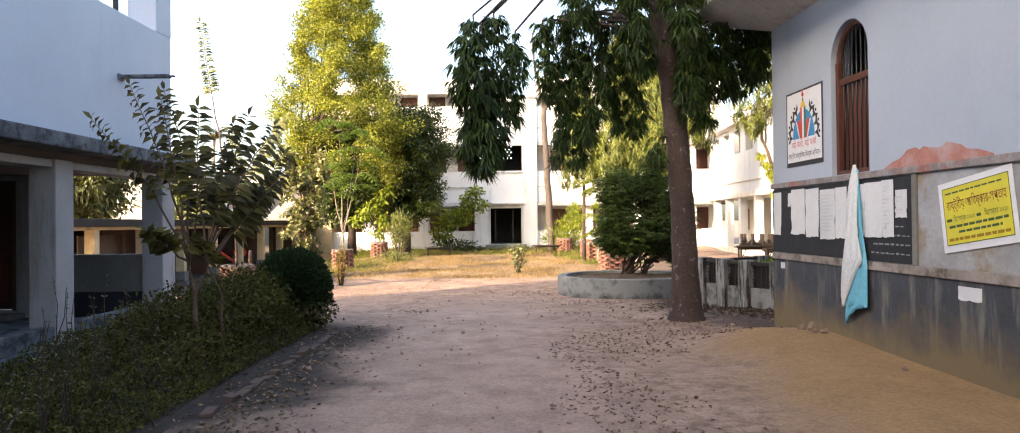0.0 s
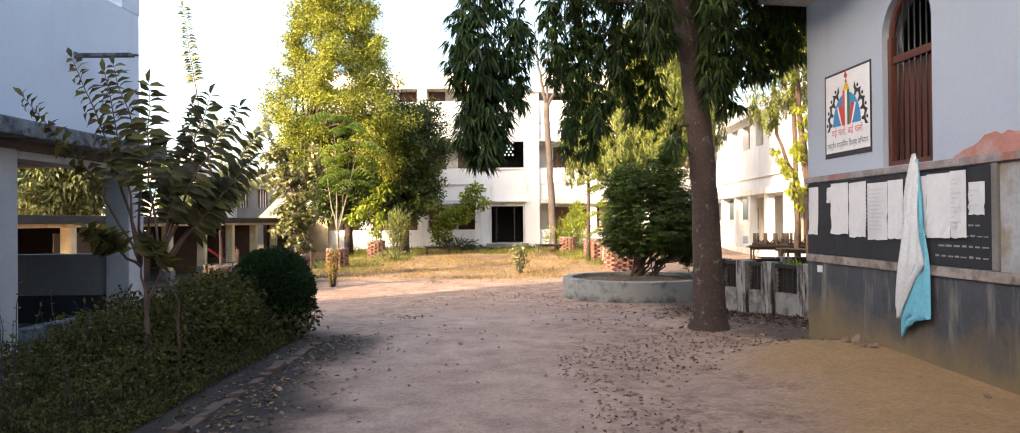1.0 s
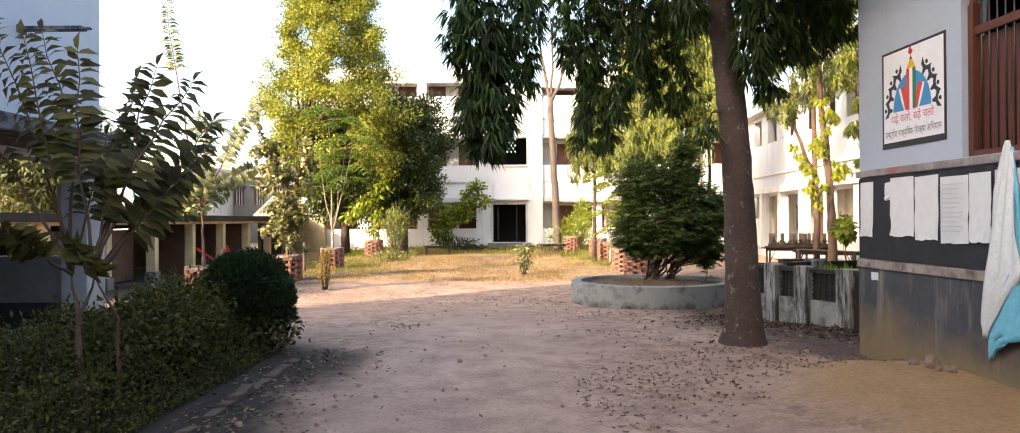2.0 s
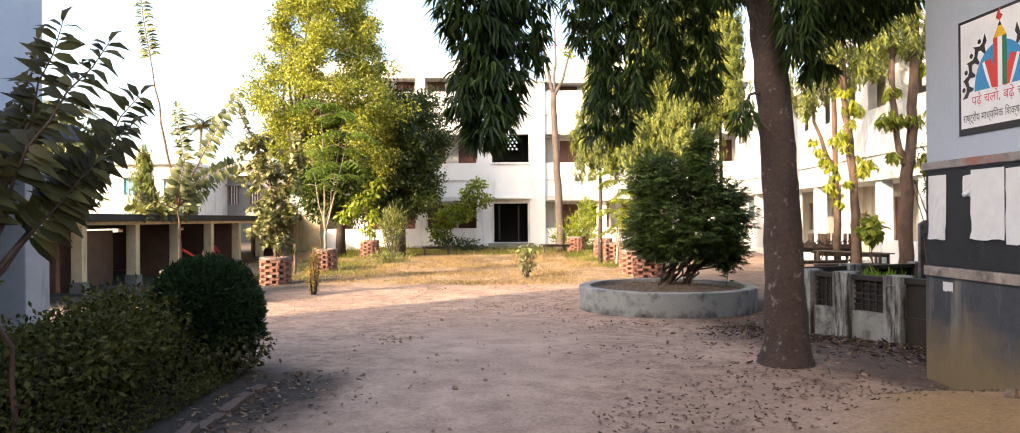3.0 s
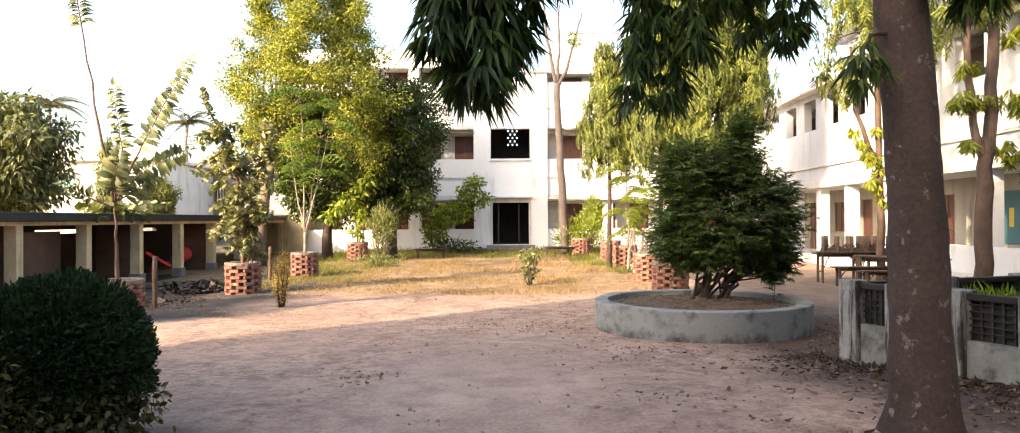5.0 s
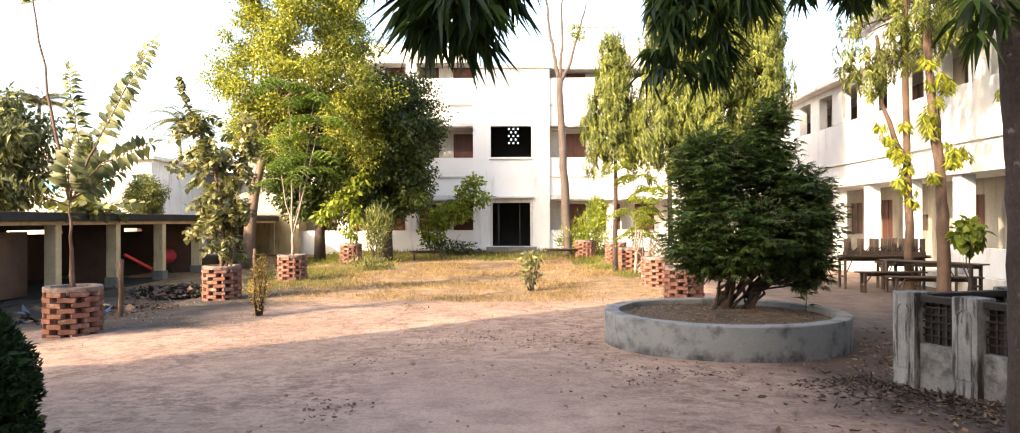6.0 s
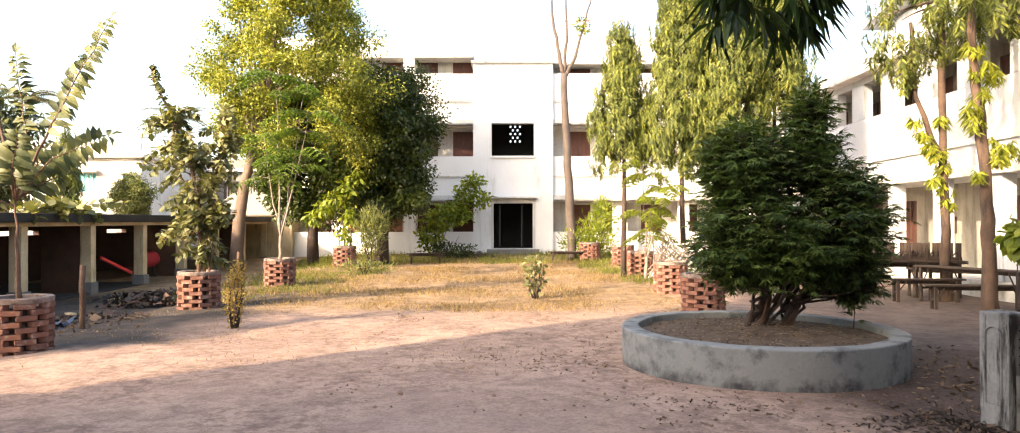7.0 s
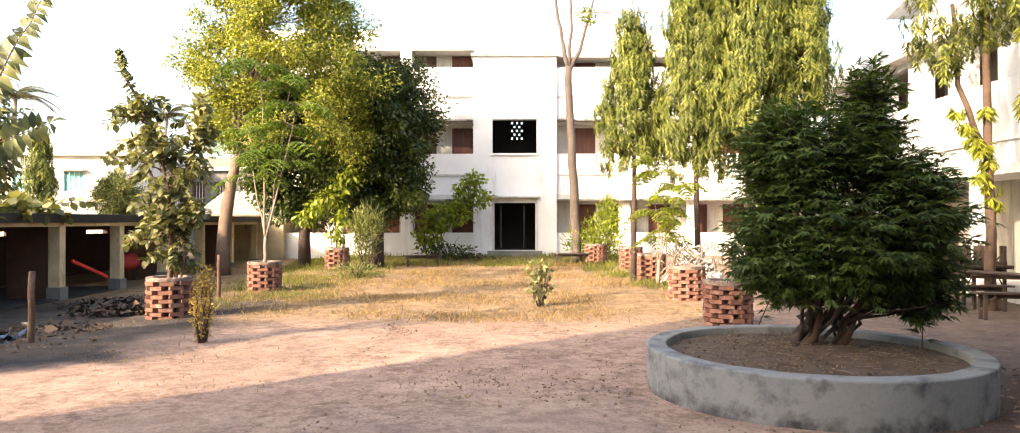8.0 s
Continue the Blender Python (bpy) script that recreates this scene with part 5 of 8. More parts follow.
def brick_planter(x, y, turn, courses=9, radius=0.37):
    g = thing("brick_planter", "round honeycomb brick tree guard with a cement rim", "planter", "brick tree guards", at=(x, y, ground_z(x, y) - 0.03))
    rng = random.Random(int(1000 * turn) + 7)
    per = 7
    for c in range(courses):
        for k in range(per):
            a = 2 * math.pi * (k + 0.5 * (c % 2)) / per + turn + rng.uniform(-0.04, 0.04)
            o = new("brick", BRICK_ME)
            o.parent = g
            o.matrix_basis = pose(radius * math.cos(a), radius * math.sin(a), 0.04 + 0.083 * c + rng.uniform(-0.004, 0.004), rng.uniform(-2, 2), rng.uniform(-2, 2), math.degrees(a) + 90 + rng.uniform(-5, 5)) @ Matrix.Diagonal((1.12, 1, 1.12, 1))
    z = 0.083 * courses
    part("rim", lathe([(0.33, z - 0.01), (0.435, z), (0.44, z + 0.065), (0.42, z + 0.08), (0.33, z + 0.075), (0.32, z - 0.01)], 20), RIM_MORTAR, g, "cracked mortar rim")
    part("soil", lathe([(0.31, 0.0), (0.31, z - 0.06), (0.15, z - 0.04), (0.0001, z - 0.03)], 16), SOIL, g)
    return g, z


for bx, by, bt in ((-7.36, 19.7, 0.1), (-7.0, 24.9, 0.5), (-6.85, 29.9, 0.9), (-6.55, 36.6, 1.3), (3.62, 23.9, 1.7), (3.85, 28.0, 2.1), (3.95, 32.9, 2.5), (4.05, 37.4, 2.9), (3.0, 39.6, 3.3)):
    brick_planter(bx, by, bt)


# ---- young trees in the guards ----
def lanky_tree():
    """Thin tall sapling with a few long leafy shoots."""
    z0 = 0.5
    shoots = [([(0, 0, z0), (-0.03, 0, 1.4), (-0.07, 0, 2.2)], 0, 0, 0.055), ([(-0.07, 0, 2.2), (-0.35, 0, 3.6), (-0.62, 0, 5.2), (-1.0, 0.1, 7.4)], 26, 0.62, 0.032),
              ([(-0.07, 0, 2.2), (0.05, 0.1, 3.0), (-0.02, 0.1, 3.4), (-0.14, 0.1, 4.35)], 18, 0.45, 0.022), ([(-0.05, 0, 2.3), (0.38, 0, 3.1), (0.85, -0.1, 3.9), (1.42, -0.2, 4.75)], 22, 0.35, 0.024)]
    shoots += [([(-0.05, 0, 2.2), (0.4, 0.1, 2.8), (1.2, 0.2, 3.15)], 13, 0.35, 0.018), ([(-0.07, 0, 2.1), (-0.5, -0.1, 2.3), (-0.9, -0.2, 2.5)], 9, 0.4, 0.018),
              ([(-0.05, 0, 2.2), (0.1, -0.3, 2.7), (0.3, -0.5, 3.1)], 12, 0.2, 0.016), ([(-0.05, 0, 2.2), (0.25, 0.3, 2.5), (0.5, 0.5, 2.7)], 10, 0.2, 0.016), ([(-0.07, 0, 2.15), (0.0, 0.3, 2.6), (0.1, 0.4, 2.95)], 10, 0.2, 0.016)]
    shoot_shrub("lanky_sapling", "lanky sapling with long bare stem and leafy shoots", (-7.36, 19.7, ground_z(-7.36, 19.7)), [(p, int(k * 1.25), s, r) for p, k, s, r in shoots], (0.27, 0.105), LEAF_OLIVE, 61, BARK_RED, "tree", ARCHED, True)


lanky_tree()


def broad_leaf_tree():
    rng = random.Random(62)
    z0 = 0.5
    shoots = [([(0, 0, z0), (0.02, 0, 1.3), (0.0, 0, 2.2), (-0.2, 0, 3.2), (-0.62, 0, 4.2), (-1.0, 0, 4.95), (-0.95, -0.1, 5.25), (-0.78, -0.15, 4.7)], 34, 0.45, 0.055), ([(0.12, 0.05, z0), (0.1, 0.05, 1.4), (0.32, 0.1, 2.6), (0.42, 0.1, 3.6), (0.45, 0.1, 4.2)], 24, 0.4, 0.04), ([(0.2, -0.05, z0), (0.3, -0.05, 1.3), (0.2, -0.1, 2.1)], 6, 0.6, 0.03)]
    for k in range(112):
        z = 0.95 + 3.2 * rng.random() ** 0.85
        a = rng.uniform(0, 6.28)
        right = rng.random() < 0.42 and z > 1.6
        bx = (0.12 + 0.09 * z) if right else (0.02 if z < 2.2 else 0.02 - 0.3 * (z - 2.2))
        ln = rng.uniform(0.3, 0.68) * (1.45 if math.cos(a) < 0 else 0.9) * (0.75 if right else 1.0)
        shoots.append(([(bx, 0, z), (bx + 0.5 * ln * math.cos(a), 0.5 * ln * math.sin(a), z + 0.18), (bx + ln * math.cos(a), ln * math.sin(a), z + rng.uniform(-0.25, 0.2))], 7, 0.2, 0.014))
    shoot_shrub("broad_leaf_sapling", "young tree with large olive leaves in a brick guard", (-7.0, 24.9, ground_z(-7.0, 24.9)), [(p, int(k * 1.7), s, r) for p, k, s, r in shoots], (0.215, 0.112, -0.15), LEAF_TEAK, 63, BARK_RED, "tree")


broad_leaf_tree()


def feathery_tree(name, label, base, z0, height, spread, seed, material, n, ends):
    """Thin pale stems that fork low, with arching fronds: each frond is a rachis with hanging pinnae of fine leaflets. ends: (dx, dy, top z) of each stem."""
    t = thing(name, label, "tree", at=base)
    rg = random.Random(seed)
    lv = Leaves(seed)
    r = lv.rng
    tips = []
    fork = z0 + 0.16 * (height - z0)
    bm = bmesh.new()
    tube(bm, bent((0, 0, z0 - 0.1), (0.02, 0, fork + 0.05), 4, 0, 0.01, rg), [0.06, 0.055, 0.05, 0.046, 0.043], 8, 0.1, rg)
    part("trunk", bm, BARK_PALE, t, smooth=True)
    stems = len(ends)
    for ex, ey, top in ends:
        bow = 0.25 * math.hypot(ex, ey)
        p = bent((0.02, 0, fork), (ex, ey, top), 8, bow, 0.035, rg)
        bm = bmesh.new()
        tube(bm, p, [0.034, 0.029, 0.026, 0.023, 0.02, 0.017, 0.013, 0.01, 0.006], 6, 0.1, rg)
        part("stem", bm, BARK_PALE, t, smooth=True)
        tips.append(p)
    twigs = bmesh.new()
    for k in range(n):
        stem = tips[k % stems]
        j = rg.choice((4, 5, 6, 7, 7, 8, 8, 8))
        p = np.array(stem[j])
        a = 2.4 * k + rg.uniform(-0.5, 0.5)
        ln = spread * rg.uniform(0.42, 0.72)
        ax = np.array([math.cos(a), math.sin(a), 0.0])
        side = np.array([-ax[1], ax[0], 0.0])
        rise = rg.uniform(0.25, 0.6)
        f = np.linspace(0.0, 1.0, 9)
        line = p + ax * (f * ln)[:, None] + np.array([0, 0, 1.0]) * (ln * (rise * f - 0.75 * f ** 2.2))[:, None]
        tube(twigs, [Vector(q) for q in line[::2]], [0.008, 0.007, 0.006, 0.004, 0.002], 4)
        for i in range(2, 9):
            for sg in (-1, 1):
                reach = ln * 0.36 * math.sin(math.pi * min(1.0, 0.15 + 0.8 * f[i]))
                m = 15
                g = np.linspace(0.06, 1.0, m)
                spine = line[i] + (sg * side * 0.9 + ax * 0.3) * (g * reach)[:, None] + np.array([0, 0, -0.55]) * (g ** 1.7 * reach)[:, None]
                for s2 in (-1, 1):
                    lv.add(spine, ax * s2 * 0.8 + sg * side * 0.35 + np.array([0, 0, -0.3]) + r.normal(size=(m, 3)) * 0.12, np.array([0, 0, 1.0]) + r.normal(size=(m, 3)) * 0.2, 0.085, 0.04)
    part("frond_stalk", twigs, BARK_PALE, t)
    foliage("fronds", lv, CHIP, material, t)
    return t


feathery_tree("feathery_sapling", "feathery pale-stemmed sapling in a brick guard", (-6.85, 29.9, ground_z(-6.85, 29.9)), 0.55, 5.8, 1.8, 71, LEAF_FROND, 46, [(-0.12, 0.0, 6.0), (0.85, -0.1, 4.9), (-0.55, 0.3, 4.3), (0.55, 0.5, 5.6)])
feathery_tree("feathery_sapling", "yellow-green feathery sapling among the brick guards", (3.75, 30.9, 0), 0.1, 3.4, 1.25, 72, LEAF_LIME, 34, [(-0.1, 0.1, 3.5), (0.55, -0.1, 2.7), (0.15, 0.0, 2.0)])


# ---- the bigger trees ----
def branchy_tree(name, label, base, trunk, radii, bark, boughs, leaf, material, seed, per=900, puff=0.75, droop=0.25, shape=BLADE, category="tree", rods=0):
    """A trunk, boughs to given places, and an uneven puff of leaves round each bough end."""
    t = thing(name, label, category, at=base)
    rng = random.Random(seed)
    bm = bmesh.new()
    tube(bm, trunk, radii, 12, 0.1, rng)
    part("trunk", bm, bark, t, smooth=True)
    for k in range(rods):
        j = 4
        a, q = 2.4 * k, rng.uniform(0.3, 1.1)
        bm = bmesh.new()
        tip = (trunk[j][0] + 0.5 + q * math.cos(a), q * math.sin(a), trunk[-1][2] * rng.uniform(0.72, 1.0))
        tube(bm, bent(trunk[j], tip, 8, 0.0, 0.1, rng), [0.09 * (1 - 0.1 * i) for i in range(9)], 7, 0.1, rng)
        part("stem", bm, BARK_GREY, t, "thin pale upright stem", smooth=True)
    lv = Leaves(seed)
    for k, (tip, size) in enumerate(boughs):
        tv = Vector(tip)
        j = min(range(len(trunk) // 2, len(trunk)), key=lambda q: abs(trunk[q][2] - (tip[2] - 1.2 * size)))
        bm = bmesh.new()
        tube(bm, bent(trunk[j], tip, 5, -0.1, 0.12, rng), [radii[j] * q for q in (0.22, 0.18, 0.14, 0.1, 0.07, 0.04)], 6, 0.1, rng)
        part("bough", bm, bark, t, smooth=True)
        for q in range(6):
            o = Vector((rng.uniform(-1, 1), rng.uniform(-1, 1), rng.uniform(-0.7, 0.7))) * size * 0.75
            s = size * rng.uniform(0.5, 0.95)
            lv.cloud(tv + o, (s, s, s * rng.uniform(0.6, 0.9)), per // 6, leaf[0], leaf[1], droop, 0.6, 0.2)
    foliage("crown", lv, shape, material, t)
    return t


def ring_of_boughs(rng, n, rx, ry, z0, z1, size, taper=1.0, cx=0.0):
    out = []
    for k in range(n):
        f = (k + 0.5) / n
        a = 2.4 * k + rng.uniform(-0.3, 0.3)
        w = math.sqrt(max(0.08, 1 - (2 * f - 1) ** 2)) if taper == 1.0 else (1 - f) ** taper + 0.12
        r = w * rng.uniform(0.55, 0.95)
        out.append(((cx + rx * r * math.cos(a), ry * r * math.sin(a), z0 + (z1 - z0) * f), size * rng.uniform(0.8, 1.2)))
    return out


rg = random.Random(81)
branchy_tree("yellow_green_tree", "tall leaning tree with sunlit yellow-green crown", (-10.4, 36.0, 0), [(0, 0, -0.2), (0, 0, 0.6), (0.12, 0, 2.0), (0.3, 0, 3.1), (0.5, 0, 3.9), (0.85, 0, 4.8), (1.1, 0, 6.2), (1.4, 0, 8.5), (1.8, 0, 11.0), (2.1, 0, 13.4)],
             [0.3, 0.245, 0.215, 0.185, 0.15, 0.115, 0.1, 0.085, 0.06, 0.03], BARK_TAN, ring_of_boughs(rg, 92, 3.35, 3.1, 4.3, 14.4, 0.75, 0.62, 2.2), (0.125, 0.066), LEAF_YELLOW, 82, 1300, droop=0.2, shape=CHIP, rods=6)
branchy_tree("round_dark_tree", "dense round tree with dark glossy leaves against the wall", (-5.4, 38.2, 0.1), [(0, 0, -0.2), (0, 0, 1.0), (0.05, 0, 2.2), (0, 0, 3.6), (0, 0, 5.2)], [0.26, 0.22, 0.2, 0.14, 0.05], BARK,
             ring_of_boughs(rg, 36, 1.95, 1.8, 2.0, 7.3, 0.9), (0.17, 0.08), LEAF_DARK, 83, 1700, droop=0.35, shape=CHIP)
branchy_tree("olive_leaf_tree", "dark-leaved tree in the shade behind the saplings", (-8.5, 39.3, 0.1), [(0, 0, -0.2), (0, 0, 1.0), (0.05, 0, 2.2), (0, 0, 3.6), (0, 0, 5.2)], [0.26, 0.22, 0.2, 0.14, 0.05], BARK,
             ring_of_boughs(rg, 40, 2.7, 1.5, 2.1, 7.0, 0.85), (0.2, 0.1), LEAF_DARK, 84, 1000, droop=0.35, shape=CHIP)


# two trees out of view, added only to throw shade before the shed
for sx, sy, label in ((-12.4, 15.5, "unseen tree added to shade the ground by the shed"), (-12.7, 17.4, "second unseen tree added for shade before the shed")):
    branchy_tree("shade_tree", label, (sx, sy, 0), [(0, 0, -0.3), (0, 0, 1.0), (0.05, 0, 2.0), (0, 0, 3.0), (0, 0, 3.8)], [0.14, 0.12, 0.1, 0.07, 0.03], BARK, ring_of_boughs(rg, 14, 0.8, 0.8, 2.4, 4.1, 0.5), (0.17, 0.09), LEAF_DARK, int(sy * 10), 700, droop=0.3, shape=CHIP)


def weeping_tree(name, label, base, height, lean, skirts, material, seed, bark=BARK, r0=0.12):
    """A mast tree: straight stem, hanging sprays of narrow leaves. skirts: (dx, dy, top z, hang, spread, leaves)."""
    t = thing(name, label, "tree", at=base)
    rng = random.Random(seed)
    bm = bmesh.new()
    n = 8
    pts = bent((0, 0, -0.2), (lean[0], lean[1], height), n, 0, 0.05, rng)
    tube(bm, pts, [r0 * (1.25 - 1.1 * k / n) for k in range(n + 1)], 10, 0.1, rng)
    part("trunk", bm, bark, t, smooth=True)
    lv = Leaves(seed)
    for dx, dy, z, hang, spread, m in skirts:
        f = max(0.0, min(1.0, z / height))
        bm = bmesh.new()
        tube(bm, bent((lean[0] * f, lean[1] * f, z - 0.25), (dx, dy, z), 4, -0.05, 0.03, rng), [0.035, 0.028, 0.02, 0.014, 0.008], 5)
        part("bough", bm, bark, t, smooth=True)
        # feathers: short hanging twigs clothed in leaf pairs, several to a bough
        for q in range(m // 16):
            a = 2.4 * q + rng.uniform(-0.5, 0.5)
            drop = rng.random()
            w = spread * (0.35 + 0.65 * math.sin(math.pi * min(1.0, 0.2 + 0.75 * drop))) * math.sqrt(rng.random())
            lv.feather((dx + w * math.cos(a), dy + w * math.sin(a), z + 0.15 - hang * 0.75 * drop), rng.uniform(0.26, 0.42), (dx + 2 * w * math.cos(a), dy + 2 * w * math.sin(a), 0), 8, 0.17, 0.038)
    foliage("crown", lv, BLADE, material, t)
    return t


def skirts(rng, n, rad, z0, z1, hang, spread, m):
    """Boughs in a column that widens downwards, sprayed round the stem."""
    out = []
    for k in range(n):
        f = (k + 0.5) / n
        a = 2.4 * k + rng.uniform(-0.4, 0.4)
        q = rad * (1.0 - 0.6 * f) * (0.35 + 0.65 * math.sqrt(rng.random()))
        out.append((q * math.cos(a), q * math.sin(a), z0 + (z1 - z0) * f + hang * 0.5, hang * rng.uniform(0.7, 1.25), spread * rng.uniform(0.7, 1.2), m))
    return out


rw = random.Random(91)
weeping_tree("weeping_mast_tree", "slender weeping tree with sunlit hanging leaves", (3.3, 32.3, 0), 8.1, (0.05, 0), skirts(rw, 50, 0.85, 3.5, 7.5, 1.15, 0.28, 300) + [(-0.8, -0.1, 5.9, 1.2, 0.2, 400), (-0.95, 0.0, 5.2, 1.0, 0.2, 400), (-0.7, -0.3, 4.7, 1.2, 0.25, 500), (0.7, -0.2, 6.2, 1.3, 0.24, 500), (0.7, -0.2, 5.2, 1.3, 0.24, 500), (0.75, -0.3, 4.6, 1.3, 0.26, 500)], LEAF_ASHOKA, 92, BARK, 0.08)
weeping_tree("weeping_mast_tree", "weeping tree with a heavy sunlit curtain of leaves", (4.95, 31.5, 0), 9.6, (0.1, 0), skirts(rw, 96, 1.15, 3.45, 9.4, 1.25, 0.36, 340), LEAF_ASHOKA, 93, BARK, 0.08)
weeping_tree("weeping_mast_tree", "weeping tree with a heavy sunlit curtain of leaves", (6.25, 31.0, 0), 9.8, (0.1, 0), skirts(rw, 104, 1.25, 3.6, 9.6, 1.3, 0.38, 340), LEAF_ASHOKA, 94, BARK, 0.08)
weeping_tree("weeping_mast_tree", "weeping tree with its sunlit curtain high on the stem", (7.75, 31.4, 0), 10.0, (0.1, 0), skirts(rw, 88, 1.15, 5.1, 9.8, 1.2, 0.36, 340), LEAF_ASHOKA, 95, BARK, 0.08)


def tuft_tree(label, base, stems, tufts, crown, seed):
    """A lopped mast tree: bare stems with bunches of drooping leaves sprouting from them, and hanging sprays above.
    stems: (points, first radius, last radius); tufts: (dx, dz, size); crown: skirts as for the weeping trees."""
    t = thing("weeping_mast_tree", label, "tree", at=base)
    rng = random.Random(seed)
    for k, (pts, r0, r1) in enumerate(stems):
        fine = []
        for a, c in zip(pts, pts[1:]):
            fine += bent(a, c, 4, 0, 0.025, rng)[:-1]
        fine.append(Vector(pts[-1]))
        n = len(fine) - 1
        bm = bmesh.new()
        tube(bm, fine, [r0 + (r1 - r0) * (q / n) + (0.05 if k == 0 and q == 0 else 0.0) for q in range(n + 1)], 10, 0.14, rng)
        part("trunk" if k == 0 else "limb", bm, BARK_RUST, t, smooth=True)
    tuft, lv = Leaves(seed), Leaves(seed + 1000)
    for dx, dz, size in tufts:
        for q in range(int(7 + 16 * size)):
            a = rng.uniform(0, 6.28)
            w = size * 0.55 * math.sqrt(rng.random())
            tuft.feather((dx + w * math.cos(a), -0.1 + w * math.sin(a), dz + size * rng.uniform(-0.45, 0.5)), rng.uniform(0.1, 0.2), (math.cos(a), math.sin(a), 0), 5, 0.2, 0.042)
    for dx, dy, z, hang, spread, m in crown:
        top = min(stems[0][0][-1][2], z + 0.4)
        bm = bmesh.new()
        tube(bm, bent((stems[0][0][-1][0], 0, top), (dx, dy, z), 4, -0.05, 0.03, rng), [0.04, 0.032, 0.024, 0.016, 0.008], 5)
        part("bough", bm, BARK_RUST, t, smooth=True)
        for q in range(m // 16):
            a = 2.4 * q + rng.uniform(-0.5, 0.5)
            drop = rng.random()
            w = spread * (0.35 + 0.65 * math.sin(math.pi * min(1.0, 0.2 + 0.75 * drop))) * math.sqrt(rng.random())
            lv.feather((dx + w * math.cos(a), dy + w * math.sin(a), z + 0.15 - hang * 0.85 * drop), rng.uniform(0.24, 0.4), (math.cos(a), math.sin(a), 0), 8, 0.18, 0.038)
    foliage("crown", lv, BLADE, LEAF_ASHOKA, t)
    foliage("low_crown", tuft, BLADE, LEAF_SPROUT, t, "lime-yellow tufts sprouting from the trunk")


tuft_tree("tall tree with tufts of yellow-green leaves on its trunk", (9.75, 25.96, 0), [([(0, 0, -0.2), (-0.03, 0, 2.0), (-0.07, 0, 4.0), (-0.1, 0, 9.0)], 0.115, 0.06), ([(-0.05, 0, 3.1), (-0.35, -0.05, 3.6), (-0.72, -0.05, 4.6), (-0.8, 0, 6.3)], 0.075, 0.04)],
          [(-0.72, 4.05, 0.2), (-0.55, 3.75, 0.26), (-0.45, 3.45, 0.22), (-0.25, 3.3, 0.24), (-0.12, 3.05, 0.2), (-0.3, 2.75, 0.16), (-0.05, 2.5, 0.22), (0.0, 2.2, 0.14), (-0.15, 4.1, 0.16)],
          [(-1.5, -0.1, 6.4, 1.5, 0.3, 420), (-1.1, -0.2, 6.3, 1.9, 0.32, 520), (-0.7, 0.0, 6.2, 1.6, 0.32, 480), (-0.35, -0.2, 6.6, 1.5, 0.32, 440), (0.1, 0.0, 6.9, 1.5, 0.36, 440), (0.6, 0.0, 6.8, 1.3, 0.36, 400)] + skirts(rw, 24, 1.5, 6.6, 9.2, 1.0, 0.4, 300), 96)
tuft_tree("tall tree with tufts of yellow-green leaves on its trunk", (9.17, 23.6, 0), [([(0.05, 0, -0.2), (0.0, 0, 1.5), (-0.03, 0, 2.6), (-0.2, 0, 4.2), (-0.3, 0, 5.2), (-0.4, 0, 9.0)], 0.14, 0.06), ([(-0.05, 0, 2.7), (0.15, -0.05, 3.0), (0.25, -0.05, 3.25)], 0.04, 0.02)],
          [(-0.15, 4.75, 0.26), (0.0, 4.65, 0.24), (-0.22, 4.3, 0.2), (-0.42, 3.95, 0.28), (-0.3, 3.7, 0.24), (0.2, 3.3, 0.28), (0.38, 3.1, 0.28), (0.12, 3.0, 0.2), (-0.25, 2.7, 0.1), (-0.3, 5.2, 0.25)],
          [(-1.0, 0, 6.9, 1.4, 0.34, 420), (-0.6, -0.2, 6.6, 1.3, 0.34, 420), (0.3, 0.0, 6.6, 1.4, 0.36, 440), (0.7, 0.1, 6.7, 1.4, 0.36, 440)] + skirts(rw, 22, 1.5, 6.8, 9.4, 1.0, 0.4, 300), 97)
tuft_tree("forked ruddy tree with leaf tufts near the wing", (8.5, 19.8, 0), [([(0, 0, -0.2), (-0.03, 0, 1.2), (0.0, 0, 2.6), (0.1, 0, 3.2), (0.2, 0, 5.0), (0.25, 0, 8.5)], 0.17, 0.07), ([(0.0, 0, 2.75), (-0.16, -0.02, 3.2), (-0.3, -0.02, 4.3), (-0.25, 0, 6.8)], 0.085, 0.05)],
          [(-0.5, 3.95, 0.28), (-0.3, 3.85, 0.24), (0.0, 3.9, 0.2), (0.45, 3.95, 0.28), (0.65, 3.85, 0.26), (0.3, 3.0, 0.24), (0.5, 2.85, 0.24), (-0.3, 3.1, 0.14), (0.5, 5.1, 0.24), (0.75, 5.2, 0.22), (-0.35, 4.5, 0.2)],
          [(-0.7, -0.1, 6.4, 1.2, 0.34, 420), (-0.3, -0.2, 6.3, 1.3, 0.34, 420), (0.2, 0.0, 6.4, 1.2, 0.32, 400), (0.9, 0.0, 6.6, 1.3, 0.34, 400)] + skirts(rw, 20, 1.4, 6.4, 8.8, 1.0, 0.4, 300), 98)


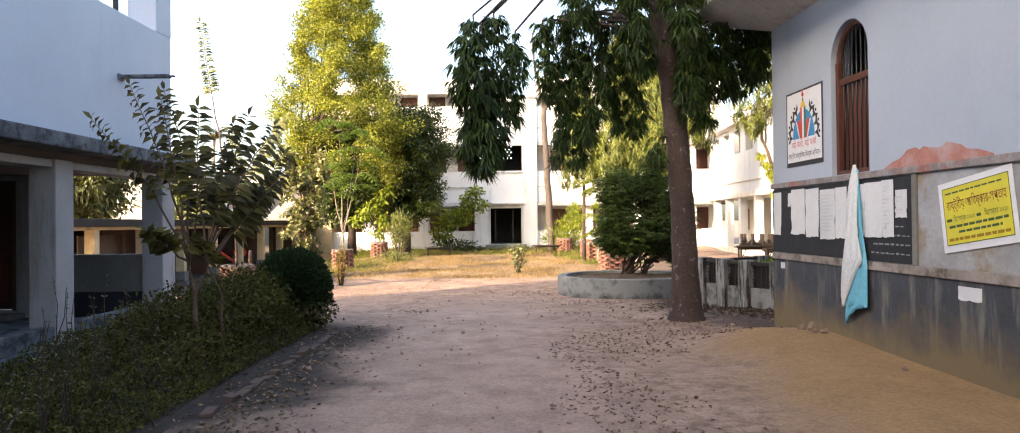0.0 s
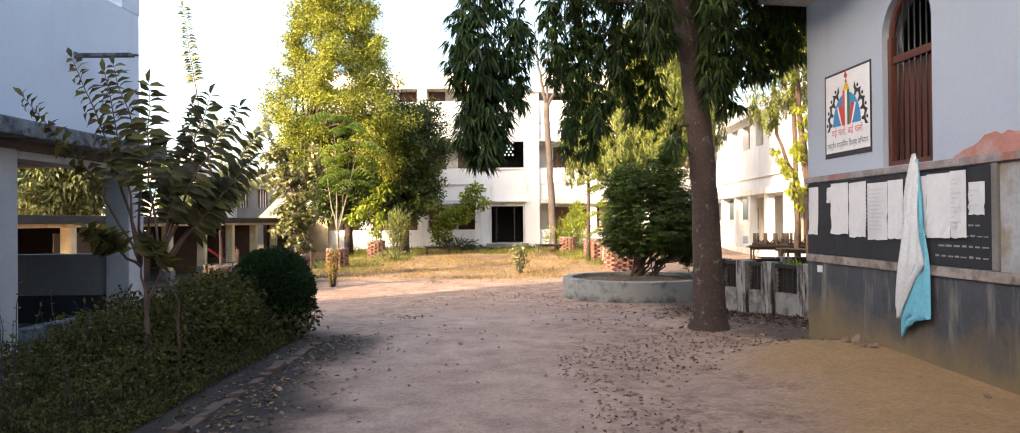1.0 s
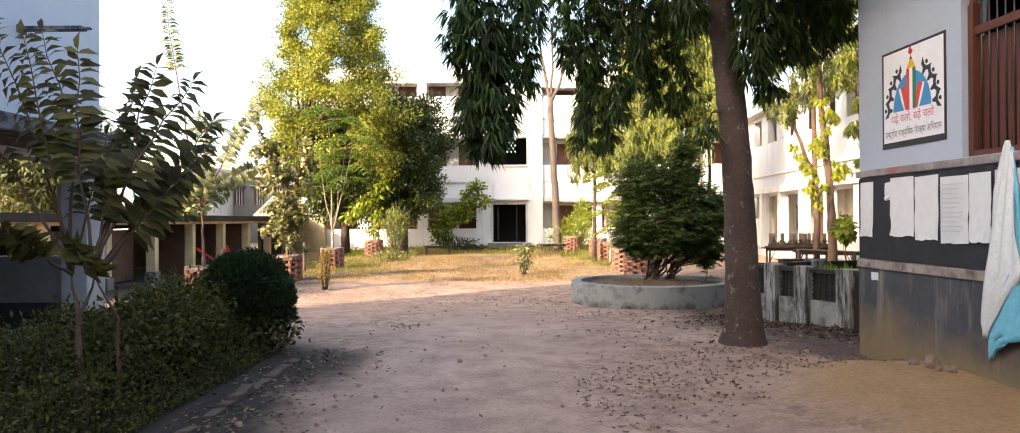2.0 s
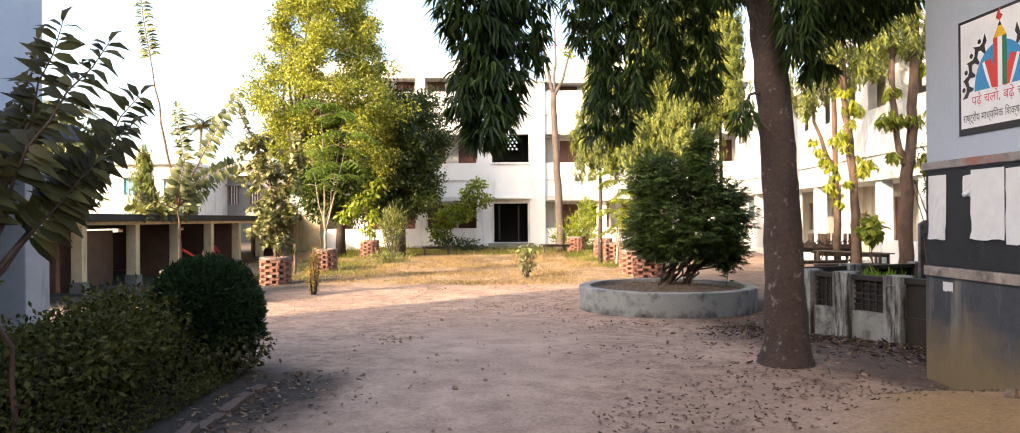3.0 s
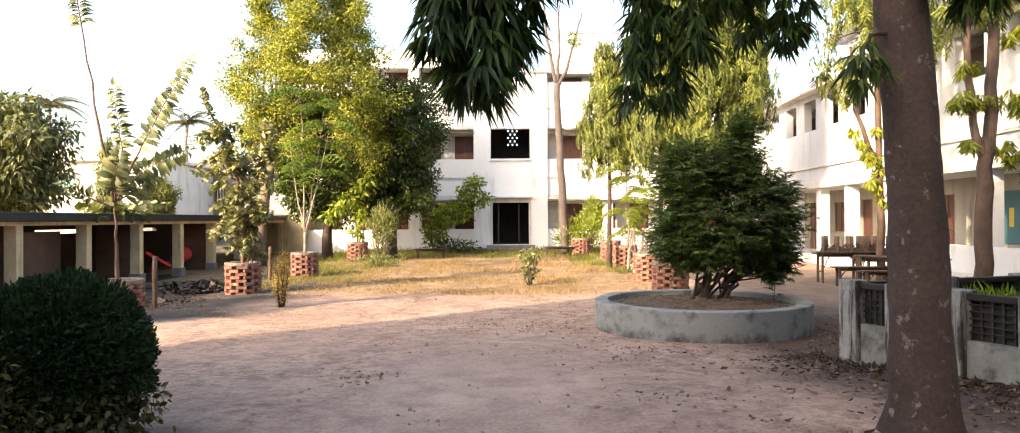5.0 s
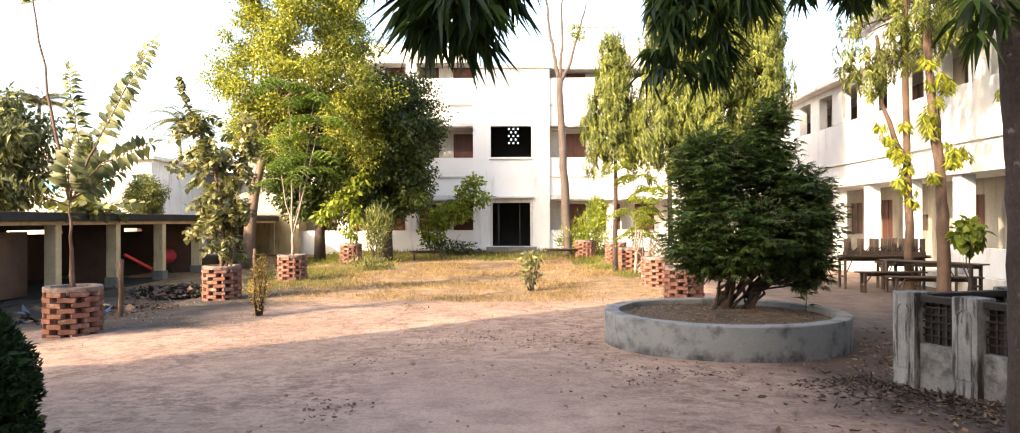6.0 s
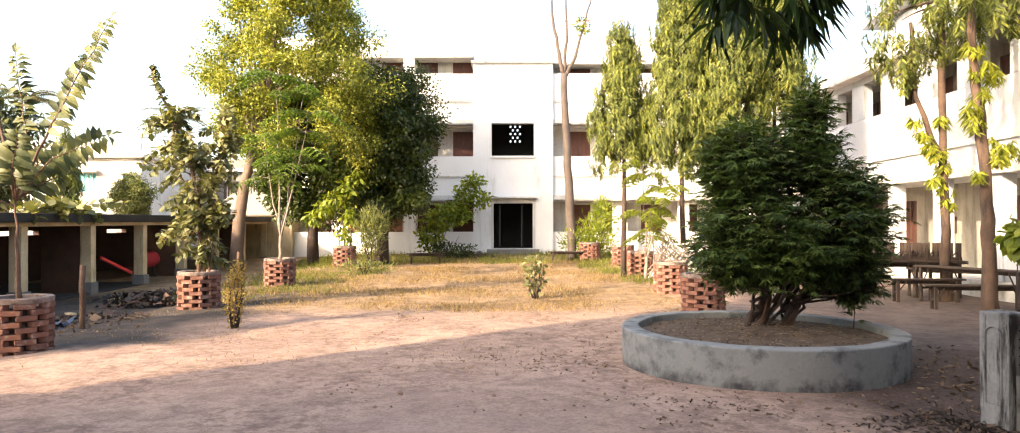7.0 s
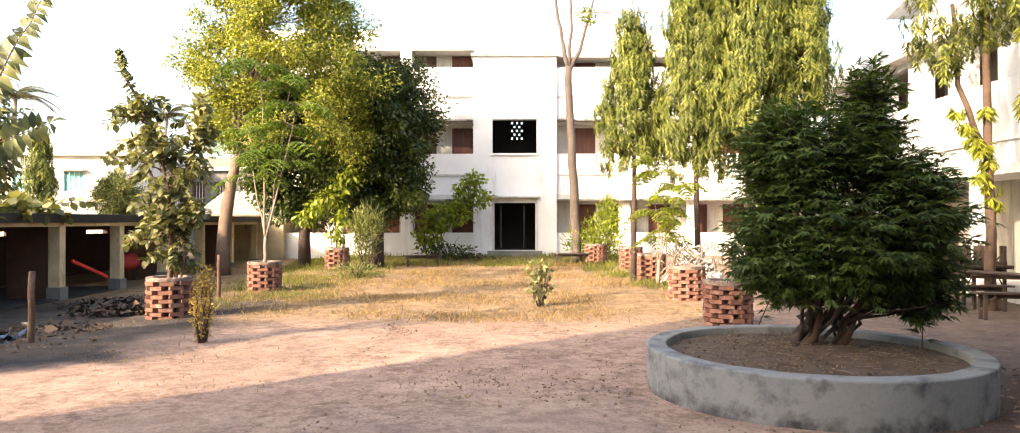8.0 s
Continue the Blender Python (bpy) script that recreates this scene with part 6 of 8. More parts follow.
def bare_tree():
    t = thing("bare_tree", "grey bare forked tree before the school wall", "tree", at=(2.05, 40.0, 0.1))
    rng = random.Random(101)
    for pts, r0, r1 in (([(0.25, 0, -0.2), (0.15, 0, 2.5), (0.0, 0, 5.5), (-0.08, 0, 7.9)], 0.2, 0.14), ([(-0.08, 0, 7.8), (-0.35, 0, 9.0), (-0.6, 0, 10.6), (-0.7, 0, 12.2)], 0.1, 0.03),
                        ([(-0.08, 0, 7.8), (0.05, 0, 9.3), (0.0, 0, 10.8), (0.15, 0, 12.0)], 0.08, 0.02), ([(-0.05, 0, 7.7), (0.4, 0, 8.6), (0.75, 0, 9.8), (1.1, 0, 11.2)], 0.09, 0.03)):
        bm = bmesh.new()
        fine = []
        for a, c in zip(pts, pts[1:]):
            fine += bent(a, c, 4, 0, 0.04, rng)[:-1]
        fine.append(Vector(pts[-1]))
        tube(bm, fine, [r0 + (r1 - r0) * k / (len(fine) - 1) for k in range(len(fine))], 10, 0.12, rng)
        part("trunk" if r0 > 0.15 else "fork", bm, BARK_GREY, t, smooth=True)
    lv = Leaves(102)
    lv.cloud((0.75, 0, 9.9), (0.35, 0.3, 0.4), 130, 0.16, 0.08)
    foliage("leaves", lv, OVAL, LEAF_YELLOW, t)


bare_tree()


# ---- shrubs before the school ----
def leafy_bush(name, label, base, clouds, leaf, material, seed, shape=OVAL, stems=6, droop=0.1, reach=0.5, stem_h=0.8):
    t = thing(name, label, "bush", at=base)
    rng = random.Random(seed)
    for k in range(stems):
        a = rng.uniform(0, 6.28)
        bm = bmesh.new()
        tube(bm, bent((0.05 * math.cos(a), 0.05 * math.sin(a), -0.05), (reach * math.cos(a), reach * math.sin(a), stem_h * rng.uniform(0.7, 1.2)), 4, 0, 0.05, rng), [0.025, 0.02, 0.015, 0.01, 0.005], 5)
        part("stem", bm, BARK, t, smooth=True)
    lv = Leaves(seed)
    for c, s, n in clouds:
        lv.cloud(c, s, n, leaf[0], leaf[1], droop, 0.7, 0.1)
    foliage("leaves", lv, shape, material, t)
    return t


leafy_bush("arching_shrub", "fresh green arching shrub beside the school door", (-3.8, 41.2, 0.2), [((0, 0, 0.9), (0.6, 0.5, 0.7), 420), ((0.4, 0, 1.7), (0.8, 0.6, 0.6), 520), ((1.2, 0, 1.9), (0.7, 0.5, 0.5), 380), ((1.5, 0, 2.8), (0.5, 0.4, 0.5), 260), ((2.2, 0, 2.5), (0.55, 0.4, 0.4), 200), ((1.9, 0, 3.3), (0.5, 0.3, 0.3), 150)], (0.2, 0.11), LEAF_LIME, 111, stem_h=2.2, reach=0.9)
leafy_bush("lance_leaf_bush", "yellow-green bush with narrow upright leaves", (-5.45, 36.4, 0.05), [((0, 0, 1.5), (0.62, 0.5, 0.75), 900), ((-0.1, 0, 0.7), (0.5, 0.4, 0.5), 260)], (0.26, 0.04), LEAF_PALE, 112, BLADE, 8, -0.9, stem_h=1.6)
leafy_bush("yellow_sapling", "yellow-green broad-leaved sapling in a brick guard", (-6.55, 36.6, 0.05), [((0.5, 0, 3.35), (0.4, 0.35, 0.3), 110), ((0.15, 0, 2.95), (0.45, 0.4, 0.35), 130), ((-0.3, 0, 2.55), (0.45, 0.4, 0.35), 130), ((-0.75, 0, 2.2), (0.4, 0.35, 0.3), 100), ((-1.1, 0, 1.85), (0.35, 0.3, 0.3), 80), ((0.2, 0, 1.9), (0.35, 0.35, 0.5), 90), ((0.0, 0, 1.3), (0.3, 0.3, 0.5), 60)], (0.26, 0.12), LEAF_LIME, 113, OVAL, 7, 0.7, stem_h=2.6)
leafy_bush("lance_leaf_bush", "fresh green bush at the foot of the school wall", (3.3, 40.2, 0.1), [((0, 0, 1.0), (0.95, 0.7, 0.95), 1100), ((-0.8, 0, 0.8), (0.7, 0.5, 0.6), 500), ((0.3, 0, 2.0), (0.5, 0.35, 0.7), 380)], (0.24, 0.06), LEAF_LIME, 114, BLADE, 7, -0.6, stem_h=1.3)
leafy_bush("small_shrub", "small pale green shrub alone in the dry turf", (0.32, 26.5, -0.05), [((0, 0, 0.4), (0.25, 0.25, 0.35), 110), ((-0.05, 0, 0.75), (0.3, 0.25, 0.2), 80)], (0.13, 0.075), LEAF_TEAK, 115, OVAL, 6, 0.1, 0.2, 0.75)
leafy_bush("dusty_shrub", "narrow dusty yellow-brown shrub at the edge of the turf", (-5.08, 21.9, -0.1), [((0, 0, 0.5), (0.17, 0.17, 0.55), 1100), ((0.04, 0, 0.95), (0.15, 0.15, 0.24), 260)], (0.055, 0.03), mat_leaf("dusty_leaf", (0.16, 0.115, 0.04), (0.3, 0.22, 0.08), (0.42, 0.34, 0.12), 0.3, 0.8), 116, CHIP, 7, 0.0, 0.14, 0.9)
leafy_bush("fern_bush", "low green weeds by the brick guards", (-5.2, 33.6, 0), [((0, 0, 0.2), (1.1, 0.8, 0.25), 420)], (0.14, 0.045), LEAF_PALE, 117, BLADE, 4, -0.3)
leafy_bush("fern_bush", "low green weeds at the foot of the wall", (-3.0, 40.8, 0.2), [((0, 0, 0.25), (1.3, 0.5, 0.35), 700)], (0.16, 0.06), LEAF_DARK, 118, BLADE, 4, -0.3)
leafy_bush("enclosure_plant", "bright green plants inside the low fence", (5.45, 15.0, 0.0), [((0, 0, 0.6), (0.5, 0.4, 0.24), 420)], (0.18, 0.03), LEAF_FRESH, 119, BLADE, 5, -0.5, 0.3, 0.6)
leafy_bush("twiggy_shrub", "dark twiggy shrub with narrow leaves behind the boards", (7.5, 16.15, 0.0), [((-0.15, 0, 2.3), (0.62, 0.4, 0.32), 950), ((0.35, 0.1, 2.65), (0.6, 0.4, 0.42), 800), ((-0.4, 0, 2.85), (0.4, 0.3, 0.28), 200), ((0.1, 0, 3.2), (0.5, 0.3, 0.25), 160)], (0.11, 0.024), LEAF_DARK, 121, BLADE, 22, 0.1, 0.75, 2.9)
leafy_bush("round_sapling", "sapling with a round head of bright lime leaves", (9.1, 22.6, 0.0), [((0, 0, 1.42), (0.27, 0.27, 0.33), 170)], (0.23, 0.15), LEAF_LIME, 120, OVAL, 2, 0.5, 0.03, 1.4)


# ---- notices on the wall ----
def on_wall(u0, u1, z0, z1, out, material, name, label, category, group="", wob=0.0, seed=0, skew=0.0):
    """A thin sheet on the notice wall, with a little curl."""
    rng = random.Random(seed)
    bm = bmesh.new()
    nu, nz = 6, 8
    grid = [[None] * (nz + 1) for _ in range(nu + 1)]
    for i in range(nu + 1):
        for j in range(nz + 1):
            fu, fz = i / nu, j / nz
            lift = wob * (rng.uniform(-0.3, 1.0) * (1 - fz) * 0.8 + 0.3 * math.sin(3 * fu + seed))
            grid[i][j] = bm.verts.new((u0 + (u1 - u0) * fu, -out - max(lift, 0), z0 + (z1 - z0) * fz + skew * (fu - 0.5) + (rng.uniform(-0.008, 0.01) if j == 0 and wob else 0)))
    faces = [bm.faces.new((grid[i][j], grid[i + 1][j], grid[i + 1][j + 1], grid[i][j + 1])) for i in range(nu) for j in range(nz)]
    r = bmesh.ops.extrude_face_region(bm, geom=faces)
    bmesh.ops.translate(bm, vec=(0, 0.0015, 0), verts=[v for v in r["geom"] if isinstance(v, bmesh.types.BMVert)])
    ob = part(name, bm, material)
    ob.matrix_world = NB
    tagged(ob, label, category, group)
    return ob


def bars(parent, rows, material, name="text_bar", y=-0.003):
    """Lines of writing too small to read, as plain bars: (u0, u1, z, height)."""
    for u0, u1, z, h in rows:
        part(name, boxed(u0, u1, y, y + 0.0015, z - h / 2, z + h / 2), material, parent)


board = tagged(part("notice_board", boxed(0.03, 3.66, -0.03, -0.0, 1.222, 2.165, 0.004), BLACKBOARD), "black-painted notice board with chalk writing and pinned papers", "notice board")
board.matrix_world = NB
chalk = mat_plain("chalk", (0.22, 0.225, 0.24), 0.9, 0, 80, 0.4)
crng = random.Random(2)
for row, (a, c) in enumerate(((3.05, 3.5), (3.1, 3.55), (2.9, 3.6), (2.85, 3.6))):
    u = a
    while u < c:
        w = crng.uniform(0.04, 0.09)
        part("chalk_mark", boxed(u, u + w, -0.0335, -0.0305, 1.62 - 0.1 * row - 0.006, 1.62 - 0.1 * row + crng.uniform(0.002, 0.016)), chalk, board)
        u += w + crng.uniform(0.02, 0.04)
sheets = [(0.08, 0.36, 1.48, 2.12, 0.0), (0.62, 0.84, 1.9, 2.1, 0.02), (0.74, 1.16, 1.5, 2.14, 0.0), (1.17, 1.56, 1.47, 2.13, 0.01), (1.6, 2.02, 1.45, 2.1, 0.0), (2.03, 2.33, 1.47, 2.11, 0.0), (2.36, 2.72, 1.52, 2.12, 0.0), (2.73, 3.1, 1.5, 2.13, 0.0), (3.11, 3.33, 1.5, 2.14, 0.0), (3.36, 3.57, 1.72, 2.02, 0.0)]
for k, (a, c, z0, z1, sk) in enumerate(sheets):
    o = on_wall(a, c, z0, z1, 0.034 + 0.004 * (k % 3), PAPER, "paper_notice", "pale notice paper pinned to the board, edge curling", "paper", "papers on the notice board", 0.022, k, sk)
    if k in (4, 8, 9):
        faint = mat_plain("faded_print", (0.5, 0.52, 0.56), 0.8) if k == 4 else bpy.data.materials["faded_print"]
        bars(o, [(a + 0.04, c - 0.04 - 0.05 * (j % 3), z1 - 0.08 - 0.045 * j, 0.012) for j in range(int((z1 - z0 - 0.12) / 0.045))], faint, y=-0.068)


def lettering(name, text, size, m, material, parent, width=0.0):
    """Flat letters in the built-in font, drawn to the given width where there is one."""
    cu = bpy.data.curves.new(name, "FONT")
    cu.body, cu.size, cu.align_x, cu.align_y = text, size, "CENTER", "CENTER"
    tmp = new("tmp", cu)
    bpy.context.view_layer.update()
    me = bpy.data.meshes.new_from_object(tmp.evaluated_get(bpy.context.evaluated_depsgraph_get()))
    bpy.data.objects.remove(tmp)
    me.name = name
    if width:
        xs = [v.co.x for v in me.vertices]
        me.transform(Matrix.Diagonal((width / (max(xs) - min(xs)), 1, 1, 1)))
    me.transform(m)
    me.materials.clear()
    return part(name, me, material, parent)


def poster():
    p = on_wall(0.52, 1.66, 2.47, 3.55, 0.006, INK, "poster", "white poster with black border and a coloured emblem", "poster")
    white = mat_plain("poster_white", (0.66, 0.68, 0.73), 0.6, 0, 8, 0.05)
    part("poster_sheet", boxed(0.56, 1.625, -0.0105, -0.0075, 2.535, 3.52), white, p)
    blue = mat_plain("poster_blue", (0.03, 0.22, 0.47), 0.6)
    red = mat_plain("poster_red", (0.55, 0.05, 0.04), 0.6)
    crimson = mat_plain("poster_crimson", (0.5, 0.03, 0.08), 0.6)
    green = mat_plain("poster_green", (0.02, 0.16, 0.08), 0.6)
    yellow = mat_plain("poster_yellow", (0.65, 0.38, 0.03), 0.6)
    cu, cz = 1.09, 2.86

    def flat(name, pts, mat, y, label=""):
        bm = bmesh.new()
        f = bm.faces.new([bm.verts.new((cu + u, y, cz + z)) for u, z in pts])
        r = bmesh.ops.extrude_face_region(bm, geom=[f])
        bmesh.ops.translate(bm, vec=(0, 0.0012, 0), verts=[v for v in r["geom"] if isinstance(v, bmesh.types.BMVert)])
        part(name, bm, mat, p, label)
    flat("emblem_dome", [(0.34 * math.cos(math.pi * k / 24), 0.4 * math.sin(math.pi * k / 24)) for k in range(25)], blue, -0.0125, "blue half-dome of the emblem")
    for s in (-1, 1):
        flat("emblem_hand", [(s * u, z) for u, z in ((0.035, -0.01), (0.06, 0.12), (0.12, 0.26), (0.2, 0.25), (0.15, 0.12), (0.11, 0.0))], red, -0.0143)
        flat("emblem_cuff", [(s * u, z) for u, z in ((0.11, 0.0), (0.15, 0.12), (0.2, 0.25), (0.23, 0.24), (0.18, 0.1), (0.13, 0.0))], white, -0.0143)
    for a, c, mt in ((-0.085, -0.03, red), (-0.03, 0.025, white), (0.025, 0.08, green)):
        flat("emblem_stripe", [(a, 0.0), (a, 0.43), (c, 0.43), (c, 0.0)], mt, -0.0162)
    flat("emblem_tip", [(-0.085, 0.43), (0.0, 0.56), (0.08, 0.43)], yellow, -0.0162, "yellow pencil tip")
    flat("emblem_point", [(-0.025, 0.525), (0.0, 0.57), (0.024, 0.525)], INK, -0.018)
    flat("emblem_flame", [(0.0, 0.57), (-0.05, 0.6), (-0.03, 0.65), (0.01, 0.69), (0.0, 0.64), (0.035, 0.61)], red, -0.0162)
    # eight plain dark Y-shaped marks, each with a dot, round the dome
    for k in range(8):
        a = radians(4 + 17.5 * k) if k < 4 else radians(176 - 17.5 * (k - 4))
        d = Vector((math.cos(a), math.sin(a) * 1.1))
        s = Vector((-d.y, d.x)).normalized()

        def at(r, w):
            return (r * d.x + w * s.x, r * d.y + w * s.y)
        flat("emblem_mark", [at(0.355, -0.012), at(0.41, -0.03), at(0.43, -0.075), at(0.5, -0.09), at(0.45, -0.02), at(0.45, 0.02), at(0.5, 0.09), at(0.43, 0.075), at(0.41, 0.03), at(0.355, 0.012)], INK, -0.0125)
        flat("emblem_dot", [(at(0.485, 0)[0] + 0.024 * math.cos(j), at(0.485, 0)[1] + 0.024 * math.sin(j)) for j in [2 * math.pi * i / 8 for i in range(8)]], INK, -0.0143)
    # vowel signs stand in the order in which they are drawn
    up = Matrix.Rotation(radians(90), 4, "X")
    lettering("motto", "पढ़े चलो, बढ़े चलो", 0.118, Matrix.Translation((1.09, -0.0125, 2.775)) @ up, crimson, p, 0.76)
    lettering("caption", "राष्ट्रीय माध्यिमक िशक्षा अिभयान", 0.1, Matrix.Translation((1.09, -0.0125, 2.62)) @ up, INK, p, 1.0)


poster()


def banner():
    white = bpy.data.materials["poster_white"]
    tilt = Matrix.Translation((4.635, 0, 1.765)) @ Matrix.Rotation(radians(-8.0), 4, "Y") @ Matrix.Diagonal((0.83, 1, 0.94, 1))
    bm = bmesh.new()
    box(bm, -0.6, 0.62, -0.034, -0.03, -0.36, 0.36, 0, tilt)
    b = part("banner", bm, white)
    b.matrix_world = NB
    tagged(b, "yellow printed banner with dark red lettering, sagging a little", "banner")
    yellow = mat_plain("banner_yellow", (0.62, 0.56, 0.05), 0.5, 0, 6, 0.08)
    part("banner_field", boxed(-0.53, 0.56, -0.0365, -0.0345, -0.29, 0.3, 0, tilt), yellow, b)
    green = mat_plain("banner_line", (0.05, 0.1, 0.03), 0.6)
    bm = bmesh.new()
    for a in ((-0.53, 0.56, 0.292, 0.3), (-0.53, 0.56, -0.29, -0.282), (-0.53, -0.522, -0.282, 0.292), (0.552, 0.56, -0.282, 0.292)):
        box(bm, a[0], a[1], -0.0382, -0.0368, a[2], a[3], 0, tilt)
    part("banner_edge", bm, green, b)
    maroon = mat_plain("banner_maroon", (0.16, 0.015, 0.015), 0.6)
    gold = mat_plain("banner_gold", (0.3, 0.17, 0.01), 0.6)
    up = tilt @ Matrix.Translation((0.02, -0.0385, 0.11)) @ Matrix.Rotation(radians(90), 4, "X")
    lettering("banner_heading", "রাষ্ট্রীয় আিবষ্কার-সপ্তাহ", 0.13, up, maroon, b, 0.98)
    for u in (-0.19, 0.33):
        lettering("banner_date", "িডেসম্বর ২০২০", 0.075, tilt @ Matrix.Translation((u, -0.0385, -0.035)) @ Matrix.Rotation(radians(90), 4, "X"), green, b, 0.36)
    rng = random.Random(6)
    for z, a, c, h, mt in ((0.24, -0.48, 0.5, 0.016, green), (-0.035, -0.49, -0.4, 0.03, green), (-0.035, 0.02, 0.12, 0.03, green), (-0.105, -0.46, 0.5, 0.026, green), (-0.165, -0.3, 0.4, 0.024, green), (-0.235, -0.48, 0.52, 0.03, gold)):
        u = a
        while u < c - 0.03:
            w = rng.uniform(0.05, 0.12)
            part("text_bar", boxed(u, min(u + w, c), -0.0382, -0.0368, z - h / 2, z + h / 2, 0, tilt), mt, b)
            u += w + 0.02


banner()


def hanging_cloth():
    """A pale flag caught on the ledge, its turquoise side turned out at the foot."""
    def strip(pts, name, mat, parent, amp, seed):
        bm = bmesh.new()
        nu = 14
        rows = []
        for k, (z, u0, u1, out) in enumerate(pts):
            rows.append([bm.verts.new((u0 + (u1 - u0) * i / nu, -out - amp * (0.5 + 0.5 * math.sin(i * 1.15 + 0.25 * k + seed)), z + 0.012 * math.sin(i * 0.9 + seed) * (k > 0))) for i in range(nu + 1)])
        fs = [bm.faces.new((a[i], a[i + 1], c[i + 1], c[i])) for a, c in zip(rows, rows[1:]) for i in range(nu)]
        r = bmesh.ops.extrude_face_region(bm, geom=fs)
        bmesh.ops.translate(bm, vec=(0, 0.003, 0), verts=[v for v in r["geom"] if isinstance(v, bmesh.types.BMVert)])
        return part(name, bm, mat, parent, smooth=True)

    def dense(keys, n=26):
        z = [k[0] for k in keys]
        out = []
        for j in range(n + 1):
            zz = z[0] + (z[-1] - z[0]) * j / n
            out.append((zz, *[float(np.interp(-zz, [-a for a in z], [k[q] for k in keys])) for q in (1, 2, 3)]))
        return out
    pale = mat_plain("faded_cloth", (0.56, 0.6, 0.64), 0.85, 0, 30, 0.1)
    blue = mat_plain("turquoise_cloth", (0.13, 0.43, 0.58), 0.8, 0, 25, 0.12)
    c = thing("hanging_cloth", "faded white and turquoise cloth hanging from the ledge", "cloth", at=NB)
    strip(dense([(2.36, 2.55, 2.58, 0.05), (2.2, 2.5, 2.63, 0.065), (1.9, 2.43, 2.66, 0.08), (1.5, 2.37, 2.71, 0.09), (1.22, 2.33, 2.77, 0.09), (1.0, 2.3, 2.55, 0.085), (0.75, 2.25, 2.38, 0.08), (0.62, 2.26, 2.3, 0.07)], 40), "pale_fold", pale, c, 0.03, 0.0)
    strip(dense([(2.3, 2.58, 2.605, 0.045), (1.9, 2.62, 2.69, 0.055), (1.5, 2.66, 2.75, 0.06), (1.25, 2.62, 2.8, 0.065), (1.0, 2.48, 2.83, 0.07), (0.72, 2.3, 2.86, 0.068), (0.67, 2.28, 2.85, 0.066), (0.655, 2.28, 2.62, 0.064), (0.58, 2.29, 2.54, 0.062), (0.57, 2.3, 2.44, 0.06), (0.44, 2.33, 2.36, 0.06)], 40), "turquoise_fold", blue, c, 0.028, 1.5)


hanging_cloth()
scrap = on_wall(0.27, 0.42, 0.98, 1.07, 0.016, PAPER, "paper_scrap", "torn scrap of paper stuck to the dado", "paper", "scraps on the dado", 0.004, 3)
on_wall(4.35, 4.68, 0.93, 1.06, 0.016, PAPER, "paper_scrap", "torn pale poster remnant on the dado", "paper", "scraps on the dado", 0.004, 5)


# ---- rubble at the foot of the wall ----
def stone(bm, p, r, rng):
    m = Matrix.Translation(p) @ Euler((rng.uniform(0, 3), rng.uniform(0, 3), rng.uniform(0, 3))).to_matrix().to_4x4() @ Matrix.Diagonal((r * rng.uniform(0.8, 1.3), r * rng.uniform(0.7, 1.1), r * rng.uniform(0.5, 0.8), 1))
    g = bmesh.ops.create_icosphere(bm, subdivisions=2, radius=1.0, matrix=m)
    for v in g["verts"]:
        v.co += (v.co - Vector(p)) * 0.35 * noise.noise(v.co * 9.0 / max(r, 0.05) * 0.2)


STONE = mat_rough("earthy_stone", (0.15, 0.1, 0.075), (0.24, 0.17, 0.13), 5, 40, 0.95, 0.01)
srng = random.Random(14)
for k, (sx, sy, sr) in enumerate(((3.98, 9.55, 0.1), (3.9, 9.75, 0.07), (4.03, 9.35, 0.06), (3.93, 9.4, 0.045), (3.95, 7.3, 0.04))):
    bm = bmesh.new()
    stone(bm, (0, 0, 0), sr, srng)
    o = part("stone", bm, STONE)
    o.location = (sx, sy, ground_z(sx, sy) + sr * 0.12)
    tagged(o, "earth-brown lump of rubble at the foot of the wall", "stone", "rubble by the wall")


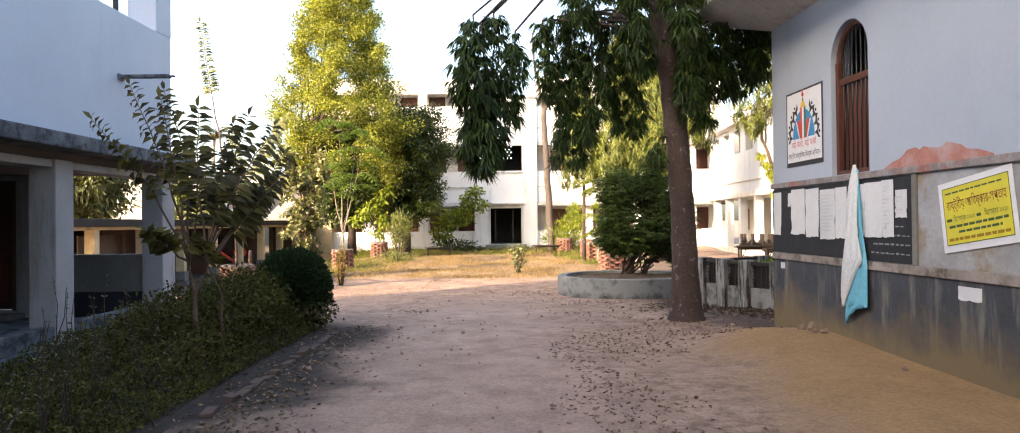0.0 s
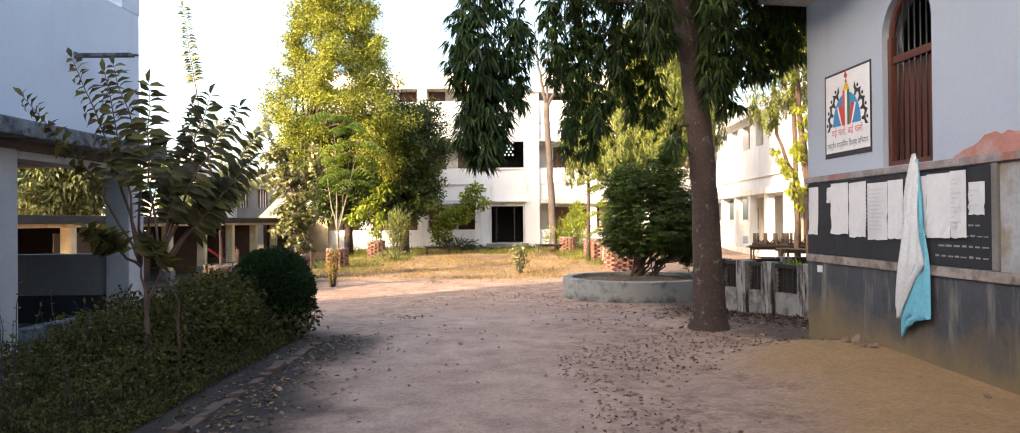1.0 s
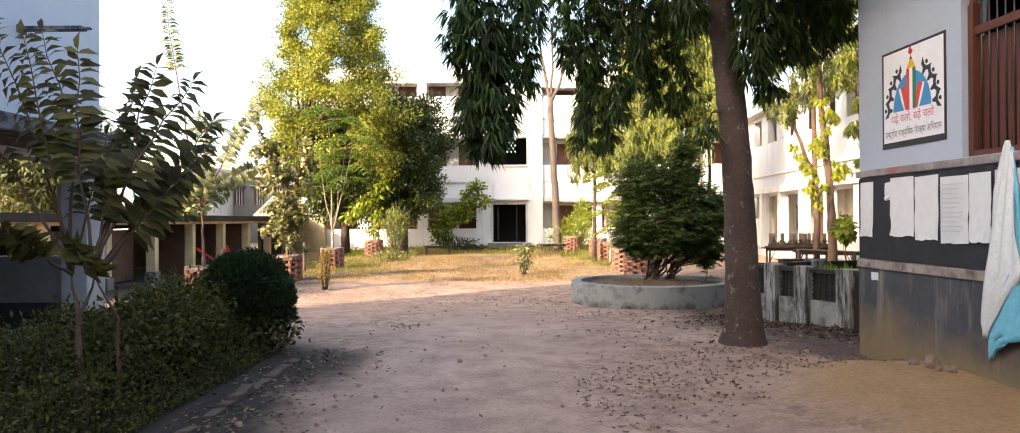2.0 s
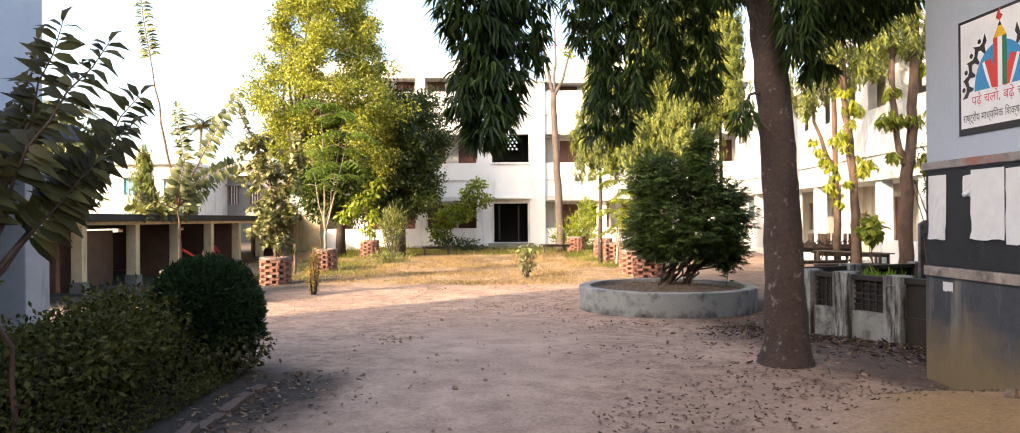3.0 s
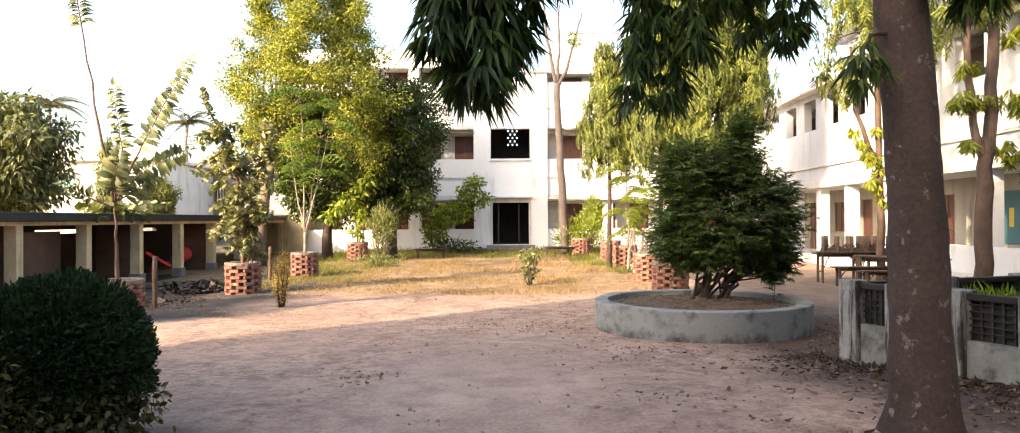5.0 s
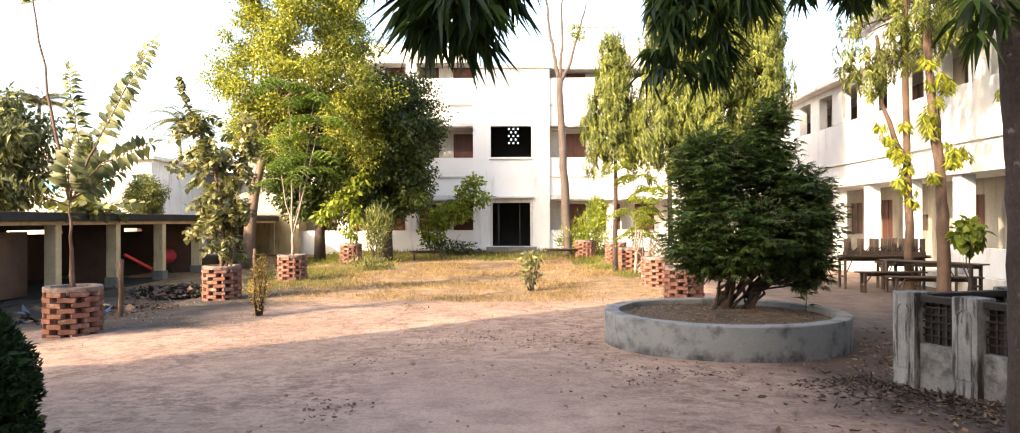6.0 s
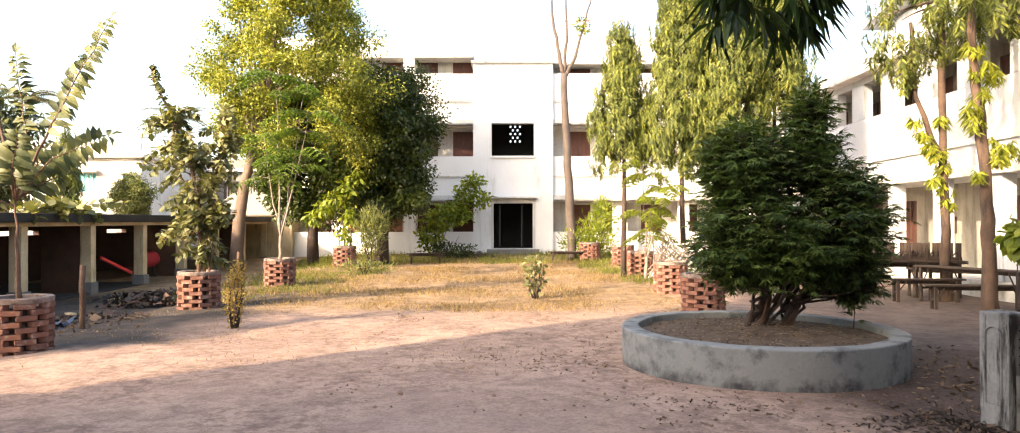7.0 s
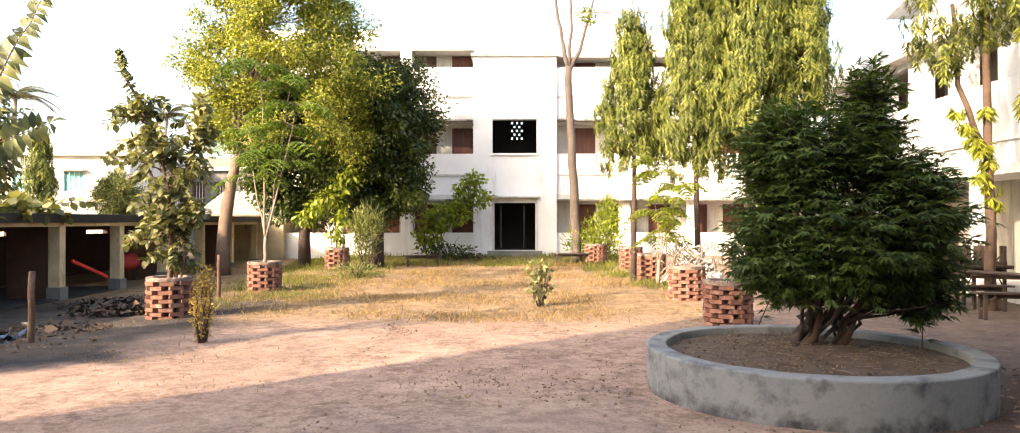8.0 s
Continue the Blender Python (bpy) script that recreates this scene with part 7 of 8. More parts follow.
# ---- low fence by the tree ----
def fence():
    f = thing("low_fence", "mildewed white cement fence with arched posts and bars", "fence", at=(0, 0, 0))
    MILD = mat_rough("mildewed_cement", (0.13, 0.13, 0.128), (0.25, 0.25, 0.245), 2.5, 30, 0.9, 0.006, (0.05, 0.048, 0.045), 3.2, False, 0.48, 0.64)
    POST = mat_rough("chalky_mildewed_post", (0.15, 0.15, 0.15), (0.3, 0.3, 0.298), 3.0, 30, 0.9, 0.006, (0.035, 0.032, 0.03), 3.4, True, 0.46, 0.58)
    # mouldy cement taken near black, so the tree's deep shade is in its colour
    MOULD_SHADE = mat_rough("mould_shade_cement", (0.012, 0.01, 0.009), (0.026, 0.021, 0.018), 3.0, 30, 0.9, 0.006, (0.06, 0.055, 0.05), 2.5, False, 0.64, 0.78)
    line = [(4.2, 15.75), (4.46, 15.1), (4.72, 14.45), (5.06, 13.66), (5.4, 12.87), (5.74, 12.08)]
    back = [(5.6, 16.2), (7.0, 16.65)]
    for runs in ([line[0], *line[1:]], [line[0], *back]):
        for num, ((x0, y0), (x1, y1)) in enumerate(zip(runs, runs[1:])):
            d = Vector((x1 - x0, y1 - y0, 0))
            n = d.length
            m = Matrix.Translation((x0, y0, 0.02)) @ Matrix.Rotation(math.atan2(d.y, d.x), 4, "Z")
            bm = boxed(0.14, n - 0.14, -0.06, 0.05, -0.15, 0.36, 0.01, m)
            part("panel_base", bm, MOULD_SHADE if runs[1] == line[1] and num > 2 else MILD, f)
            if num >= 3 and runs[1] == line[1]:
                part("panel_slab", boxed(0.14, n - 0.14, -0.03, 0.05, 0.3, 0.8, 0.004, m), MOULD_SHADE, f, "solid panel, mould and tree shade in its black")
                part("panel_top", boxed(0.14, n - 0.14, -0.07, 0.06, 0.8, 0.88, 0.01, m), MOULD_SHADE, f, "top rail darkened for mould and shade")
                continue
            # dark sheet standing in for the shaded gap behind the bars
            part("panel_infill", boxed(0.14, n - 0.14, 0.034, 0.05, 0.36, 0.8, 0.0, m), MOULD_SHADE, f, "dark sheet added behind the bars for the shaded gap")
            part("panel_top", boxed(0.14, n - 0.14, -0.06, 0.06, 0.8, 0.87, 0.01, m), MOULD_SHADE, f, "top rail darkened for mould and shade")
            for k in range(5):
                part("rail_bar", boxed(0.14, n - 0.14, -0.012, 0.012, 0.44 + 0.075 * k, 0.454 + 0.075 * k, 0, m), MOULD_SHADE, f)
            for k in range(4):
                u = 0.14 + (n - 0.28) * (k + 1) / 5
                part("upright_bar", boxed(u - 0.01, u + 0.01, 0.014, 0.03, 0.36, 0.8, 0, m), STEEL, f)
    for x, y in line + back:
        m = Matrix.Translation((x, y, 0.02)) @ Matrix.Rotation(radians(-71 if (x, y) in line else 18), 4, "Z")
        p = part("post", boxed(-0.14, 0.14, -0.13, 0.13, -0.2, 0.9, 0.015, m), POST, f)
        for sgn in (-1, 1):
            bm = bmesh.new()
            arc = [(-0.075, 0.08), (0.075, 0.08), (0.075, 0.7)] + [(0.075 * math.cos(math.pi * k / 8), 0.7 + 0.075 * math.sin(math.pi * k / 8)) for k in range(1, 8)] + [(-0.075, 0.7)]
            tube(bm, [Vector((u, sgn * 0.135, z)) for u, z in arc + arc[:1]], [0.009] * (len(arc) + 1), 5)
            bmesh.ops.transform(bm, matrix=m, verts=bm.verts)
            part("arch_moulding", bm, POST, p, "mildewed arched moulding")
    return f


fence()


def leaning_board(label, at, w, z0, z1, paint, slats):
    b = thing("slate_board", label, "blackboard", "boards inside the fence", at=at)
    part("board_panel", boxed(-w, w, -0.012, 0.012, z0, z1, 0.004), paint, b)
    for k in range(slats):
        z = z0 + (z1 - z0) * (k + 0.5) / slats
        part("ledge", boxed(-w + 0.02, w - 0.02, -0.022, -0.0125, z - 0.012, z + 0.012, 0.003), paint, b)
    for s in (-1, 1):
        u = s * (w + 0.022)
        part("board_leg", boxed(u - 0.022, u + 0.022, -0.02, 0.02, 0.0, z1 + 0.06, 0.004), WOOD_BENCH, b)
    for z in (z0 - 0.026, z1 + 0.026):
        part("board_rail", boxed(-w, w, -0.02, 0.02, z - 0.024, z + 0.024, 0.004), WOOD_BENCH, b)
    return b


SLATE = mat_rough("slate_paint", (0.035, 0.05, 0.075), (0.06, 0.08, 0.11), 2, 30, 0.7, 0.003, (0.15, 0.17, 0.19), 2.5, False, 0.55, 0.75)
MAUVE = mat_rough("faded_board_paint", (0.2, 0.18, 0.2), (0.27, 0.245, 0.27), 1.6, 26, 0.8, 0.003, (0.14, 0.125, 0.13), 2.5, False, 0.55, 0.75)
leaning_board("slate-blue ribbed board leaning on a pale slab", pose(6.66, 15.12, 0.0, -11, 0, -8), 0.25, 0.86, 1.42, SLATE, 6)
leaning_board("tall faded mauve-grey board behind the slate one", pose(7.42, 15.72, 0.0, -3, 0, -6), 0.42, 1.72, 2.22, MAUVE, 0)


def cement_slab():
    """A pale slab on end, chipped along its top edge."""
    s = thing("cement_slab", "brown-stained grey cement slab standing inside the fence", "slab", at=pose(6.82, 15.5, 0.0, 0, 0, -8))
    pale = mat_rough("stained_cement_slab", (0.06, 0.05, 0.05), (0.15, 0.13, 0.127), 3.0, 30, 0.9, 0.006, (0.035, 0.03, 0.03), 3.5, False, 0.48, 0.62)
    rng = random.Random(77)
    bm = bmesh.new()
    n = 14
    top = [1.66 - abs(rng.gauss(0, 0.018)) - (0.06 if k in (0, n) else 0) for k in range(n + 1)]
    grid = [[bm.verts.new((-0.42 + 0.84 * k / n, y, z)) for k, z in enumerate([-0.2] * (n + 1) if low else top)] for y in (-0.05, 0.05) for low in (1, 0)]
    a, b, c, d = grid
    for k in range(n):
        bm.faces.new((a[k], a[k + 1], b[k + 1], b[k]))
        bm.faces.new((c[k + 1], c[k], d[k], d[k + 1]))
        bm.faces.new((b[k], b[k + 1], d[k + 1], d[k]))
    bm.faces.new((c[0], a[0], b[0], d[0]))
    bm.faces.new((a[n], c[n], d[n], b[n]))
    part("slab", bm, pale, s)


cement_slab()


# ---- benches ----
def bench(name, label, cat, m, length, height, depth, group, posts=2):
    b = thing(name, label, cat, group, at=m)
    part("top", boxed(-length / 2, length / 2, -depth / 2, depth / 2, height - 0.035, height, 0.005), WOOD_BENCH, b)
    for q in range(posts):
        for sy in (-1, 1):
            x, y = (length / 2 - 0.18) * (2 * q / (posts - 1) - 1), sy * (depth / 2 - 0.04)
            part("leg", boxed(x - 0.03, x + 0.03, y - 0.03, y + 0.03, 0, height - 0.036, 0.005), WOOD_BENCH, b)
        part("stretcher", boxed(x - 0.02, x + 0.02, -depth / 2 + 0.07, depth / 2 - 0.07, height * 0.35, height * 0.35 + 0.05, 0.004), WOOD_BENCH, b)
    part("apron", boxed(-length / 2 + 0.1, length / 2 - 0.1, -0.012, 0.012, height - 0.12, height - 0.037, 0.003), WOOD_BENCH, b)
    for q in range(posts):
        x, y = (length / 2 - 0.18) * (2 * q / (posts - 1) - 1), 0.04 - depth / 2
        for k in (-1, 1):
            if abs(x + k * 0.2) < length / 2 - 0.1:
                bm = bmesh.new()
                tube(bm, [(x + k * 0.03, y, height * 0.5), (x + k * 0.2, y, height - 0.04)], [0.016, 0.016], 5)
                part("brace", bm, WOOD_BENCH, b)
    return b


gz0 = ground_z(9.6, 25)
A = -66
bench("school_desk", "long weathered wooden desk standing outside", "desk", pose(9.72, 25.0, gz0, 0, 0, A), 2.5, 0.82, 0.4, "benches by the wing")
bench("school_bench", "long weathered wooden bench drawn up to the desk", "bench", pose(9.35, 24.25, gz0, 0, 0, -8), 2.0, 0.52, 0.26, "benches by the wing")
bench("school_bench", "short weathered wooden bench", "bench", pose(9.15, 25.75, gz0, 0, 0, -4), 1.65, 0.53, 0.28, "benches by the wing")
bench("school_desk", "weathered wooden desk loaded with upturned benches", "desk", pose(9.5, 26.9, gz0, 0, 0, -6), 2.3, 0.84, 0.5, "benches by the wing", 3)
for sl, su in ((2.25, -0.2), (2.1, 0.03), (1.8, 0.24)):
    bench("school_bench", "bench stacked upside down on a desk", "bench", pose(9.5 + 0.1 * su, 26.9 + su, gz0 + 1.31, 180, 0, -6), sl, 0.46, 0.2, "benches by the wing", 6)
bench("school_desk", "dark weathered desk beside the stacked one", "desk", pose(10.2, 26.4, gz0, 0, 0, -30), 2.0, 0.72, 0.42, "benches by the wing")
bench("school_bench", "low bench at the edge of the turf", "bench", pose(-3.75, 38.6, ground_z(-3.75, 38.6), 0, 0, 15), 1.5, 0.42, 0.26, "benches by the wall")
bench("school_bench", "low bench by the school wall", "bench", pose(2.2, 39.3, ground_z(2.2, 39.3), 0, 0, 5), 1.9, 0.44, 0.26, "benches by the wall")


# ---- things in and before the shed ----
def red_rail():
    r = tagged(part("red_pole", boxed(-0.03, 0.03, -0.88, 0.88, -0.045, 0.045, 0.01), mat_plain("red_paint", (0.6, 0.02, 0.03), 0.4)), "red painted pole leaning across a shed bay", "pole")
    r.matrix_world = pose(-11.95, 30.72, 0.44, -18, 0, 0)
    c = thing("covered_motorbike", "motorbike under a red cover in the shed", "motorbike", at=(-12.6, 33.9, -0.2))
    bm = bmesh.new()
    g = bmesh.ops.create_uvsphere(bm, u_segments=20, v_segments=12, radius=1.0, matrix=Matrix.Translation((0, 0, 0.66)) @ Matrix.Diagonal((0.28, 0.62, 0.27, 1)))
    for v in bm.verts:
        v.co += Vector((0.06, 0.08, 0.05)) * noise.noise(v.co * 3.0)
    part("cover", bm, mat_plain("red_cover", (0.45, 0.03, 0.04), 0.6), c, "creased red cover", smooth=True)
    for dy in (-0.6, 0.6):
        bm = bmesh.new()
        tube(bm, [(0, dy + 0.27 * math.cos(2 * math.pi * k / 16), 0.3 + 0.27 * math.sin(2 * math.pi * k / 16)) for k in range(17)], [0.05] * 17, 6)
        part("tyre", bm, STEEL, c, smooth=True)


red_rail()


def stake(x, y, h, r, label):
    bm = bmesh.new()
    tube(bm, bent((0, 0, -0.2), (0.02, 0, h), 4, 0, 0.01, random.Random(int(h * 100))), [r, r, r * 0.98, r * 0.95, r * 0.9], 8, 0.1, random.Random(3))
    o = part("stake", bm, BARK_RED, None, smooth=True)
    o.location = (x, y, ground_z(x, y))
    tagged(o, label, "post", "stakes in the yard")


stake(-7.88, 22.1, 1.12, 0.055, "dark red-brown wooden stake before the shed")
stake(-7.55, 28.6, 1.05, 0.05, "red-brown wooden stake behind a brick guard")


FLAKE = (np.array([(0, 0, 0.02), (-0.6, 0.3, 0.1), (-0.3, 0.8, 0.02), (0.1, 1, 0.12), (0.5, 0.6, 0.0), (0.4, 0.15, 0.1)], float), ((0, 5, 4, 3), (0, 3, 2, 1)))
CRUMPLED = (np.array([(0, 0, 0.05), (-0.6, 0.3, 0.2), (-0.3, 0.8, 0.05), (0.1, 1, 0.25), (0.5, 0.6, 0.0), (0.4, 0.15, 0.22), (0.0, 0.5, 0.0)], float), ((0, 6, 1), (1, 6, 2), (2, 6, 3), (3, 6, 4), (4, 6, 5), (5, 6, 0)))


def rubbish(x, y, n, rad, seed, mats, label, hgt=0.12, size=0.1):
    b = thing("rubbish_heap", label, "rubbish", kind="stuff", at=(x, y, ground_z(x, y)))
    for q, mt in enumerate(mats):
        lv = Leaves(seed * 10 + q)
        r = lv.rng
        a, rr = r.uniform(0, 6.28, n), np.sqrt(r.random(n)) * r.uniform(0.5, 1.0, n)
        p = np.stack([1.5 * rad * rr * np.cos(a), rad * rr * np.sin(a), 0.01 + hgt * r.random(n) * (1 - rr)], 1)
        d = r.normal(size=(n, 3)) * np.array([1, 1, 0.3])
        ln = size * np.exp(0.55 * r.normal(size=n))
        lv.add(p, d, np.array([0, 0, 1.0]) + r.normal(size=(n, 3)) * 0.5, ln, ln * r.uniform(0.25, 0.8, n))
        foliage("scraps", lv, CRUMPLED, mt, b)


BLUE_SCRAP = mat_plain("blue_scrap", (0.05, 0.075, 0.13), 0.6)
rubbish(-8.6, 25.9, 260, 0.8, 1, (SHED_ROOF, WOOD_DARK), "dark heap of ash and scraps before the shed", 0.22)
rubbish(-9.3, 22.2, 120, 0.8, 2, (SHED_ROOF, BLUE_SCRAP), "dark heap of rags and blue plastic before the shed", 0.2, 0.16)
rubbish(-8.2, 23.4, 160, 1.1, 4, (BARK, DRY_LEAF), "thin litter of leaves and scraps before the shed", 0.03, 0.07)
rubbish(-9.3, 27.6, 220, 1.1, 5, (SHED_ROOF, BARK), "dark heap of twigs and ash before the shed", 0.25)
rubbish(-7.6, 21.6, 120, 1.2, 6, (DRY_LEAF,), "dead leaves scattered on the bare ground", 0.02, 0.06)
rubbish(-1.9, 41.0, 110, 0.8, 3, (WOOD_BENCH, BARK), "low heap of broken sticks by the wall", 0.3)
for k, (x, y, a) in enumerate(((-9.0, 26.5, 30), (-9.6, 24.6, -50), (-10.2, 27.8, 10))):
    o = tagged(part("plank", boxed(-0.35, 0.35, -0.06, 0.06, 0.0, 0.04, 0.005), SHED_POST), "pale offcut of plank lying on the ground", "plank", "planks before the shed")
    o.matrix_world = pose(x, y, ground_z(x, y) + 0.01, 0, -4, a)


def pale_pile():
    b = thing("rubble_pile", "pile of pale broken plaster and sticks by the guards", "rubble", kind="stuff", at=(4.75, 31.0, 0.0))
    rng = random.Random(19)
    bm = bmesh.new()
    for k in range(300):
        a, rr = rng.uniform(0, 6.28), math.sqrt(rng.random())
        s = rng.uniform(0.035, 0.12)
        m = pose(rr * 0.85 * math.cos(a), rr * 0.8 * math.sin(a), 1.25 * (1 - rr) * rng.uniform(0.5, 1.0) + 0.05, rng.uniform(-40, 40), rng.uniform(-40, 40), rng.uniform(0, 180))
        box(bm, -s, s, -s * 0.6, s * 0.6, -s * 0.3, s * 0.3, 0, m)
    part("lumps", bm, WHITE_OLD, b)
    bm = bmesh.new()
    for k in range(44):
        tube(bm, [(rng.uniform(-1.0, 0.8), rng.uniform(-0.8, 0.6), 0.1), (rng.uniform(-1.0, 0.9), rng.uniform(-0.9, 0.4), rng.uniform(0.7, 1.4))], [0.022, 0.014], 5)
    part("sticks", bm, BARK_PALE, b)


pale_pile()


def roof_creeper():
    c = thing("roof_creeper", "large-leaved creeper spilling over the shed roof", "creeper", at=(-11.6, 27.9, 1.95))
    lv = Leaves(181)
    rg = random.Random(181)
    for k in range(9):
        p = bent((rg.uniform(-0.8, -0.2), rg.uniform(-1.6, 1.6), 0.02), (rg.uniform(0.1, 0.45), rg.uniform(-1.9, 1.9), rg.uniform(-0.15, 0.35)), 5, -0.15, 0.06, rg)
        bm = bmesh.new()
        tube(bm, p, [0.012, 0.011, 0.01, 0.008, 0.006, 0.004], 5)
        part("stem", bm, BARK, c, smooth=True)
        lv.along(p, 8, 0.31, 0.23, 0.1, 0.1)
    foliage("leaves", lv, OVAL, LEAF_TEAK, c)


roof_creeper()


# ---- beyond the shed ----
def far_house(name, label, at, w, d, h, wall, wins):
    b = thing(name, label, "house", at=at)
    part("wall", wall_with(wins, -w / 2, w / 2, -0.3, h, 0.25), wall, b)
    bm = boxed(-w / 2, -w / 2 + 0.25, 0.25, d, -0.3, h)
    box(bm, w / 2 - 0.25, w / 2, 0.25, d, -0.3, h)
    box(bm, -w / 2 + 0.25, w / 2 - 0.25, d - 0.25, d, -0.3, h)
    part("side_wall", bm, wall, b)
    part("roof_slab", boxed(-w / 2 - 0.3, w / 2 + 0.3, -0.35, d + 0.3, h, h + 0.2, 0.02), WHITE_OLD, b)
    part("roof_parapet", boxed(-w / 2, w / 2, -0.02, 0.12, h + 0.2, h + 0.9, 0.01), wall, b)
    for u0, u1, v0, v1 in wins:
        o = part("window", boxed(u0, u1, 0.12, 0.16, v0, v1), mat_plain("turquoise_paint", (0.08, 0.4, 0.45), 0.5) if "turquoise" in label else WOOD_DARK, b)
        for k in range(1, 4):
            part("window_bar", boxed(u0 + (u1 - u0) * k / 4 - 0.02, u0 + (u1 - u0) * k / 4 + 0.02, 0.09, 0.12, v0, v1), WHITE, o)
        part("window_hood", boxed(u0 - 0.2, u1 + 0.2, -0.4, 0.0, v1 + 0.05, v1 + 0.14, 0.01), wall, b)
    return b


far_house("far_house", "white flat-roofed house with turquoise windows beyond the shed", (-27.1, 52.0, 0), 10.0, 8.0, 5.5, WHITE_OLD, [(-1.7, -0.6, 3.5, 4.6), (1.25, 2.35, 3.5, 4.6), (3.9, 4.5, 3.5, 4.5)])
far_house("far_house", "grey two-storey house with arched windows beyond the shed", (-21.0, 60.0, 0), 7.5, 7.0, 5.2, GREY_PLASTER, [(-2.6, -1.8, 3.0, 4.4), (-1.0, -0.2, 3.0, 4.4), (0.6, 1.4, 3.0, 4.4), (2.2, 3.0, 3.0, 4.4)])
hut = thing("tin_hut", "low cream hut with a sloping tin roof behind the shed", "hut", at=(-12.4, 44.5, 0))
part("wall", boxed(-1.8, 1.9, -1.5, 1.5, -0.3, 2.0, 0.01), SHED_POST, hut)
part("tin_roof", boxed(-2.0, 2.1, -1.8, 1.8, -0.03, 0.03, 0, pose(0, 0, 2.62, 19, 0, 0)), mat_plain("pale_tin", (0.3, 0.27, 0.23), 0.6, 0.2), hut, "pale rusty tin roof")
rb = random.Random(131)
branchy_tree("far_tree", "leafy dark green tree behind the shed", (-23.8, 40.0, 0), [(0, 0, 0), (0, 0, 2), (0.1, 0, 4), (0, 0, 6)], [0.3, 0.25, 0.2, 0.06], BARK, ring_of_boughs(rb, 22, 2.8, 2.4, 2.4, 7.0, 1.1), (0.42, 0.14), LEAF_OLIVE, 132, 520, droop=0.6)
branchy_tree("far_tree", "dark mango-like tree behind the shed", (-28.0, 44.0, 0), [(0, 0, 0), (0, 0, 2), (0.1, 0, 4), (0, 0, 6)], [0.3, 0.25, 0.2, 0.06], BARK, ring_of_boughs(rb, 22, 3.2, 2.4, 2.4, 7.6, 1.2), (0.4, 0.13), LEAF_OLIVE, 133, 480, droop=0.5)
branchy_tree("far_tree", "small round olive-green tree behind the shed", (-17.6, 42.5, 0), [(0, 0, 0), (0, 0, 2), (0.1, 0, 3)], [0.2, 0.15, 0.05], BARK, ring_of_boughs(rb, 14, 0.75, 0.7, 2.0, 3.6, 0.42), (0.15, 0.06), LEAF_PALE, 134, 700)
weeping_tree("weeping_mast_tree", "dense column-shaped weeping tree behind the shed", (-15.1, 33.4, 0), 4.5, (0, 0), skirts(rw, 24, 0.4, 2.3, 4.4, 0.9, 0.2, 200), LEAF_ASHOKA, 135)


def palm(x, y, h, seed):
    t = thing("palm", "tall coconut palm far beyond the shed", "palm", at=(x, y, 0))
    rng = random.Random(seed)
    bm = bmesh.new()
    tube(bm, bent((0, 0, 0), (0.4, 0, h), 6, 0, 0.1, rng), [0.2, 0.17, 0.16, 0.15, 0.14, 0.13, 0.12], 8)
    part("trunk", bm, BARK_PALE, t, smooth=True)
    lv = Leaves(seed)
    for k in range(18):
        a = 2.4 * k
        el = rng.uniform(-0.1, 1.1)
        for j in range(40):
            f = (j + 1) / 40
            r = 2.6 * f
            p = (0.4 + r * math.cos(a) * math.cos(el * (1 - 0.5 * f)), r * math.sin(a) * math.cos(el * (1 - 0.5 * f)), h + r * math.sin(el) - 1.5 * f * f)
            for sg in (-1, 1):
                lv.add(p, (-sg * math.sin(a) + 0.5 * math.cos(a), sg * math.cos(a) + 0.5 * math.sin(a), -0.7), (0, 0, 1.0), 0.7 * (1.1 - 0.7 * f), 0.05)
    foliage("fronds", lv, CHIP, LEAF_SHRUB, t)


palm(-34.5, 60.0, 10.5, 141)
palm(-27.0, 66.0, 10.0, 142)


def cable(name, label, p0, p1, sag):
    bm = bmesh.new()
    tube(bm, bent(p0, p1, 16, sag), [0.02] * 17, 5)
    tagged(part(name, bm, STEEL), label, "cable", "overhead cables")


for k in range(3):
    cable("overhead_cable", "thin overhead cable sagging past the far house", (-22.0, 52.02, 6.5 + 0.2 * k), (-11.79, 44.5, 6.9 + 0.35 * k), 0.35)


# ---- roof things ----
tank = thing("water_tank", "blue-black plastic water tank on the school roof", "water tank", at=(11.0, 47.5, 9.72))
part("tank_body", lathe([(0.0001, 0), (0.75, 0), (0.78, 0.1), (0.78, 1.6), (0.6, 1.85), (0.25, 1.95), (0.25, 2.05), (0.0001, 2.06)], 24), mat_plain("tank_plastic", (0.02, 0.05, 0.12), 0.4), tank, smooth=True)


# ---- ground cover ----
def scatter(name, label, cat, n, region, make, shape, material, seed):
    lv = Leaves(seed)
    r = lv.rng
    x, y = region(r, n)
    z = np.array([ground_z(a, c) for a, c in zip(x, y)])
    make(lv, r, x, y, z)
    o = foliage(name, lv, shape, material)
    tagged(o, label, cat, kind="stuff")


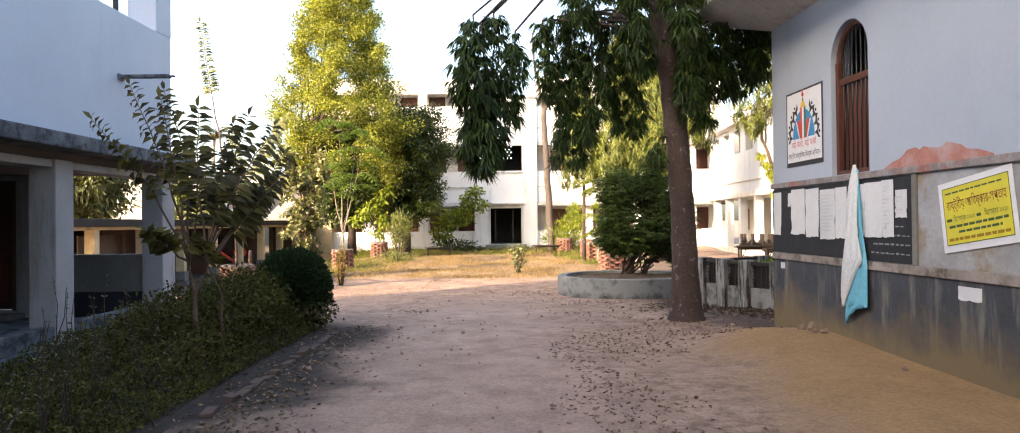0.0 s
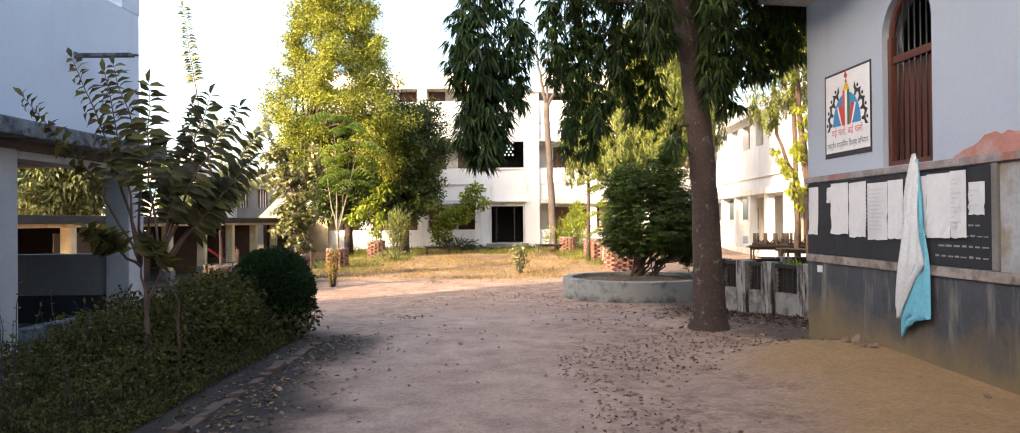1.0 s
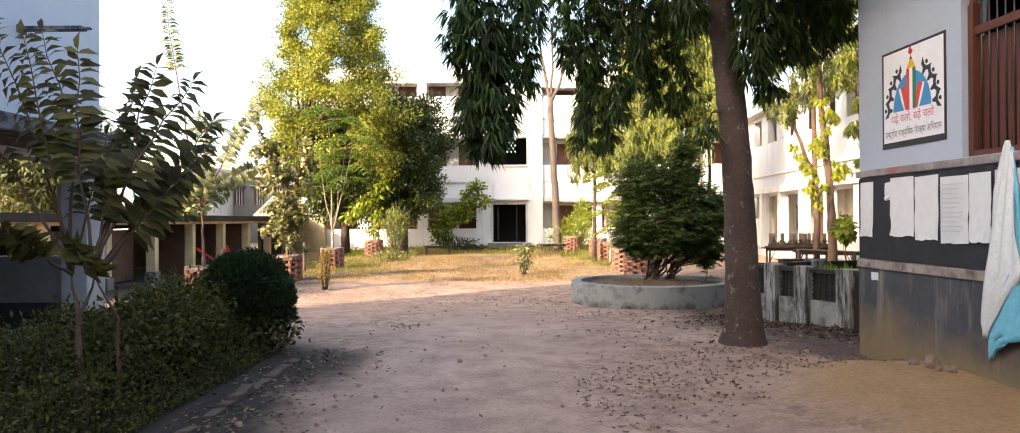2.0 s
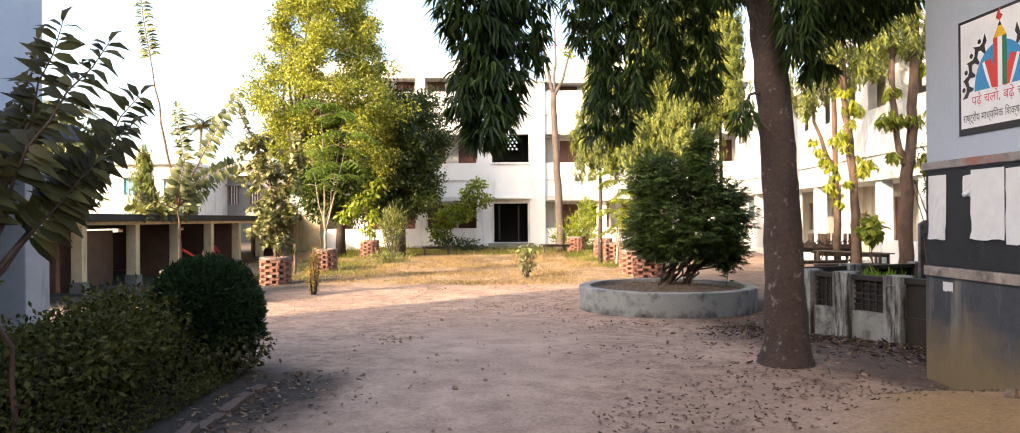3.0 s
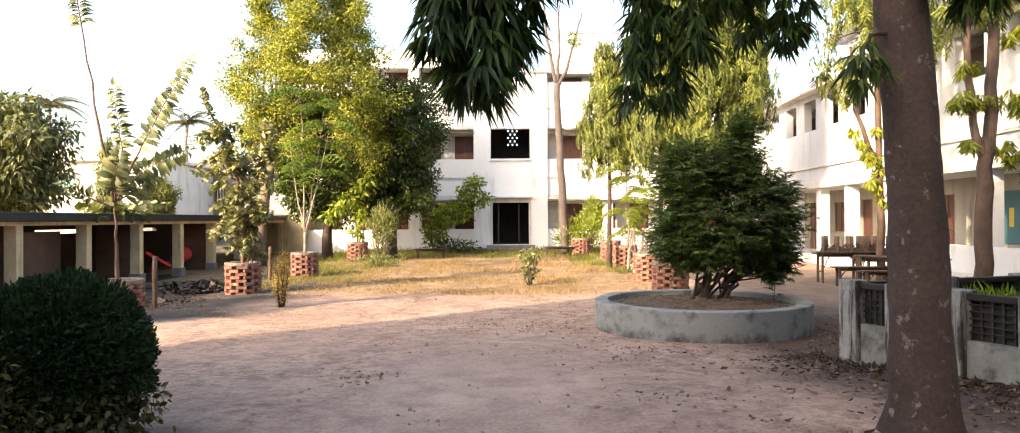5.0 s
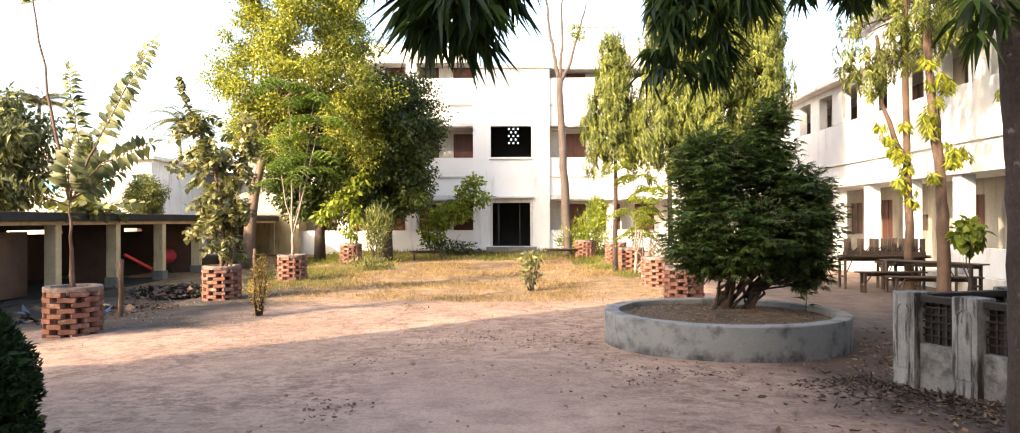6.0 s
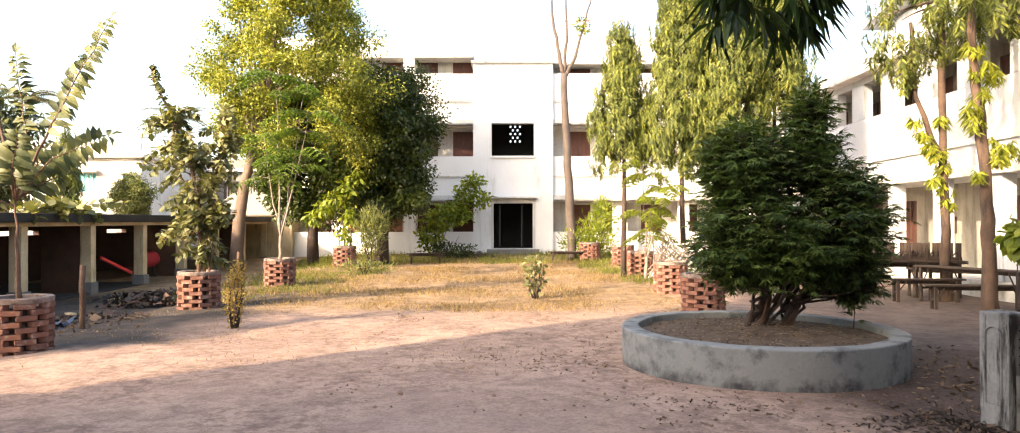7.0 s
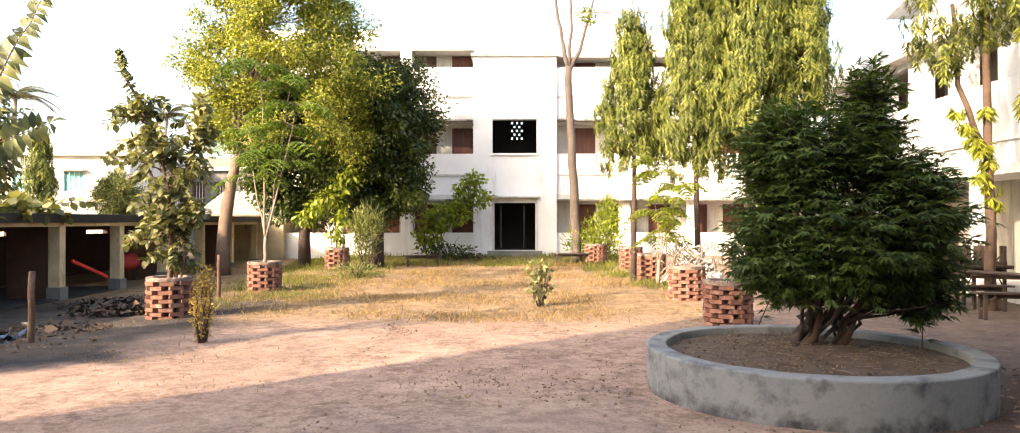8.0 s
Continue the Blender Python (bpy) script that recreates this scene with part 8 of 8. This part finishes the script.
def grass_maker(h, w, lean=0.45):
    def make(lv, r, x, y, z):
        n = len(x)
        d = r.normal(size=(n, 3)) * lean + np.array([0, 0, 1.0])
        d[:, 2] = np.abs(d[:, 2])
        lv.add(np.stack([x, y, z - 0.01], 1), d, r.normal(size=(n, 3)), h * r.uniform(0.4, 1.3, n), w)
    return make


def patch(x0, x1, y0, y1, thr, scale, off):
    def region(r, n):
        xs, ys = r.uniform(x0, x1, n * 3), r.uniform(y0, y1, n * 3)
        v = np.array([noise.noise((a * scale, c * scale, off)) for a, c in zip(xs, ys)])
        edge = np.minimum(np.minimum(xs - x0, x1 - xs) / 1.5, np.minimum(ys - y0, y1 - ys) / 2.0)
        keep = v + 0.25 * r.normal(size=len(v)) + 0.5 * np.minimum(edge, 0.5) - 0.25 > thr
        return xs[keep][:n], ys[keep][:n]
    return region


scatter("dry_grass", "tufts of dry straw-coloured grass over the yard", "grass", 30000, patch(-7.5, 3.6, 24.0, 42.0, 0.05, 0.55, 1.0), grass_maker(0.12, 0.014, 1.0), STRAW, DRY_GRASS, 151)
scatter("dry_grass", "thin trodden straw at the edge of the turf", "grass", 7000, patch(-8.5, 1.0, 18.0, 28.0, 0.25, 0.5, 2.0), grass_maker(0.05, 0.012, 2.4), STRAW, DRY_GRASS, 155)
scatter("green_grass", "patch of green grass and weeds by the guards", "grass", 10000, patch(-9.5, -4.6, 26.0, 41.5, 0.0, 0.5, 4.0), grass_maker(0.15, 0.014), STRAW, GREEN_GRASS, 152)
scatter("green_grass", "weeds along the foot of the school wall", "grass", 6000, patch(-9.0, 6.0, 38.0, 42.8, 0.05, 0.6, 8.0), grass_maker(0.25, 0.02), STRAW, GREEN_GRASS, 153)
scatter("green_grass", "weeds round the brick guards by the rubble", "grass", 5000, patch(2.2, 5.6, 30.0, 42.0, 0.05, 0.6, 6.0), grass_maker(0.2, 0.018), STRAW, GREEN_GRASS, 154)


def litter_maker(l, w):
    def make(lv, r, x, y, z):
        n = len(x)
        d = r.normal(size=(n, 3))
        d[:, 2] *= 0.25
        lv.add(np.stack([x, y, z + 0.008], 1), d, np.array([0, 0, 1.0]) + r.normal(size=(n, 3)) * 0.35, l * r.uniform(0.5, 1.2, n), w * r.uniform(0.6, 1.2, n))
    return make


def clod_region(r, n):
    xs, ys = r.uniform(-2.5, 5.2, n * 4), 3.0 + 21.0 * r.random(n * 4) ** 1.15
    v = np.array([noise.noise((a * 0.55, c * 0.45, 9.0)) + 0.4 * noise.noise((a * 1.9, c * 1.6, 4.0)) for a, c in zip(xs, ys)])
    near = 0.45 * np.exp(-((xs - 2.6) ** 2 / 4.5 + (ys - 11.0) ** 2 / 12.0)) + 0.3 * np.exp(-((xs - 2.5) ** 2 / 5.0 + (ys - 16.4) ** 2 / 1.2))
    near -= 0.5 * np.exp(-((xs + 0.5) / 0.9) ** 2) * (ys < 16)
    sand = (xs > 2.4) & (ys < 9.8)
    keep = (v + near + 0.12 * r.normal(size=len(v)) > 0.33) & ~sand
    return xs[keep][:n], ys[keep][:n]


scatter("clods", "crumbled earth and dead leaf scraps trodden into the path", "clods", 4200, clod_region, litter_maker(0.05, 0.03), CRUMPLED, mat_leaf("earth_clod", (0.1, 0.062, 0.046), (0.18, 0.115, 0.086), (0.29, 0.2, 0.155), 0.05, 0.95), 168)


def blob(cx, cy, sx, sy):
    return lambda r, n: (cx + sx * r.normal(size=n), cy + sy * r.normal(size=n))


scatter("fallen_leaves", "dry brown leaves littered under the tree", "leaves", 420, blob(4.0, 13.6, 1.0, 1.5), litter_maker(0.1, 0.035), FLAKE, DRY_LEAF, 161)
scatter("fallen_leaves", "dry leaves scattered over the path", "leaves", 60, lambda r, n: (r.uniform(-2.6, 4.0, n), r.uniform(2.0, 23.0, n)), litter_maker(0.07, 0.03), FLAKE, DRY_LEAF, 162)
scatter("fallen_leaves", "dry leaves and twigs along the kerb", "leaves", 1500, lambda r, n: (-2.6 + 0.42 * np.abs(r.normal(size=n)) - 0.35 * (r.random(n) < 0.3), r.uniform(1.0, 11.8, n)), litter_maker(0.065, 0.026), FLAKE, DRY_LEAF, 163)
scatter("fallen_leaves", "dead leaves on the planter soil and round the ring", "leaves", 200, blob(3.9, 16.5, 1.7, 0.7), litter_maker(0.06, 0.03), FLAKE, DRY_LEAF, 164)
scatter("fallen_leaves", "dead leaves and clods along the fence", "leaves", 500, blob(5.0, 17.6, 0.7, 1.6), litter_maker(0.1, 0.04), FLAKE, DRY_LEAF, 165)


def fence_foot(r, n):
    u, w = r.uniform(-0.15, 1.1, n), 0.12 + np.abs(r.normal(size=n)) * 0.55
    return 4.2 + 1.54 * u - 0.92 * w, 15.75 - 3.67 * u - 0.39 * w


LEAF_MOULD = mat_leaf("rotting_leaf", (0.02, 0.014, 0.011), (0.05, 0.034, 0.026), (0.2, 0.14, 0.1), 0.05, 0.9)
scatter("fallen_leaves", "dark rotting leaves and twigs heaped along the fence foot", "leaves", 2600, fence_foot, litter_maker(0.085, 0.03), FLAKE, LEAF_MOULD, 169)


def soil_litter():
    lv = Leaves(166)
    r = lv.rng
    n = 1500
    a, q = r.uniform(0, 6.28, n), 1.46 * np.sqrt(r.random(n))
    d = r.normal(size=(n, 3)) * np.array([1, 1, 0.2])
    lv.add(np.stack([3.01 + q * np.cos(a), 18.78 + q * np.sin(a), -0.14 + 0.5 - 0.065 * q + 0.012], 1), d, np.array([0, 0, 1.0]) + r.normal(size=(n, 3)) * 0.4, r.uniform(0.02, 0.06, n), r.uniform(0.01, 0.022, n))
    tagged(foliage("soil_litter", lv, FLAKE, DRY_LEAF), "dead leaves and twigs on the planter soil", "leaves", kind="stuff")
    bm = bmesh.new()
    rg = random.Random(167)
    for k in range(60):
        x, y = rg.gauss(3.0, 0.7), rg.gauss(18.5, 0.6)
        if math.hypot(x - 3.01, y - 18.78) > 1.4:
            continue
        an = rg.uniform(0, 6.28)
        z = 0.372 - 0.065 * math.hypot(x - 3.01, y - 18.78)
        tube(bm, bent((x, y, z), (x + 0.16 * math.cos(an), y + 0.16 * math.sin(an), z + rg.uniform(0.0, 0.02)), 3, 0, 0.02, rg), [0.004, 0.0035, 0.003, 0.002], 4)
    tagged(part("dry_twigs", bm, BARK_PALE), "dry straw-pale twigs on the planter soil", "twigs", kind="stuff")


soil_litter()


def pebbles():
    rng = random.Random(171)
    bm = bmesh.new()
    for k in range(420):
        x, y = rng.uniform(-2.5, 4.0), rng.uniform(2.0, 24.0)
        if x > 2.3 and y < 10.5:
            continue
        r = rng.uniform(0.008, 0.03) * (1.0 if rng.random() > 0.05 else 1.6)
        bmesh.ops.create_icosphere(bm, subdivisions=1, radius=1.0, matrix=pose(x, y, ground_z(x, y) + r * 0.25, rng.uniform(0, 90), rng.uniform(0, 90), 0) @ Matrix.Diagonal((r, r * 0.8, r * 0.6, 1)))
    o = part("pebbles", bm, mat_rough("earth_pebble", (0.24, 0.155, 0.115), (0.36, 0.24, 0.18), 5, 40, 0.95, 0.01))
    tagged(o, "small earth-coloured clods and pebbles on the path", "pebbles", kind="stuff")


pebbles()
